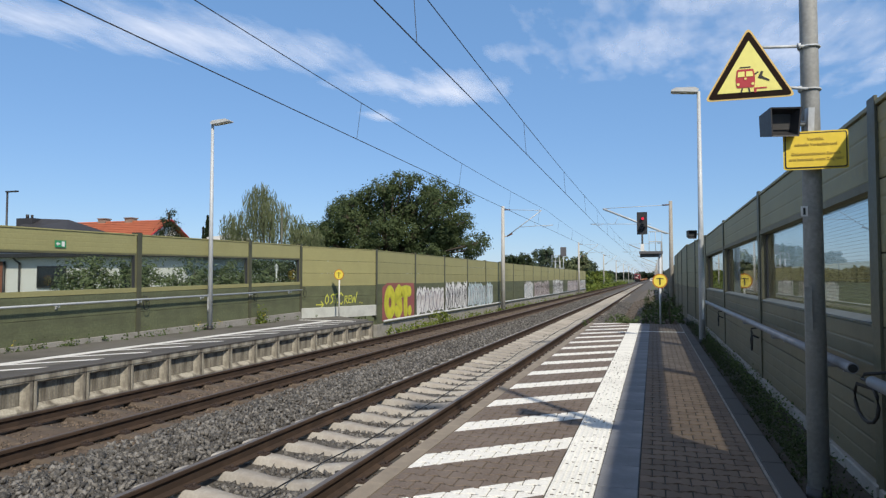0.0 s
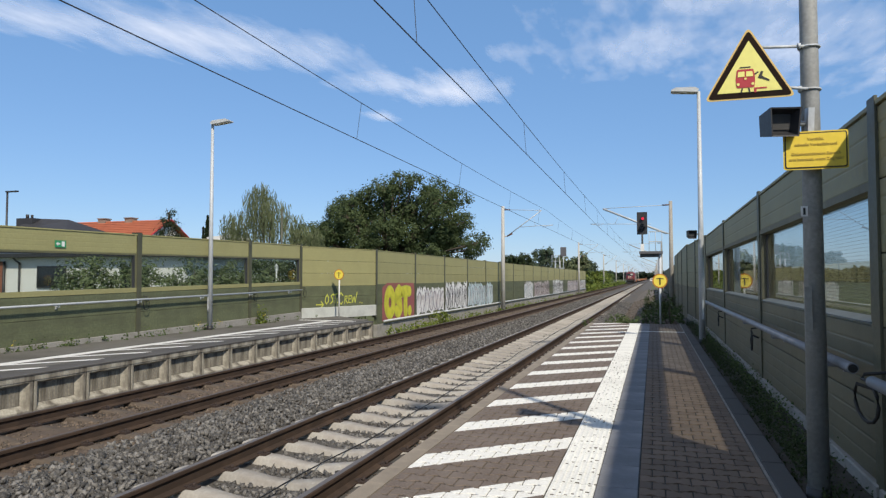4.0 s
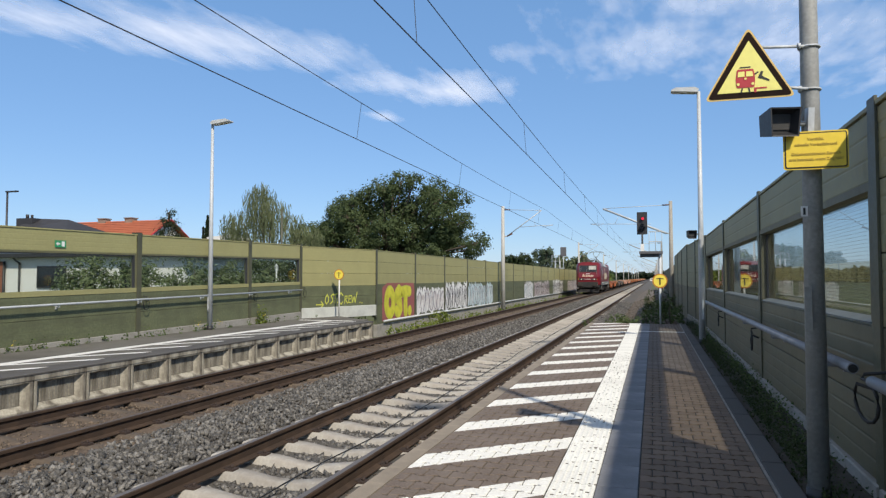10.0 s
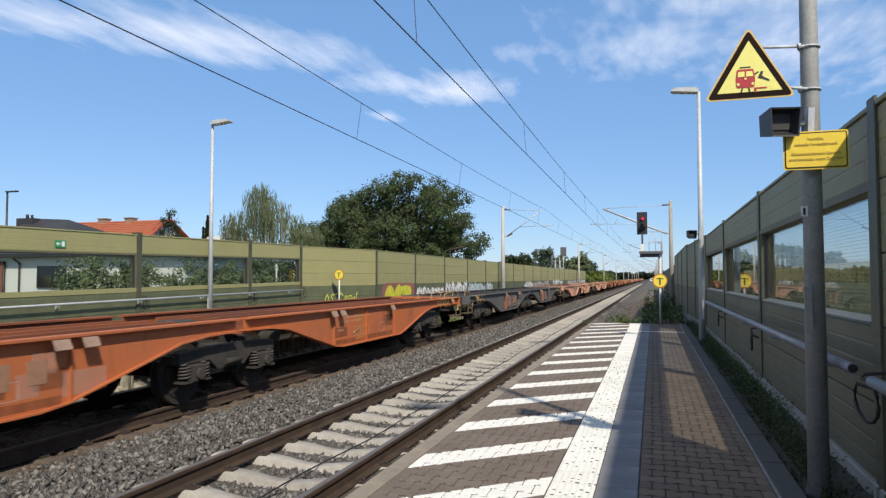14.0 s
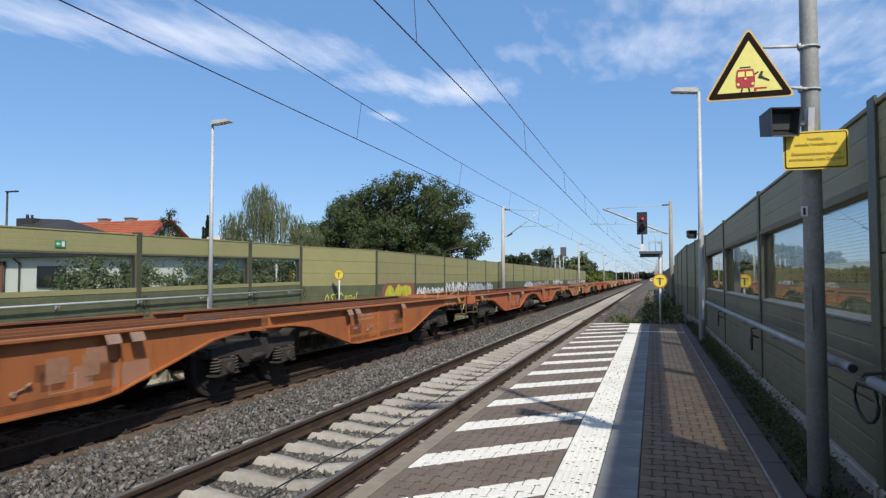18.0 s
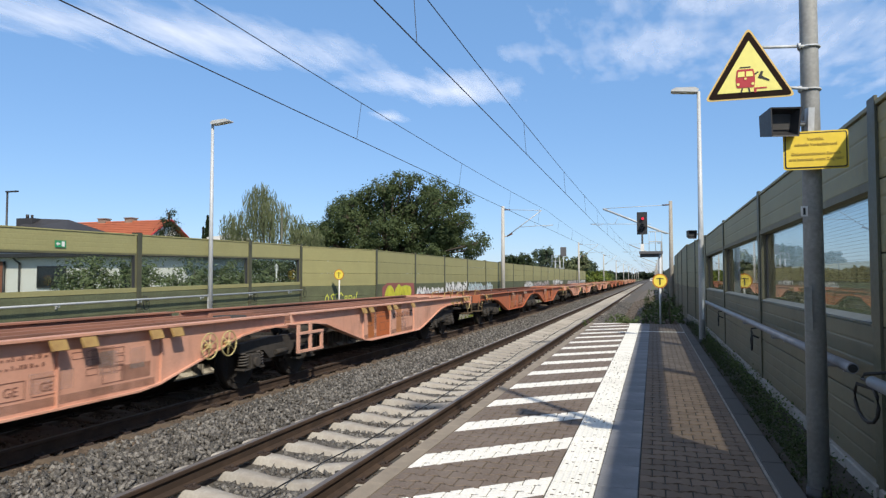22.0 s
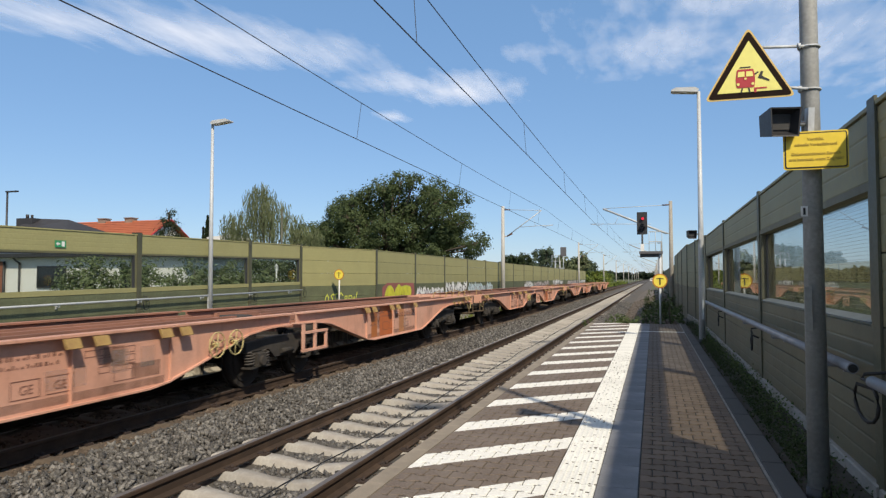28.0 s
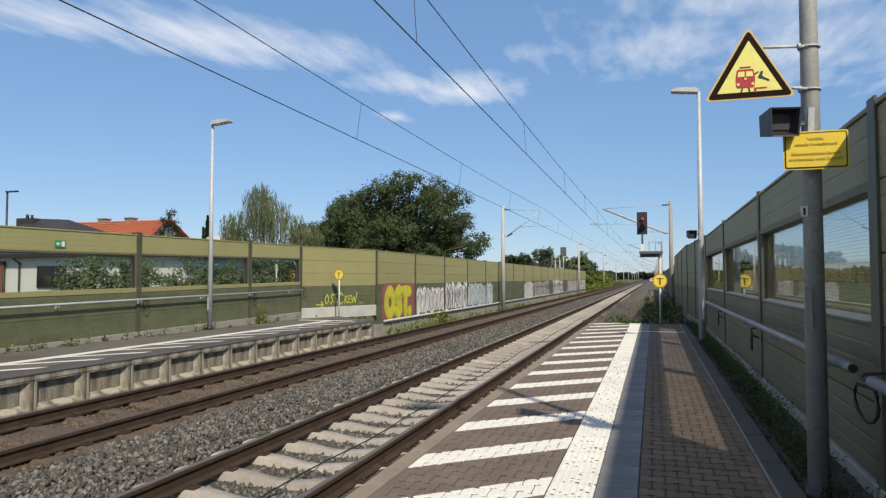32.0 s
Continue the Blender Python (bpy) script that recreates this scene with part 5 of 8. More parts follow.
scrawl(31.5, 36.0, 0.0, 1.35, M_GWHITE, M_GPINK, 1, "white spiky unreadable graffiti")
scrawl(36.3, 41.0, -0.05, 1.55, M_GWHITE, M_GBLACK, 2, "white and black unreadable graffiti")
scrawl(41.1, 48.0, -0.05, 1.5, M_GBLUE, M_GWHITE, 3, "pale blue unreadable graffiti")
scrawl(60.5, 65.5, -0.1, 1.5, M_GWHITE, M_GBLUE, 5, "white unreadable graffiti along the wall")
scrawl(66.0, 76.0, -0.1, 1.5, M_GPINK, M_GBLACK, 6, "pink and black unreadable graffiti")
scrawl(79.0, 88.0, -0.1, 1.6, M_GWHITE, M_GBLACK, 7, "white and black unreadable graffiti")
scrawl(93.0, 106.0, -0.1, 1.5, M_GPINK, M_GWHITE, 8, "pale pink unreadable graffiti")
scrawl(107.0, 118.0, -0.1, 1.5, M_GWHITE, M_GPINK, 9, "white unreadable graffiti along the wall")
# cable duct along the foot of the far wall
solid("cable_duct", Shape().tube((FAR_L + 0.12, 27.0, 0.02), (FAR_L + 0.12, 118.0, 0.02), 0.045, seg=8), M_GALV, "grey pipe along the foot of the noise wall", "pipe")


# ---- plants, houses and distance
def limb_tree(name, label, at, height, crown, n, leaf, material, seed, trunk=0.35, group=""):
    """Tapered trunk, limbs to each clump of the crown, many small leaf clumps. crown: (x, y, z, rx, ry, rz) of each clump."""
    r = random.Random(seed)
    t = thing(name, label, "tree", at, group)
    s = Shape()
    lean = Vector((r.uniform(-0.3, 0.3), r.uniform(-0.3, 0.3), height * 0.42))
    s.tube((0, 0, -0.1), tuple(lean), trunk, trunk * 0.6, 9)
    for c in crown:
        e = Vector(c[:3])
        mid = lean.lerp(e, 0.5) + Vector((r.uniform(-0.4, 0.4), r.uniform(-0.4, 0.4), 0.3))
        s.tube(tuple(lean), tuple(mid), trunk * 0.45, trunk * 0.25, 6).tube(tuple(mid), tuple(e), trunk * 0.25, 0.04, 6)
        for k in range(4):
            tip = e + Vector((r.uniform(-1, 1) * c[3], r.uniform(-1, 1) * c[4], r.uniform(-0.6, 1) * c[5])) * 0.75
            s.tube(tuple(mid.lerp(e, 0.7)), tuple(tip), 0.06, 0.015, 5)
    part("trunk", s, M_BARK, t, "grey-brown trunk and limbs")
    vol = np.array([c[3] * c[4] * c[5] for c in crown]) ** 0.67
    P, O = [], []
    for c, v in zip(crown, vol):
        k = int(n * v / vol.sum())
        # leaves sit in tufts, with gaps between them
        tufts = ball_points(max(6, k // 26), c[:3], c[3:6], 0.35)
        pick = tufts[RNG.integers(0, len(tufts), k)]
        q = pick + RNG.normal(0, 0.30, (k, 3)) * (0.35 + 0.28 * min(c[3:6]))
        P.append(q)
        tuft = q - pick
        tuft /= np.linalg.norm(tuft, axis=1)[:, None] + 1e-9
        away = (q - np.array(c[:3])) / np.array(c[3:6])
        O.append(away * 0.6 + tuft * 0.7 + np.array((0, 0, 0.35)))
    P = np.concatenate(P)
    leaves("crown", P, RNG.uniform(0.6, 1.3, len(P)) * leaf, material, t, out=np.concatenate(O), spread=0.38)
    return t


rnd = random.Random(11)
# big oak: a broad uneven crown of many separate clumps, gaps between them, lower towards one side
ro = random.Random(21)
OUTLINE = [(-7.0, 5.4), (-6.7, 7.2), (-5.9, 8.6), (-4.7, 9.7), (-3.3, 10.4), (-1.9, 10.9), (0.0, 11.4), (1.3, 11.8), (2.6, 11.7), (3.9, 11.3), (5.7, 10.3), (6.3, 8.3), (7.9, 6.5)]
oak = []
for i in range(13):
    x, z = OUTLINE[i]
    r_ = ro.uniform(0.75, 1.15)
    oak.append((x * 1.05 + 0.2, ro.uniform(-1.5, 1.5), z - 1.12, r_ * 1.15, r_ * 1.3, r_ * 0.85))
for i in range(40):
    x = ro.uniform(-6.6, 6.4)
    top = np.interp(x / 1.06, [p[0] for p in OUTLINE], [p[1] for p in OUTLINE])
    r_ = ro.uniform(0.9, 1.5)
    oak.append((x, ro.uniform(-3.2, 1.5), ro.uniform(2.6, max(3.0, top - 1.7)), r_ * 1.2, r_ * 1.2, r_ * 0.8))
for x, z in ((-1.5, 4.6), (1.2, 5.0), (0.0, 7.4), (-3.6, 5.2), (3.0, 5.4), (2.0, 8.2), (-2.4, 7.6), (-4.6, 7.2), (0.4, 9.0), (-3.4, 8.5), (-1.4, 9.2)):
    oak.append((x, 0.8, z, 1.9, 2.0, 1.5))
for x, z in ((7.6, 4.9), (6.9, 4.0), (5.9, 6.6), (4.8, 8.8)):
    oak.append((x, 0.0, z, 1.0, 1.2, 0.75))
limb_tree("oak_tree", "broad dark green oak tree behind the noise wall", (-22.1, 55.0, GROUND), 7.0, oak, 92000, 0.19, M_LEAF, 3, 0.5)


def willow(at, heads, n, seed):
    """Hanging strands of narrow leaves."""
    r = np.random.default_rng(seed)
    t = thing("willow_tree", "pale green weeping willow behind the noise wall", "tree", at)
    s = Shape()
    s.tube((0, 0, -0.1), (0.1, 0, 2.6), 0.28, 0.2, 9)
    P = []
    for x, y, z, w in heads:
        s.tube((0.1, 0, 2.6), (x * 0.6, y * 0.6, z * 0.75), 0.09, 0.045, 6).tube((x * 0.6, y * 0.6, z * 0.75), (x, y, z), 0.045, 0.012, 6)
        for k in range(n):
            a = r.uniform(0, 2 * math.pi)
            q = math.sqrt(r.uniform()) * w
            top = z - 0.25 * (q / w) ** 2 * w + r.normal(0, 0.15)
            length = r.uniform(0.8, 3.6)
            m = int(length * 11)
            f = np.linspace(0, 1, m)
            P.append(np.stack([x + math.cos(a) * (q + 0.25 * f) + r.normal(0, 0.05, m), y + math.sin(a) * (q + 0.25 * f) + r.normal(0, 0.05, m), top - f * length], 1))
    part("trunk", s, M_BARK, t)
    P = np.concatenate(P)
    c = np.array([(-0.04, 0, -0.5), (0.04, 0, -0.5), (0.04, 0, 0.5), (-0.04, 0, 0.5)]) * np.array([1.4, 1, 1])
    ang = r.uniform(0, 2 * math.pi, len(P))
    size = r.uniform(0.14, 0.3, len(P))
    v = np.zeros((len(P), 4, 3))
    v[:, :, 0] = c[None, :, 0] * np.cos(ang)[:, None]
    v[:, :, 1] = c[None, :, 0] * np.sin(ang)[:, None]
    v[:, :, 2] = c[None, :, 2]
    v[:, :, :2] += (r.normal(0, 0.25, (len(P), 1, 2)) * c[None, :, 2:3])
    v = v * size[:, None, None] * np.array([1.25, 1.25, 1.15]) + P[:, None, :]
    part("crown", cloud_mesh("crown", v, 4, [(0, 1, 2), (0, 2, 3)], M_WILLOW), None, t, "hanging narrow leaves")
    return t


willow((-24.9, 40.0, GROUND), [(-2.0, 0, 6.8, 1.3), (-0.6, 0.2, 8.3, 1.1), (0.6, 0, 7.6, 1.1), (1.9, -0.2, 6.5, 1.2), (2.9, 0.2, 5.9, 1.0), (-1.2, 0.8, 7.2, 1.2), (-2.7, 0.3, 6.0, 0.8), (-0.5, 0.2, 8.6, 0.7), (3.6, 0, 5.3, 0.7)], 48, 5)


def conifer(at, h, w, n, label):
    t = thing("conifer", label, "tree", at, "conifers")
    part("trunk", Shape().tube((0, 0, -0.1), (0, 0, h * 0.97), 0.10, 0.015, 7), M_BARK, t)
    f = RNG.uniform(0.08, 1, n) ** 0.8
    tier = np.round(f * 14) / 14
    a = RNG.uniform(0, 2 * math.pi, n)
    rad = w * (1.02 - tier) * np.sqrt(RNG.uniform(0.1, 1, n)) * (0.8 + 0.3 * np.sin(a * 5 + tier * 40))
    P = np.stack([rad * np.cos(a), rad * np.sin(a), h * (f - 0.12 * rad / max(w, 0.1))], 1)
    leaves("crown", P, RNG.uniform(0.10, 0.24, n), M_CONIFER, t)
    return t


limb_tree("conifer", "open bushy conifer beside a gable", (-34.3, 42.0, GROUND), 6.0, [(0.05, 0, 7.35, 0.34, 0.34, 0.38), (-0.30, 0, 6.65, 0.45, 0.45, 0.40), (0.35, 0, 6.35, 0.5, 0.5, 0.42), (-0.2, 0, 5.7, 0.75, 0.7, 0.55), (0.5, 0.2, 5.1, 0.8, 0.8, 0.6), (-0.5, 0, 4.5, 0.9, 0.9, 0.7)], 3200, 0.13, M_CONIFER, 8, 0.09, "conifers")
conifer((-30.95, 42.0, GROUND), 7.0, 1.25, 4600, "dense dark columnar conifer")
conifer((-30.2, 44.0, GROUND), 6.9, 1.9, 5200, "dense dark columnar conifer")
conifer((-31.7, 42.5, GROUND), 6.2, 0.5, 2200, "dense dark columnar conifer")


def bush(at, size, n, leaf, material, label, stems=True, category="bush", group=""):
    b = thing("bush", label, category, at, group)
    if stems:
        for i in range(4):
            s = Shape().tube((rnd.uniform(-0.2, 0.2) * size[0], rnd.uniform(-0.2, 0.2) * size[1], -0.05), (rnd.uniform(-0.7, 0.7) * size[0], rnd.uniform(-0.7, 0.7) * size[1], size[2] * rnd.uniform(1.0, 1.7)), 0.025, 0.008, 5)
            part("stem", s, M_BARK, b)
    tufts = ball_points(max(8, n // 30), (0, 0, size[2] * 0.95), size, 0.4)
    P = tufts[RNG.integers(0, len(tufts), n)] + RNG.normal(0, 0.13, (n, 3)) * min(size)
    P = P[P[:, 2] > 0.02]
    out = (P - np.array((0, 0, size[2] * 0.8))) / np.array(size) + np.array((0, 0, 0.3))
    leaves("foliage", P, RNG.uniform(0.6, 1.3, len(P)) * leaf, material, b, out=out, spread=0.55)
    return b


# garden shrubs behind the windows of the far wall
for x, y, sx, sz, n, m in ((-18.6, 18.4, 0.8, 1.45, 2200, M_SHRUB), (-17.7, 17.8, 1.0, 1.72, 3000, M_SHRUB), (-16.9, 18.7, 0.85, 1.72, 2700, M_SHRUB), (-15.9, 19.2, 0.8, 1.35, 1300, M_SHRUB), (-15.25, 20.2, 0.8, 1.62, 2600, M_SHRUB), (-14.5, 20.6, 0.75, 1.65, 2600, M_SHRUB), (-16.3, 21.0, 0.9, 1.7, 1500, M_SHRUB), (-17.6, 20.5, 0.9, 1.75, 1500, M_SHRUB), (-13.9, 21.6, 0.7, 1.65, 2300, M_SHRUB),
                           (-15.6, 23.0, 1.2, 1.55, 2600, M_SHRUB), (-15.2, 24.6, 1.2, 1.75, 2400, M_SHRUB), (-15.6, 26.2, 1.2, 1.9, 2600, M_CONIFER), (-15.2, 28.0, 1.4, 2.0, 2800, M_CONIFER), (-16.5, 29.5, 1.4, 2.0, 2400, M_CONIFER), (-14.6, 30.8, 1.2, 1.7, 2000, M_CONIFER)):
    bush((x, y, GROUND), (sx, sx * 0.9, sz), int(n * 1.7), 0.11, m, "leafy garden shrub behind the noise wall" if m is M_SHRUB else "dark evergreen hedge shrub", group="garden shrubs")
# shrubs at the end of the near platform
for x, y, s, z, n in ((-1.75, 24.6, 0.5, 0.34, 700), (-1.0, 24.2, 0.55, 0.40, 900), (-0.3, 24.0, 0.6, 0.45, 900), (0.5, 24.3, 0.5, 0.55, 800), (0.85, 23.6, 0.3, 0.5, 500), (-2.2, 25.2, 0.28, 0.45, 380), (-1.4, 25.8, 0.6, 0.4, 700)):
    bush((x, y, bank_height(x, y) - 0.03), (s, s, z), n, 0.075, M_BUSH, "low green shrub at the platform end", group="low shrubs")
bush((-10.45, 33.3, -0.52), (0.55, 0.7, 0.36), 900, 0.09, M_BRIGHT, "yellow-green weed bush beside the track", group="low shrubs")


def weeds(name, boxes, material, label, tall=0.16, size=0.06):
    P = []
    for x0, x1, y0, y1, z, n in boxes:
        c = np.stack([RNG.uniform(x0, x1, max(4, n // 14)), RNG.uniform(y0, y1, max(4, n // 14))], 1)
        q = c[RNG.integers(0, len(c), n)] + RNG.normal(0, 0.05, (n, 2))
        q[:, 0] = np.clip(q[:, 0], x0, x1)
        P.append(np.concatenate([q, (z + np.abs(RNG.normal(0, tall, n)))[:, None]], 1))
    P = np.concatenate(P)
    ob = leaves(name, P, RNG.uniform(0.5, 1.4, len(P)) * size, material)
    return tagged(ob, label, "weeds", kind="stuff")


weeds("weeds", [(1.06, 1.36, 4.2, 9.0, PLAT - 0.015, 7000), (1.05, 1.36, 9.0, 16.0, PLAT - 0.015, 8000), (1.04, 1.35, 16.0, 24.0, PLAT - 0.015, 5000)], M_MOSS, "dense dark green weeds along the near noise wall", 0.05, 0.024)
weeds("weeds", [(1.18, 1.36, 4.2, 24.0, PLAT + 0.03, 2200)], M_BUSH, "taller green weeds against the near noise wall", 0.085, 0.032)
weeds("weeds", [(1.0, 1.15, 4.2, 12.0, PLAT - 0.05, 900), (1.0, 1.15, 12.0, 24.0, PLAT - 0.05, 900)], M_MOSS, "small scattered weeds on dark soil", 0.03, 0.032)
weeds("weeds", [(-12.28, -12.05, 5.0, 23.5, PLAT - 0.02, 900)], M_BUSH, "sparse weeds at the foot of the far wall", 0.09, 0.06)
weeds("weeds", [(-12.2, -12.1, 19.1, 19.6, PLAT, 260)], M_BRIGHT, "yellow-green weed clump at a wall post", 0.22, 0.07)
weeds("flowers", [(-12.25, -12.1, 9.0, 18.5, PLAT + 0.12, 50), (-12.2, -12.1, 19.1, 19.5, PLAT + 0.2, 16)], M_YELLOWBLOOM, "small yellow weed flowers", 0.10, 0.035)
weeds("weeds", [(-11.0, -9.9, 26.5, 32.0, -0.55, 900), (-11.0, -10.2, 32.0, 60.0, -0.6, 1800), (-11.0, -10.2, 60.0, 120.0, -0.6, 1600)], M_BRIGHT, "dry yellow-green weeds along the far wall", 0.16, 0.10)
weeds("weeds", [(-12.0, -8.9, 120.0, 260.0, -0.5, 3000)], M_BRIGHT, "tall bright grass beside the line", 0.5, 0.45)
weeds("weeds", [(-0.2, 1.1, 26.0, 44.0, 0.2, 1500)], M_BUSH, "green weeds below the near wall", 0.14, 0.09)
weeds("weeds", [(-0.5, 1.1, 30.0, 48.0, 0.05, 1800), (-0.7, 1.8, 48.0, 90.0, -0.05, 2200)], M_MOSS, "dark weeds on the gravel bank", 0.20, 0.10)


# houses behind the far wall
def window_part(parent, x0, x1, y, z0, z1):
    w = part("window", Shape().box(x0, x1, y - 0.06, y - 0.02, z0, z1), M_WINDOW_DARK, parent, "dark window")
    part("frame", Shape().box(x0 - 0.06, x0, y - 0.08, y, z0 - 0.06, z1 + 0.06).box(x1, x1 + 0.06, y - 0.08, y, z0 - 0.06, z1 + 0.06).box(x0, x1, y - 0.08, y, z0 - 0.06, z0).box(x0, x1, y - 0.08, y, z1, z1 + 0.06), M_DARKPLAST, w)
    return w


bung = thing("bungalow", "white rendered bungalow with a dark hipped roof", "house", (-27.0, 26.0, GROUND))
part("wall", Shape().box(-9.0, 6.6, 0.0, 9.0, 0.0, 3.49), M_RENDER_WALL, bung, "white rendered wall")
window_part(bung, -1.85, -0.2, 0.0, 2.05, 3.0)
window_part(bung, 3.2, 4.6, 0.0, 2.05, 2.95)
window_part(bung, -6.2, -5.0, 0.0, 2.05, 2.95)
part("brick_corner", Shape().box(-5.2, -4.05, -0.12, 0.0, 0.0, 3.3), M_BRICK, bung, "red brick pier")
part("downpipe", Shape().tube((-3.0, -0.1, 0.0), (-3.0, -0.1, 3.2), 0.05, seg=8).tube((-3.0, -0.1, 3.2), (-3.25, -0.25, 3.45), 0.05, seg=8), M_DARKPLAST, bung, "dark downpipe")
part("downpipe", Shape().tube((-4.0, -0.1, 0.0), (-4.0, -0.1, 3.3), 0.06, seg=8), M_DARKPLAST, bung)
part("eaves", Shape().box(-9.6, 7.2, -0.45, 9.5, 3.49, 3.66), M_ROOF_DARK, bung, "dark eaves")
part("roof", Shape().add([(-9.7, -0.42, 3.66), (7.3, -0.42, 3.66), (7.3, 9.8, 3.66), (-9.7, 9.8, 3.66), (-6.0, 4.5, 4.3), (3.6, 4.5, 4.3)], [(0, 1, 5, 4), (1, 2, 5), (2, 3, 4, 5), (3, 0, 4), (3, 2, 1, 0)]), M_ROOF_DARK, bung, "low dark tiled roof")

dark = thing("house", "house with a dark hipped roof and chimney", "house", (-46.2, 40.0, GROUND))
part("wall", Shape().box(-5.5, 4.0, 0, 8, 0, 5.2), M_RENDER_WALL, dark)
part("roof", Shape().add([(-6.0, -0.5, 5.2), (4.6, -0.5, 5.2), (4.6, 8.5, 5.2), (-6.0, 8.5, 5.2), (-1.8, 3.5, 7.35), (0.9, 3.5, 7.2)], [(0, 1, 5, 4), (1, 2, 5), (2, 3, 4, 5), (3, 0, 4), (3, 2, 1, 0)]), M_ROOF_DARK, dark, "dark tiled hipped roof")
part("chimney", Shape().box(-3.6, -1.9, 2.6, 3.6, 6.0, 7.35).tube((-3.0, 3.1, 7.35), (-3.0, 3.1, 7.7), 0.12).tube((-2.5, 3.1, 7.35), (-2.5, 3.1, 7.65), 0.10), M_ROOF_DARK, dark, "dark clad chimney")

M_CHIMNEY = mat("grey_brown_brick", (0.26, 0.19, 0.15), 0.9, grain=20, big=2)
redh = thing("house", "white gabled house with an orange tiled roof", "house", (-46.3, 46.0, GROUND))
part("wall", Shape().box(-6, 5.0, 0, 8.5, 0, 4.9).prism([(0.1, 4.9), (8.4, 4.9), (4.2, 7.5)], 4.6, 5.0, "x"), M_RENDER_WALL, redh, "white rendered walls")
rf = Shape()
for side in (-1, 1):
    n = 16
    for k in range(n):
        a, b = k / n, (k + 1) / n
        ya, yb = (-0.6 + 4.8 * a, -0.6 + 4.8 * b) if side < 0 else (9.1 - 4.8 * a, 9.1 - 4.8 * b)
        za, zb = 4.75 + 2.9 * a, 4.75 + 2.9 * b
        rf.add([(-6.4, ya, za + 0.04), (5.5, ya, za + 0.04), (5.5, yb, zb), (-6.4, yb, zb)], [(0, 1, 2, 3) if side < 0 else (3, 2, 1, 0)])
for side in (-1, 1):
    a, b, c = (-0.6, 4.2, 0.0) if side < 0 else (9.1, 4.2, 0.0)
    rf.add([(-6.4, a, 4.70), (5.5, a, 4.70), (5.5, b, 7.60), (-6.4, b, 7.60)], [(3, 2, 1, 0) if side < 0 else (0, 1, 2, 3)])
part("roof", rf, M_ROOF_RED, redh, "orange tiled roof in courses")
part("bargeboard", Shape().tube((5.52, -0.6, 4.72), (5.52, 4.2, 7.65), 0.07, seg=4).tube((5.52, 9.0, 4.72), (5.52, 4.2, 7.65), 0.07, seg=4), M_SIGNRED, redh, "red bargeboard")
for x in (-1.9, 1.1):
    ch = part("chimney", Shape().box(x - 0.4, x + 0.4, 3.9, 4.6, 7.2, 7.85).box(x - 0.46, x + 0.46, 3.83, 4.67, 7.85, 7.93), M_CHIMNEY, redh, "grey-brown chimney")
window_part(redh, -4.0, -2.8, 0.0, 1.6, 2.9)
# street lamp, shed and poles behind the wall
sl = thing("street_lamp", "slim black street lamp behind the wall", "street lamp", (-46.3, 40.0, GROUND))
part("pole", Shape().tube((0, -1.2, 0), (0, -1.2, 8.9), 0.09, 0.07, 8), M_DARKPLAST, sl)
part("lamp_head", Shape().box(-0.1, 1.0, -1.3, -1.1, 8.9, 9.0), M_DARKPLAST, sl)
shed = thing("garden_shed", "small white shed roof behind the wall", "shed", (-29.2, 41.0, GROUND))
part("wall", Shape().box(-0.9, 0.9, 0, 2.0, 0, 5.15), M_RENDER_WALL, shed)
part("roof", Shape().prism([(-1.0, 5.15), (1.0, 5.15), (1.1, 5.55), (-1.0, 5.36)], -0.1, 2.1, "y"), M_WHITE, shed)
gp = thing("sports_pole", "dark green pole standing among trees", "pole", (-22.6, 40.0, GROUND))
part("pole", Shape().tube((0, -1.8, 0), (0, -1.8, 6.9), 0.065, seg=8), M_POST, gp)
wp = thing("garden_pole", "white pole behind the wall window", "pole", (-14.6, 24.3, GROUND))
part("pole", Shape().tube((0, 0, 0), (0, 0, 3.05), 0.035, seg=8).box(-0.07, 0.07, -0.02, 0.02, 2.75, 3.0), M_GREYPAINT, wp)

# trees farther along the line
def clump_tree(at, w, h, n, leaf, material, label):
    cr = []
    for k in range(6):
        cr.append((rnd.uniform(-0.6, 0.6) * w, rnd.uniform(-0.5, 0.5) * w, h * rnd.uniform(0.45, 0.85), w * 0.5, w * 0.5, h * 0.22))
    return limb_tree("tree", label, at, h, cr, n, leaf, material, rnd.randint(0, 9999), 0.22, "trees along the line")


for x, y, w, h, m in ((-27.0, 140, 3.6, 8.2, M_CONIFER), (-22.5, 142, 3.4, 8.6, M_FARTREE), (-25.0, 150, 3.4, 8.0, M_FARTREE), (-18.5, 150, 3.4, 7.4, M_FARTREE), (-31, 150, 4, 8.0, M_FARTREE), (-15.5, 158, 3.2, 7.2, M_FARTREE), (-14.0, 139, 2.6, 7.9, M_WILLOW), (-16.5, 134, 2.6, 6.6, M_WILLOW)):
    clump_tree((x, y, GROUND), w, h, 2600, 0.55, m, "leafy tree beyond the noise wall")
for x, y, w, h, m in ((-12.6, 128, 1.6, 3.6, M_BRIGHT), (-13.2, 138, 1.8, 4.2, M_BUSH), (-12.2, 150, 1.8, 4.0, M_BRIGHT), (-13.5, 165, 2.4, 4.6, M_BUSH), (-13.0, 185, 2.6, 4.4, M_BRIGHT), (-15, 210, 3, 4.6, M_BUSH), (-16, 250, 3.5, 5.0, M_BUSH)):
    bush((x, y, GROUND), (w, w, h * 0.5), 1500, 0.4, m, "bright green bush beside the line", group="line-side bushes")


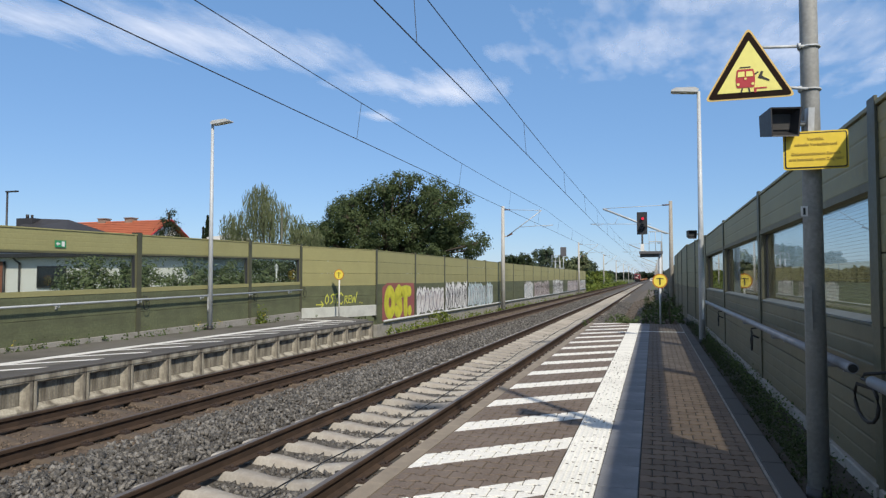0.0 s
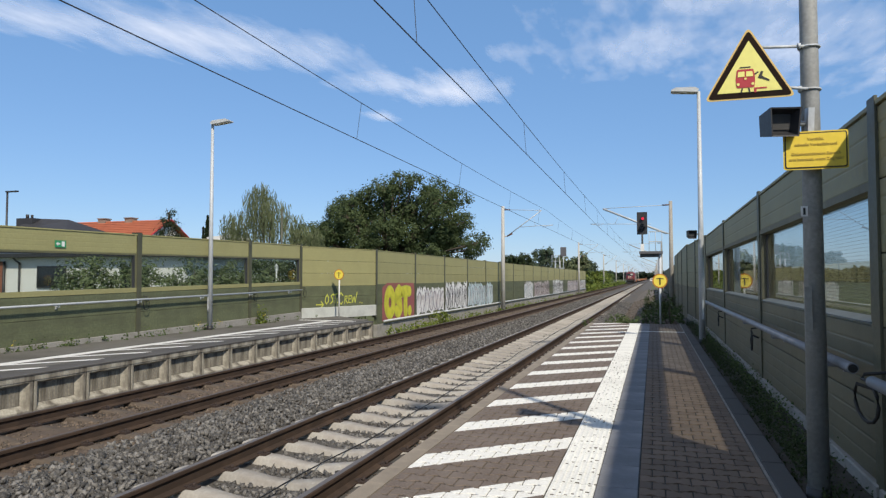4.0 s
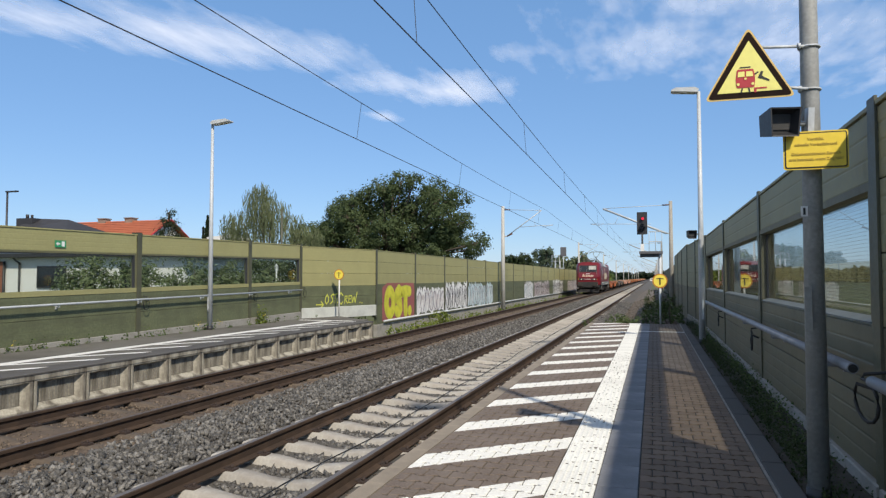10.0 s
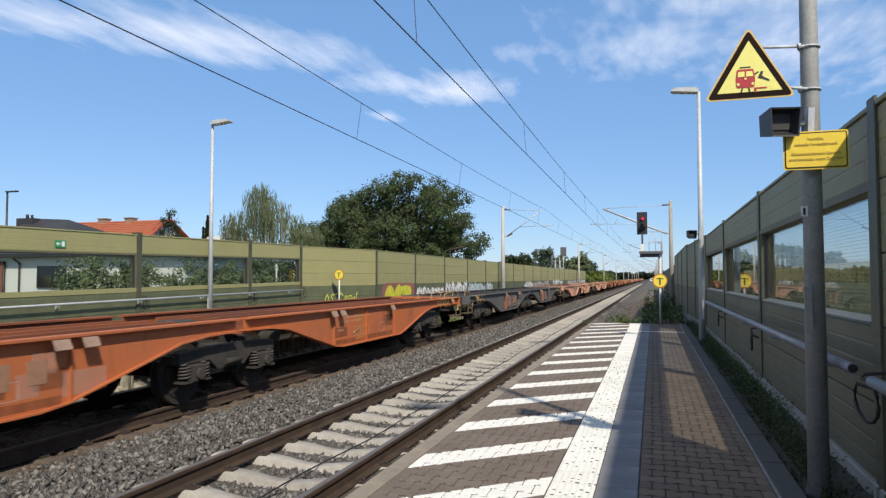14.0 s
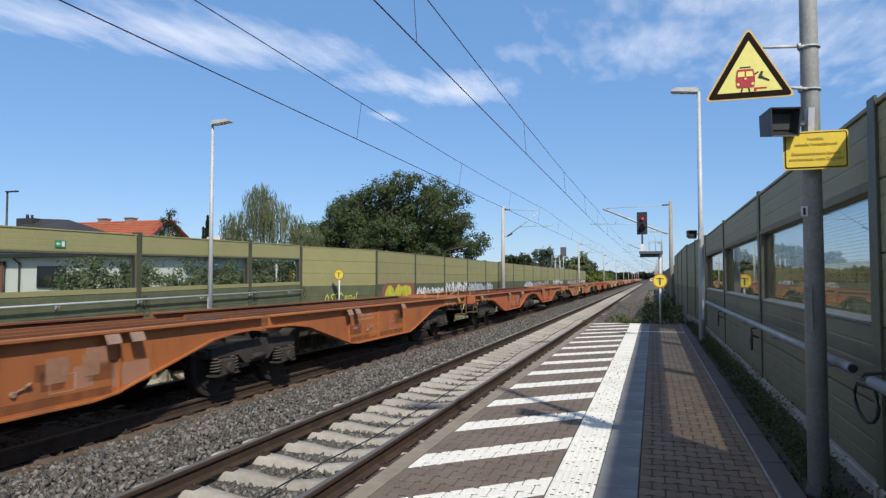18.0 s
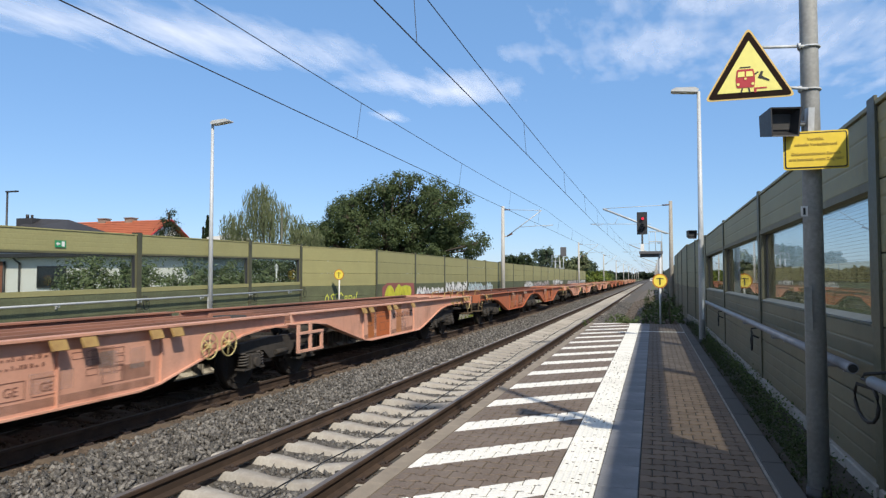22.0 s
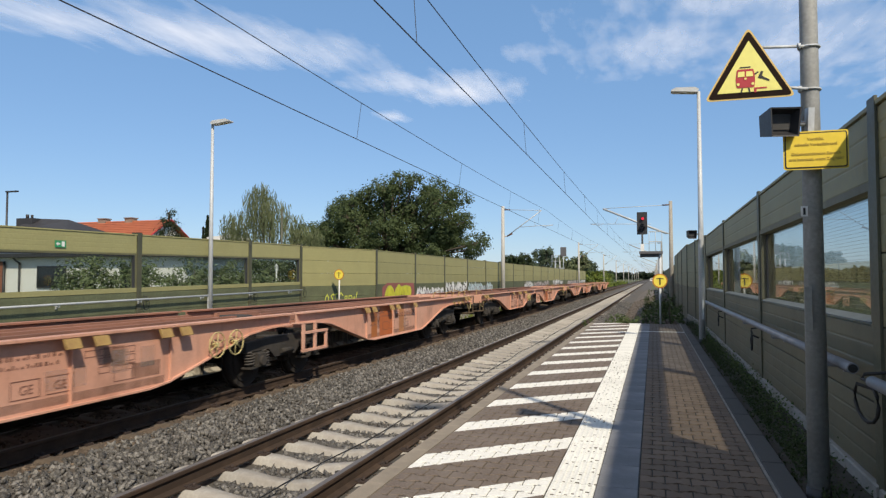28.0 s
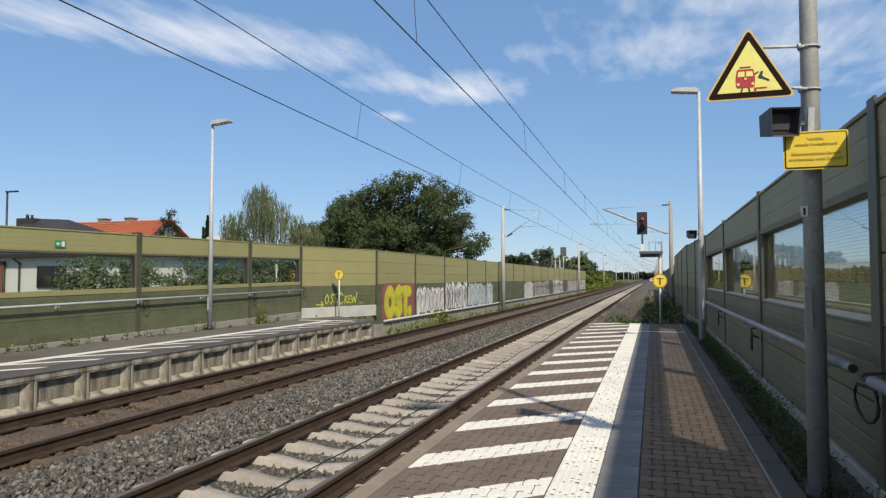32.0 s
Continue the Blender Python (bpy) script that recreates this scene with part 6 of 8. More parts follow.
def woods(name, label, y, x0, x1, h, n, leaf):
    x = RNG.uniform(x0, x1, n)
    top = h * (0.75 + 0.25 * np.sin(x * 0.043) * np.sin(x * 0.017 + 1.0) + 0.08 * np.sin(x * 0.31))
    P = np.stack([x, y + RNG.uniform(-14, 14, n), GROUND + top * RNG.uniform(0, 1, n) ** 0.6], 1)
    return tagged(leaves(name, P, RNG.uniform(0.6, 1.3, n) * leaf, M_FARWOOD), label, "woods", kind="stuff")


woods("far_woods", "dark distant wood on the horizon", 950.0, -420.0, 160.0, 13.0, 9000, 5.5)
woods("far_woods", "distant wood behind the near wall", 420.0, 20.0, 320.0, 11.0, 5000, 3.5)

# white parked van far along the line
van = thing("white_van", "small white van parked far beside the line", "van", (-1.2, 500.0, GROUND))
part("body", Shape().box(-1.0, 1.0, 0, 4.6, 0.35, 2.3, 0.2), M_WHITE, van)
part("windscreen", Shape().box(-0.85, 0.85, -0.02, 0.0, 1.35, 2.0), M_WINDOW_DARK, van)
for x in (-0.85, 0.85):
    for y in (0.9, 3.7):
        part("wheel", Shape().tube((x - 0.1, y, 0.33), (x + 0.1, y, 0.33), 0.33, seg=12), M_DARKPLAST, van)


# ---- clouds: thin sheet high above the horizon in front, with unseen cover added overhead and behind
def cloud_mat():
    m, nt, bs = nodes_of("cloud_sheet")
    nt.nodes.remove(bs)
    co = nt.nodes.new("ShaderNodeTexCoord").outputs["Object"]
    total = None
    # middle, half lengths and turn of each bank, in metres on the sheet
    for cx, cy, a, b, turn, k in ((-1270, 1660, 640, 300, 47, 1.0), (-1560, 1400, 400, 220, 40, 0.95), (-715, 2400, 260, 300, 0, 1.1), (-1120, 2690, 90, 160, 0, 0.95), (-900, 2250, 280, 200, 40, 0.85), (0, 2100, 420, 420, 0, 0.76), (430, 2250, 520, 560, 0, 0.82), (300, 1780, 620, 230, 0, 0.88), (900, 2300, 420, 700, 0, 0.78), (-350, 2050, 260, 160, 0, 0.55)):
        mp = nt.nodes.new("ShaderNodeMapping")
        mp.vector_type = "TEXTURE"
        mp.inputs["Location"].default_value = (cx, cy, 0)
        mp.inputs["Rotation"].default_value = (0, 0, radians(turn))
        mp.inputs["Scale"].default_value = (a, b, 1)
        nt.links.new(co, mp.inputs["Vector"])
        ln = nt.nodes.new("ShaderNodeVectorMath")
        ln.operation = "LENGTH"
        nt.links.new(mp.outputs[0], ln.inputs[0])
        v = ramp(nt, ln.outputs["Value"], 0.1, 1.35, k, 0.0)
        total = v if total is None else math_node(nt, "MAXIMUM", total, v)
    # unseen broken cloud added over the rest of the sky as white fill, open towards the sun
    def distance(cx, cy, a, b):
        mp = nt.nodes.new("ShaderNodeMapping")
        mp.vector_type = "TEXTURE"
        mp.inputs["Location"].default_value = (cx, cy, 0)
        mp.inputs["Scale"].default_value = (a, b, 1)
        nt.links.new(co, mp.inputs["Vector"])
        ln = nt.nodes.new("ShaderNodeVectorMath")
        ln.operation = "LENGTH"
        nt.links.new(mp.outputs[0], ln.inputs[0])
        return ln.outputs["Value"]

    rest = ramp(nt, distance(0, -1500, 3500, 2550), 0.9, 1.05, 0.70, 0.0)
    rest = math_node(nt, "MULTIPLY", rest, ramp(nt, distance(470, -150, 330, 800), 0.9, 1.3, 0.0, 1.0))
    total = math_node(nt, "MAXIMUM", total, rest)
    n1 = noise_tex(nt, 0.0045, 4.0, 0.50, coord=co, stretch=(1.0, 0.36, 1.0))
    n2 = noise_tex(nt, 0.013, 5.0, 0.55, coord=co, stretch=(1.0, 0.36, 1.0))
    tex = math_node(nt, "ADD", math_node(nt, "MULTIPLY", n1, 0.55), math_node(nt, "MULTIPLY", n2, 0.85))
    dens = math_node(nt, "ADD", math_node(nt, "MULTIPLY", total, 0.85), math_node(nt, "SUBTRACT", tex, 1.0))
    al = ramp(nt, dens, 0.0, 0.85, 0.0, 0.75)
    tr = nt.nodes.new("ShaderNodeBsdfTransparent")
    tl = nt.nodes.new("ShaderNodeBsdfTranslucent")
    tl.inputs["Color"].default_value = (0.95, 0.95, 0.97, 1.0)
    mx = nt.nodes.new("ShaderNodeMixShader")
    nt.links.new(al, mx.inputs[0])
    nt.links.new(tr.outputs[0], mx.inputs[1])
    nt.links.new(tl.outputs[0], mx.inputs[2])
    nt.links.new(mx.outputs[0], nt.nodes["Material Output"].inputs[0])
    return m


clouds = solid("cloud_sheet", Shape().add([(-4500, -4500, 0), (4500, -4500, 0), (4500, 3600, 0), (-4500, 3600, 0)], [(0, 1, 2, 3)]), cloud_mat(), "thin white summer clouds", "clouds", kind="structure")
clouds.location = (0, 0, 700)


# ---- the freight train: one electric locomotive and eighteen empty container wagons
def paint(name, col, faded, rust=0.35, rough=0.55):
    """Old wagon paint: faded areas, rust streaks running down, soot."""
    m, nt, bs = nodes_of(name)
    fine = noise_tex(nt, 30, 5.0)
    fade = noise_tex(nt, 0.55, 3.0, 0.5)
    drip = noise_tex(nt, 5.0, 4.0, 0.6, stretch=(1.0, 1.0, 0.18))
    soot = noise_tex(nt, 1.3, 5.0, 0.65)
    c = mix_color(nt, ramp(nt, fade, 0.40, 0.62), col, faded)
    c = mix_color(nt, ramp(nt, drip, 0.56, 0.80, 0.0, rust), c, (0.13, 0.05, 0.025))
    c = mix_color(nt, ramp(nt, soot, 0.55, 0.85, 0.0, 0.5), c, (0.10, 0.06, 0.045))
    c = mix_color(nt, ramp(nt, fine, 0.35, 0.75, 0.0, 0.22), c, tuple(x * 0.5 for x in col))
    nt.links.new(c, bs.inputs["Base Color"])
    bs.inputs["Roughness"].default_value = rough + 0.15
    bump_of(nt, bs, fine, 0.15, 0.004)
    return m


PAINTS = {
    "orange": paint("wagon_orange", (0.50, 0.132, 0.036), (0.43, 0.13, 0.05)),
    "brick": paint("wagon_brick_red", (0.47, 0.13, 0.05), (0.41, 0.132, 0.064)),
    "pink": paint("wagon_faded_pink", (0.66, 0.37, 0.275), (0.61, 0.31, 0.215), 0.3),
    "tan": paint("wagon_tan_orange", (0.49, 0.215, 0.088), (0.43, 0.185, 0.088), 0.35),
    "brown": paint("wagon_brown_orange", (0.46, 0.15, 0.035), (0.36, 0.12, 0.04), 0.45),
    "grey": paint("wagon_dark_grey", (0.075, 0.078, 0.082), (0.10, 0.10, 0.10), 0.3),
}
# deck paints: the wagon colours darkened and browned, with heavier rust streaks
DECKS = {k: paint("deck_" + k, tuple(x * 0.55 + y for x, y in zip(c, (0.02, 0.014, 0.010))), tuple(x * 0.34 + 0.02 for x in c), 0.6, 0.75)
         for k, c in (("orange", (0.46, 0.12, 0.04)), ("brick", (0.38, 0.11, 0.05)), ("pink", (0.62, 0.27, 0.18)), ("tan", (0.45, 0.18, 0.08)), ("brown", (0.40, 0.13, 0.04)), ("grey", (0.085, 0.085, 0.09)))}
M_BOGIE = mat("bogie_iron", (0.032, 0.029, 0.026), 0.95, stain=(0.055, 0.047, 0.040), grain=25, big=5, bump=0.3)
M_WHEEL = mat("wheel_steel", (0.022, 0.019, 0.017), 0.9, 0.1, stain=(0.034, 0.028, 0.023), grain=30, big=4)
M_TABYEL = mat("dirty_yellow_paint", (0.37, 0.24, 0.085), 0.75, stain=(0.22, 0.12, 0.05), grain=30, big=6)
M_STEPIRON = mat("brown_step_iron", (0.11, 0.075, 0.04), 0.8, stain=(0.06, 0.045, 0.03), grain=30, big=6)
M_TABLIGHT = mat("pale_hazard_paint", (0.55, 0.47, 0.22), 0.75, stain=(0.30, 0.22, 0.10), grain=30, big=6)
M_TABGREY = mat("grey_lashing_tab", (0.33, 0.22, 0.165), 0.7, stain=(0.2, 0.14, 0.11), grain=30, big=6)
M_MARK = plain("pale_stencil", (0.46, 0.27, 0.19), 0.8)
M_MARKDARK = plain("dark_stencil", (0.19, 0.085, 0.06), 0.8)
M_PLATE = mat("grey_data_plate", (0.33, 0.18, 0.11), 0.7, grain=30, big=8)
M_REPAINT = PAINTS["orange"]

WAGON = 26.39
M_GRIME = film_mat("brown_grime", (0.07, 0.04, 0.03), 0.22, 6.0)
M_CHALK = film_mat("chalky_fade", (0.60, 0.42, 0.34), 0.24, 5.0)
HALF = [(0.12, 1.03), (0.85, 1.015), (1.45, 0.955), (2.1, 0.785), (3.35, 0.47), (3.72, 0.43), (7.08, 0.43), (7.45, 0.50), (8.65, 0.80), (9.15, 0.92), (9.75, 0.99), (10.4, 1.015), (12.5, 1.02)]
SILL = 1.195


def half_beam(side, x):
    """Fish-bellied side sill of one half wagon: web, flanges."""
    s = Shape()
    pts = [(y * side, z) for y, z in HALF] + [(12.5 * side, SILL), (0.12 * side, SILL)]
    if side < 0:
        pts = pts[::-1]
    d = 1 if x > 0 else -1
    s.prism(pts, x - 0.012, x + 0.012, "x")
    s.box(x - 0.07 if d > 0 else x - 0.11, x + 0.11 if d > 0 else x + 0.07, min(0.12 * side, 12.5 * side), max(0.12 * side, 12.5 * side), SILL, SILL + 0.028)
    for (y0, z0), (y1, z1) in zip(HALF[:-1], HALF[1:]):
        a = [(y0 * side, z0), (y1 * side, z1), (y1 * side, z1 - 0.022), (y0 * side, z0 - 0.022)]
        s.prism(a if side < 0 else a[::-1], x - 0.10, x + 0.06 if d > 0 else x + 0.10, "x")
    for y in (3.3, 4.95, 6.7):
        s.box(x + d * 0.012 if d > 0 else x - 0.045, x + 0.045 if d > 0 else x - 0.012, side * y - 0.012, side * y + 0.012, np.interp(y, [p[0] for p in HALF], [p[1] for p in HALF]), SILL)
    return s


def deck_shape(side):
    """Long bars near the top, deep gaps between them, cross bars and diagonals lower down."""
    s = Shape()
    lo, hi = sorted((0.4 * side, 12.4 * side))
    for x in (-0.72, -0.26, 0.26, 0.72):
        s.box(x - 0.035, x + 0.035, lo, hi, 1.05, 1.175)
    for y in (0.5, 1.7, 3.3, 4.95, 6.7, 8.3, 9.7, 11.2, 12.42):
        s.box(-1.15, 1.15, side * y - 0.035, side * y + 0.035, 0.92, 1.13 if y in (3.3, 6.7, 9.7) else 1.06)
    for y0, y1 in ((1.7, 3.3), (3.3, 4.95), (4.95, 6.7), (6.7, 8.3)):
        for a, b in ((-1.1, -0.45), (1.1, 0.45)):
            s.add([(a, side * y0 - 0.04, 1.03), (a, side * y0 + 0.04, 1.03), (b, side * y1 + 0.04, 1.03), (b, side * y1 - 0.04, 1.03),
                   (a, side * y0 - 0.04, 0.96), (a, side * y0 + 0.04, 0.96), (b, side * y1 + 0.04, 0.96), (b, side * y1 - 0.04, 0.96)],
                  [(0, 1, 2, 3), (7, 6, 5, 4), (0, 3, 7, 4), (1, 5, 6, 2), (0, 4, 5, 1), (3, 2, 6, 7)])
    return s


def wheelset_shape(r=0.46):
    s = Shape().tube((-1.0, 0, r), (1.0, 0, r), 0.08, seg=8)
    return s


def wheel_shape(r=0.46):
    s = Shape()
    s.tube((-0.065, 0, 0), (0.065, 0, 0), r, r, 22).tube((-0.09, 0, 0), (-0.066, 0, 0), r + 0.03, r + 0.03, 22)
    s.tube((0.066, 0, 0), (0.085, 0, 0), r * 0.83, r * 0.80, 18).tube((0.09, 0, 0), (0.15, 0, 0), 0.12, 0.10, 10)
    return s


def bogie_frame_shape():
    s = Shape()
    for d in (-1, 1):
        x = d * 1.0
        s.prism([(-1.25, 0.62), (-0.55, 0.62), (-0.35, 0.46), (0.35, 0.46), (0.55, 0.62), (1.25, 0.62), (1.25, 0.78), (0.4, 0.82), (-0.4, 0.82), (-1.25, 0.78)], x - 0.06, x + 0.06, "x")
        s.tube((x * 1.08, -0.2, 0.55), (x * 1.08, 0.2, 0.55), 0.05, seg=6)
    s.box(-1.0, 1.0, -0.22, 0.22, 0.58, 0.80)
    for y in (-1.25, 1.25):
        s.box(-1.0, 1.0, y - 0.05, y + 0.05, 0.62, 0.74)
    for y in (-0.42, 0.42):
        s.box(-0.9, 0.9, y - 0.04, y + 0.04, 0.36, 0.46)
        for x in (-0.75, 0.75):
            s.box(x - 0.07, x + 0.07, y - 0.06, y + 0.06, 0.3, 0.62)
    return s


def axle_box_shape():
    """Axle box with the seats of its springs."""
    s = Shape().box(-0.10, 0.12, -0.13, 0.13, 0.36, 0.60, 0.02)
    s.tube((0.10, 0, 0.46), (0.17, 0, 0.46), 0.09, 0.08, 12)
    for y in (-0.22, 0.22):
        s.box(-0.08, 0.10, y - 0.09, y + 0.09, 0.34, 0.37)
    return s


def coil_shape():
    pts = [(0.02 + 0.078 * math.cos(a), 0.078 * math.sin(a), 0.385 + 0.235 * a / 31.5) for a in np.arange(0, 31.5, 0.63)]
    return Shape().path(pts, 0.015, 5)


ME_WHEEL = wheel_shape().mesh("wheel", M_WHEEL)
ME_WHEEL_BIG = wheel_shape(0.61).mesh("wheel", M_WHEEL)
ME_AXLE = wheelset_shape().mesh("axle", M_BOGIE)
ME_BFRAME = bogie_frame_shape().mesh("bogie_frame", M_BOGIE)
ME_BOX = axle_box_shape().mesh("axle_box", M_BOGIE)
M_COIL = mat("dusty_spring_steel", (0.085, 0.077, 0.07), 0.75, 0.2, grain=30, big=5)
ME_COIL = coil_shape().mesh("coil_spring", M_COIL)


def bogie(parent, y):
    b = clone("bogie", ME_BFRAME, parent, (0, y, 0))
    for dy in (-0.9, 0.9):
        clone("axle", ME_AXLE, b, (0, dy, 0))
        for d in (-1, 1):
            clone("wheel", ME_WHEEL, b, (d * 0.755, dy, 0.46), 0 if d > 0 else math.pi)
            clone("axle_box", ME_BOX, b, (d * 1.02, dy, 0), 0 if d > 0 else math.pi)
            for e in (-0.22, 0.22):
                if d > 0:
                    clone("coil_spring", ME_COIL, b, (d * 1.02, dy + e, 0))
    return b


def buffer_shape(d):
    s = Shape().box(-0.14, 0.14, -0.02, 0.02, -0.14, 0.14).tube((0, 0, 0), (0, d * 0.40, 0), 0.10, 0.09, 12).tube((0, d * 0.40, 0), (0, d * 0.60, 0), 0.07, 0.07, 10)
    pl = [(0.22 * math.cos(a) * 1.0, 0.17 * math.sin(a)) for a in np.linspace(0, 2 * math.pi, 17)[:-1]]
    return s.prism(pl, min(d * 0.60, d * 0.63), max(d * 0.60, d * 0.63), "y")


ME_BUF_F, ME_BUF_R = buffer_shape(-1).mesh("buffer", M_BOGIE), buffer_shape(1).mesh("buffer", M_BOGIE)


def tab_shape(d):
    """Folded lashing flap on the sill."""
    return Shape().prism([(d * 1.30, SILL - 0.01), (d * 1.325, SILL - 0.01), (d * 1.375, SILL - 0.12), (d * 1.35, SILL - 0.13)][::d], -0.105, 0.105, "y")


def ladder_shape(d, y):
    x = d * 1.30
    s = Shape()
    for dy in (-0.45, 0.0, 0.45):
        s.box(x - 0.02, x + 0.02, y + dy - 0.035, y + dy + 0.035, 0.50, 1.00 if dy <= 0 else 0.86)
    for z in (0.51, 0.84):
        s.box(x - 0.03, x + 0.03, y - 0.48, y + 0.48, z - 0.022, z + 0.022)
    return s


def marks_shape(rows):
    s = Shape()
    for y, z, w, h in rows:
        s.box(1.2135, 1.2155, y, y + w, z, z + h)
    return s


def markings(kind):
    """Stencilled lines that cannot be read: plain bars of their size."""
    r = random.Random(kind)
    rows = []
    for sgn in (-1, 1):
        y = sgn * 5.9 if sgn > 0 else -6.4
        y = 3.5 if sgn > 0 else -6.5
        for z, n, h in ((1.00, 22, 0.050), (0.91, 19, 0.045), (0.74, 6, 0.045)):
            yy = y + r.uniform(0, 0.3)
            for k in range(n):
                w = r.uniform(0.012, 0.045)
                rows.append((yy, z, w, h if r.random() < 0.6 else h * 0.5))
                yy += w + r.uniform(0.015, 0.05)
        for k in range(3):
            yy = y + (0.80 if k == 0 else 1.24 if k == 1 else 2.2)
            a, b, t = 0.36, 0.19, 0.010
            rows += [(yy, 0.59, a, t), (yy, 0.59 + b, a, t), (yy, 0.59, t, b), (yy + a - t, 0.59, t, b)]
    if kind != "plain":
        for i in range(4):
            for j in range(3):
                a, b, t = -4.75 + i * 0.21, 0.72 + j * 0.105, 0.008
                if r.random() < 0.8:
                    rows += [(a, b, 0.17, t), (a, b + 0.075, 0.17, t), (a, b, t, 0.08), (a + 0.162, b, t, 0.08)]
    return rows


def build_wagon(style):
    """styles 'ladder' have a step frame, brake wheels and yellow flaps, 'plain' has grey flaps and levers."""
    w = thing("container_wagon", "empty articulated container wagon, faded paint", "freight wagon", group="container wagons of the train")
    for side in (-1, 1):
        for x in (-1.2, 1.2):
            part("side_sill", half_beam(side, x), PAINTS["orange"], w)
        part("deck_frame", deck_shape(side), PAINTS["orange"], w, "open deck of cross bars, rusty")
        part("headstock", Shape().box(-1.3, 1.3, min(side * 12.47, side * 12.58), max(side * 12.47, side * 12.58), 0.92, 1.22, 0.01), PAINTS["orange"], w)
        for x in (-0.875, 0.875):
            clone("buffer", ME_BUF_F if side < 0 else ME_BUF_R, w, (x, side * 12.58, 1.05))
        part("coupling", Shape().tube((0, side * 12.58, 1.0), (0, side * 13.15, 0.98), 0.035, seg=6).tube((0.12, side * 12.58, 0.9), (0.05, side * 13.1, 0.6), 0.02, seg=5), M_BOGIE, w)
        for x in (-1, 1):
            for y in (3.12, 3.52, 4.62, 5.04, 6.35, 11.6, 12.0):
                if style == "plain" and y in (4.62, 5.04, 12.0):
                    continue
                o = part("lashing_flap", tab_shape(x), M_TABYEL if style != "plain" or y > 11 else M_TABGREY, w, "folded yellow container flap" if style != "plain" else "folded grey container flap")
                o.location = (0, side * y, 0)
        for x in (0.15, 0.60, 1.05):
            a, b = side * 11.55, side * 12.35
            rail = Shape().path([(x, a, SILL - 0.02), (x, a + side * 0.06, SILL + 0.14), (x, b - side * 0.06, SILL + 0.20), (x, b, SILL - 0.02)], 0.016, 6)
            part("end_handrail", rail, M_TABYEL, w, "low yellow shunter's loop")
        step = Shape()
        for x in (1.26, -1.26):
            y = side * 12.2
            step.path([(x, y + side * 0.25, 0.98), (x, y + side * 0.22, 0.80), (x, y - side * 0.05, 0.76), (x, y - side * 0.22, 0.94)], 0.014, 6)
        part("end_grip", step, M_TABLIGHT, w, "yellow bent shunter's grip")
    for side in (-1, 1):
        lo, hi = sorted((side * 0.35, side * 12.4))
        part("centre_sill", Shape().box(-0.56, -0.50, lo, hi, 0.70, 1.08).box(0.50, 0.56, lo, hi, 0.70, 1.08).box(-0.62, 0.62, lo, hi, 0.67, 0.70), M_BOGIE, w, "sooty centre sill under the deck")
        for y in (1.55, 8.1, 11.35):
            part("brake_cylinder", Shape().tube((-0.95, side * y, 0.80), (0.95, side * y, 0.80), 0.10, seg=10), M_BOGIE, w)
        st = Shape().box(1.02, 1.30, *sorted((side * 12.1, side * 12.75)), 0.60, 0.63)
        for y in (12.16, 12.68):
            st.box(1.26, 1.29, side * y - 0.025, side * y + 0.025, 0.63, 0.98)
        part("end_step", st, M_STEPIRON, w, "brown shunter's step")
        dash = Shape()
        for k in range(11):
            dash.box(1.305, 1.313, *sorted((side * (10.35 + k * 0.19), side * (10.44 + k * 0.19))), SILL + 0.001, SILL + 0.027)
        tagged(part("edge_marking", dash, M_TABLIGHT, w, "pale hazard dashes on the flange"), kind="stuff")
    part("articulation", Shape().box(-0.5, 0.5, -0.4, 0.4, 0.80, 1.10, 0.03).tube((0, 0, 0.7), (0, 0, 1.16), 0.3, seg=14), M_BOGIE, w, "central joint over the middle bogie")
    for y in (-9.75, 0.0, 9.75):
        bogie(w, y)
    part("brake_gear", Shape().tube((0.55, -8.4, 0.72), (0.55, -1.2, 0.72), 0.05, seg=8).tube((-0.5, 1.2, 0.72), (-0.5, 8.4, 0.72), 0.04, seg=8)
         .tube((0.2, -6, 0.75), (0.2, -5.1, 0.75), 0.16, seg=12).tube((-0.2, 5, 0.75), (-0.2, 5.9, 0.75), 0.16, seg=12).box(-0.3, 0.3, 2.6, 3.2, 0.6, 0.95), M_BOGIE, w, "brake rods and air tanks under the deck")
    mk = marks_shape(markings(style[:6]))
    part("stencil_print", mk, M_MARKDARK if style != "plain" else M_MARK, w, "small stencilled data lines")
    part("data_plate", Shape().box(1.2135, 1.217, -4.35, -4.05, 0.70, 0.98), M_PLATE if style == "plain" else M_CHALK, w, "grey data plate" if style == "plain" else "faded data panel")
    part("data_plate", Shape().box(1.2135, 1.217, -3.85, -3.6, 0.72, 0.98), M_PLATE if style == "plain" else M_CHALK, w, "grey data plate" if style == "plain" else "faded data panel")
    for e in (-1, 1):
        for k in range(5):
            y = e * (10.32 + k * 0.26) if e > 0 else -11.50 + k * 0.26
            if k % 2 == 0:
                part("lashing_hook", Shape().path([(1.24, y, 1.06), (1.30, y + 0.02, 0.99), (1.30, y + 0.10, 0.93), (1.26, y + 0.16, 0.98), (1.23, y + 0.16, 1.06)], 0.014, 5), M_TABYEL, w, "worn yellow hook")
            part("hazard_stripe", Shape().prism([(y, 1.03), (y + 0.11, 1.03), (y + 0.23, 1.19), (y + 0.12, 1.19)], 1.2132, 1.2150, "x"), M_TABLIGHT, w, "worn yellow stripe")
    rp = random.Random(style[:6] + "film")
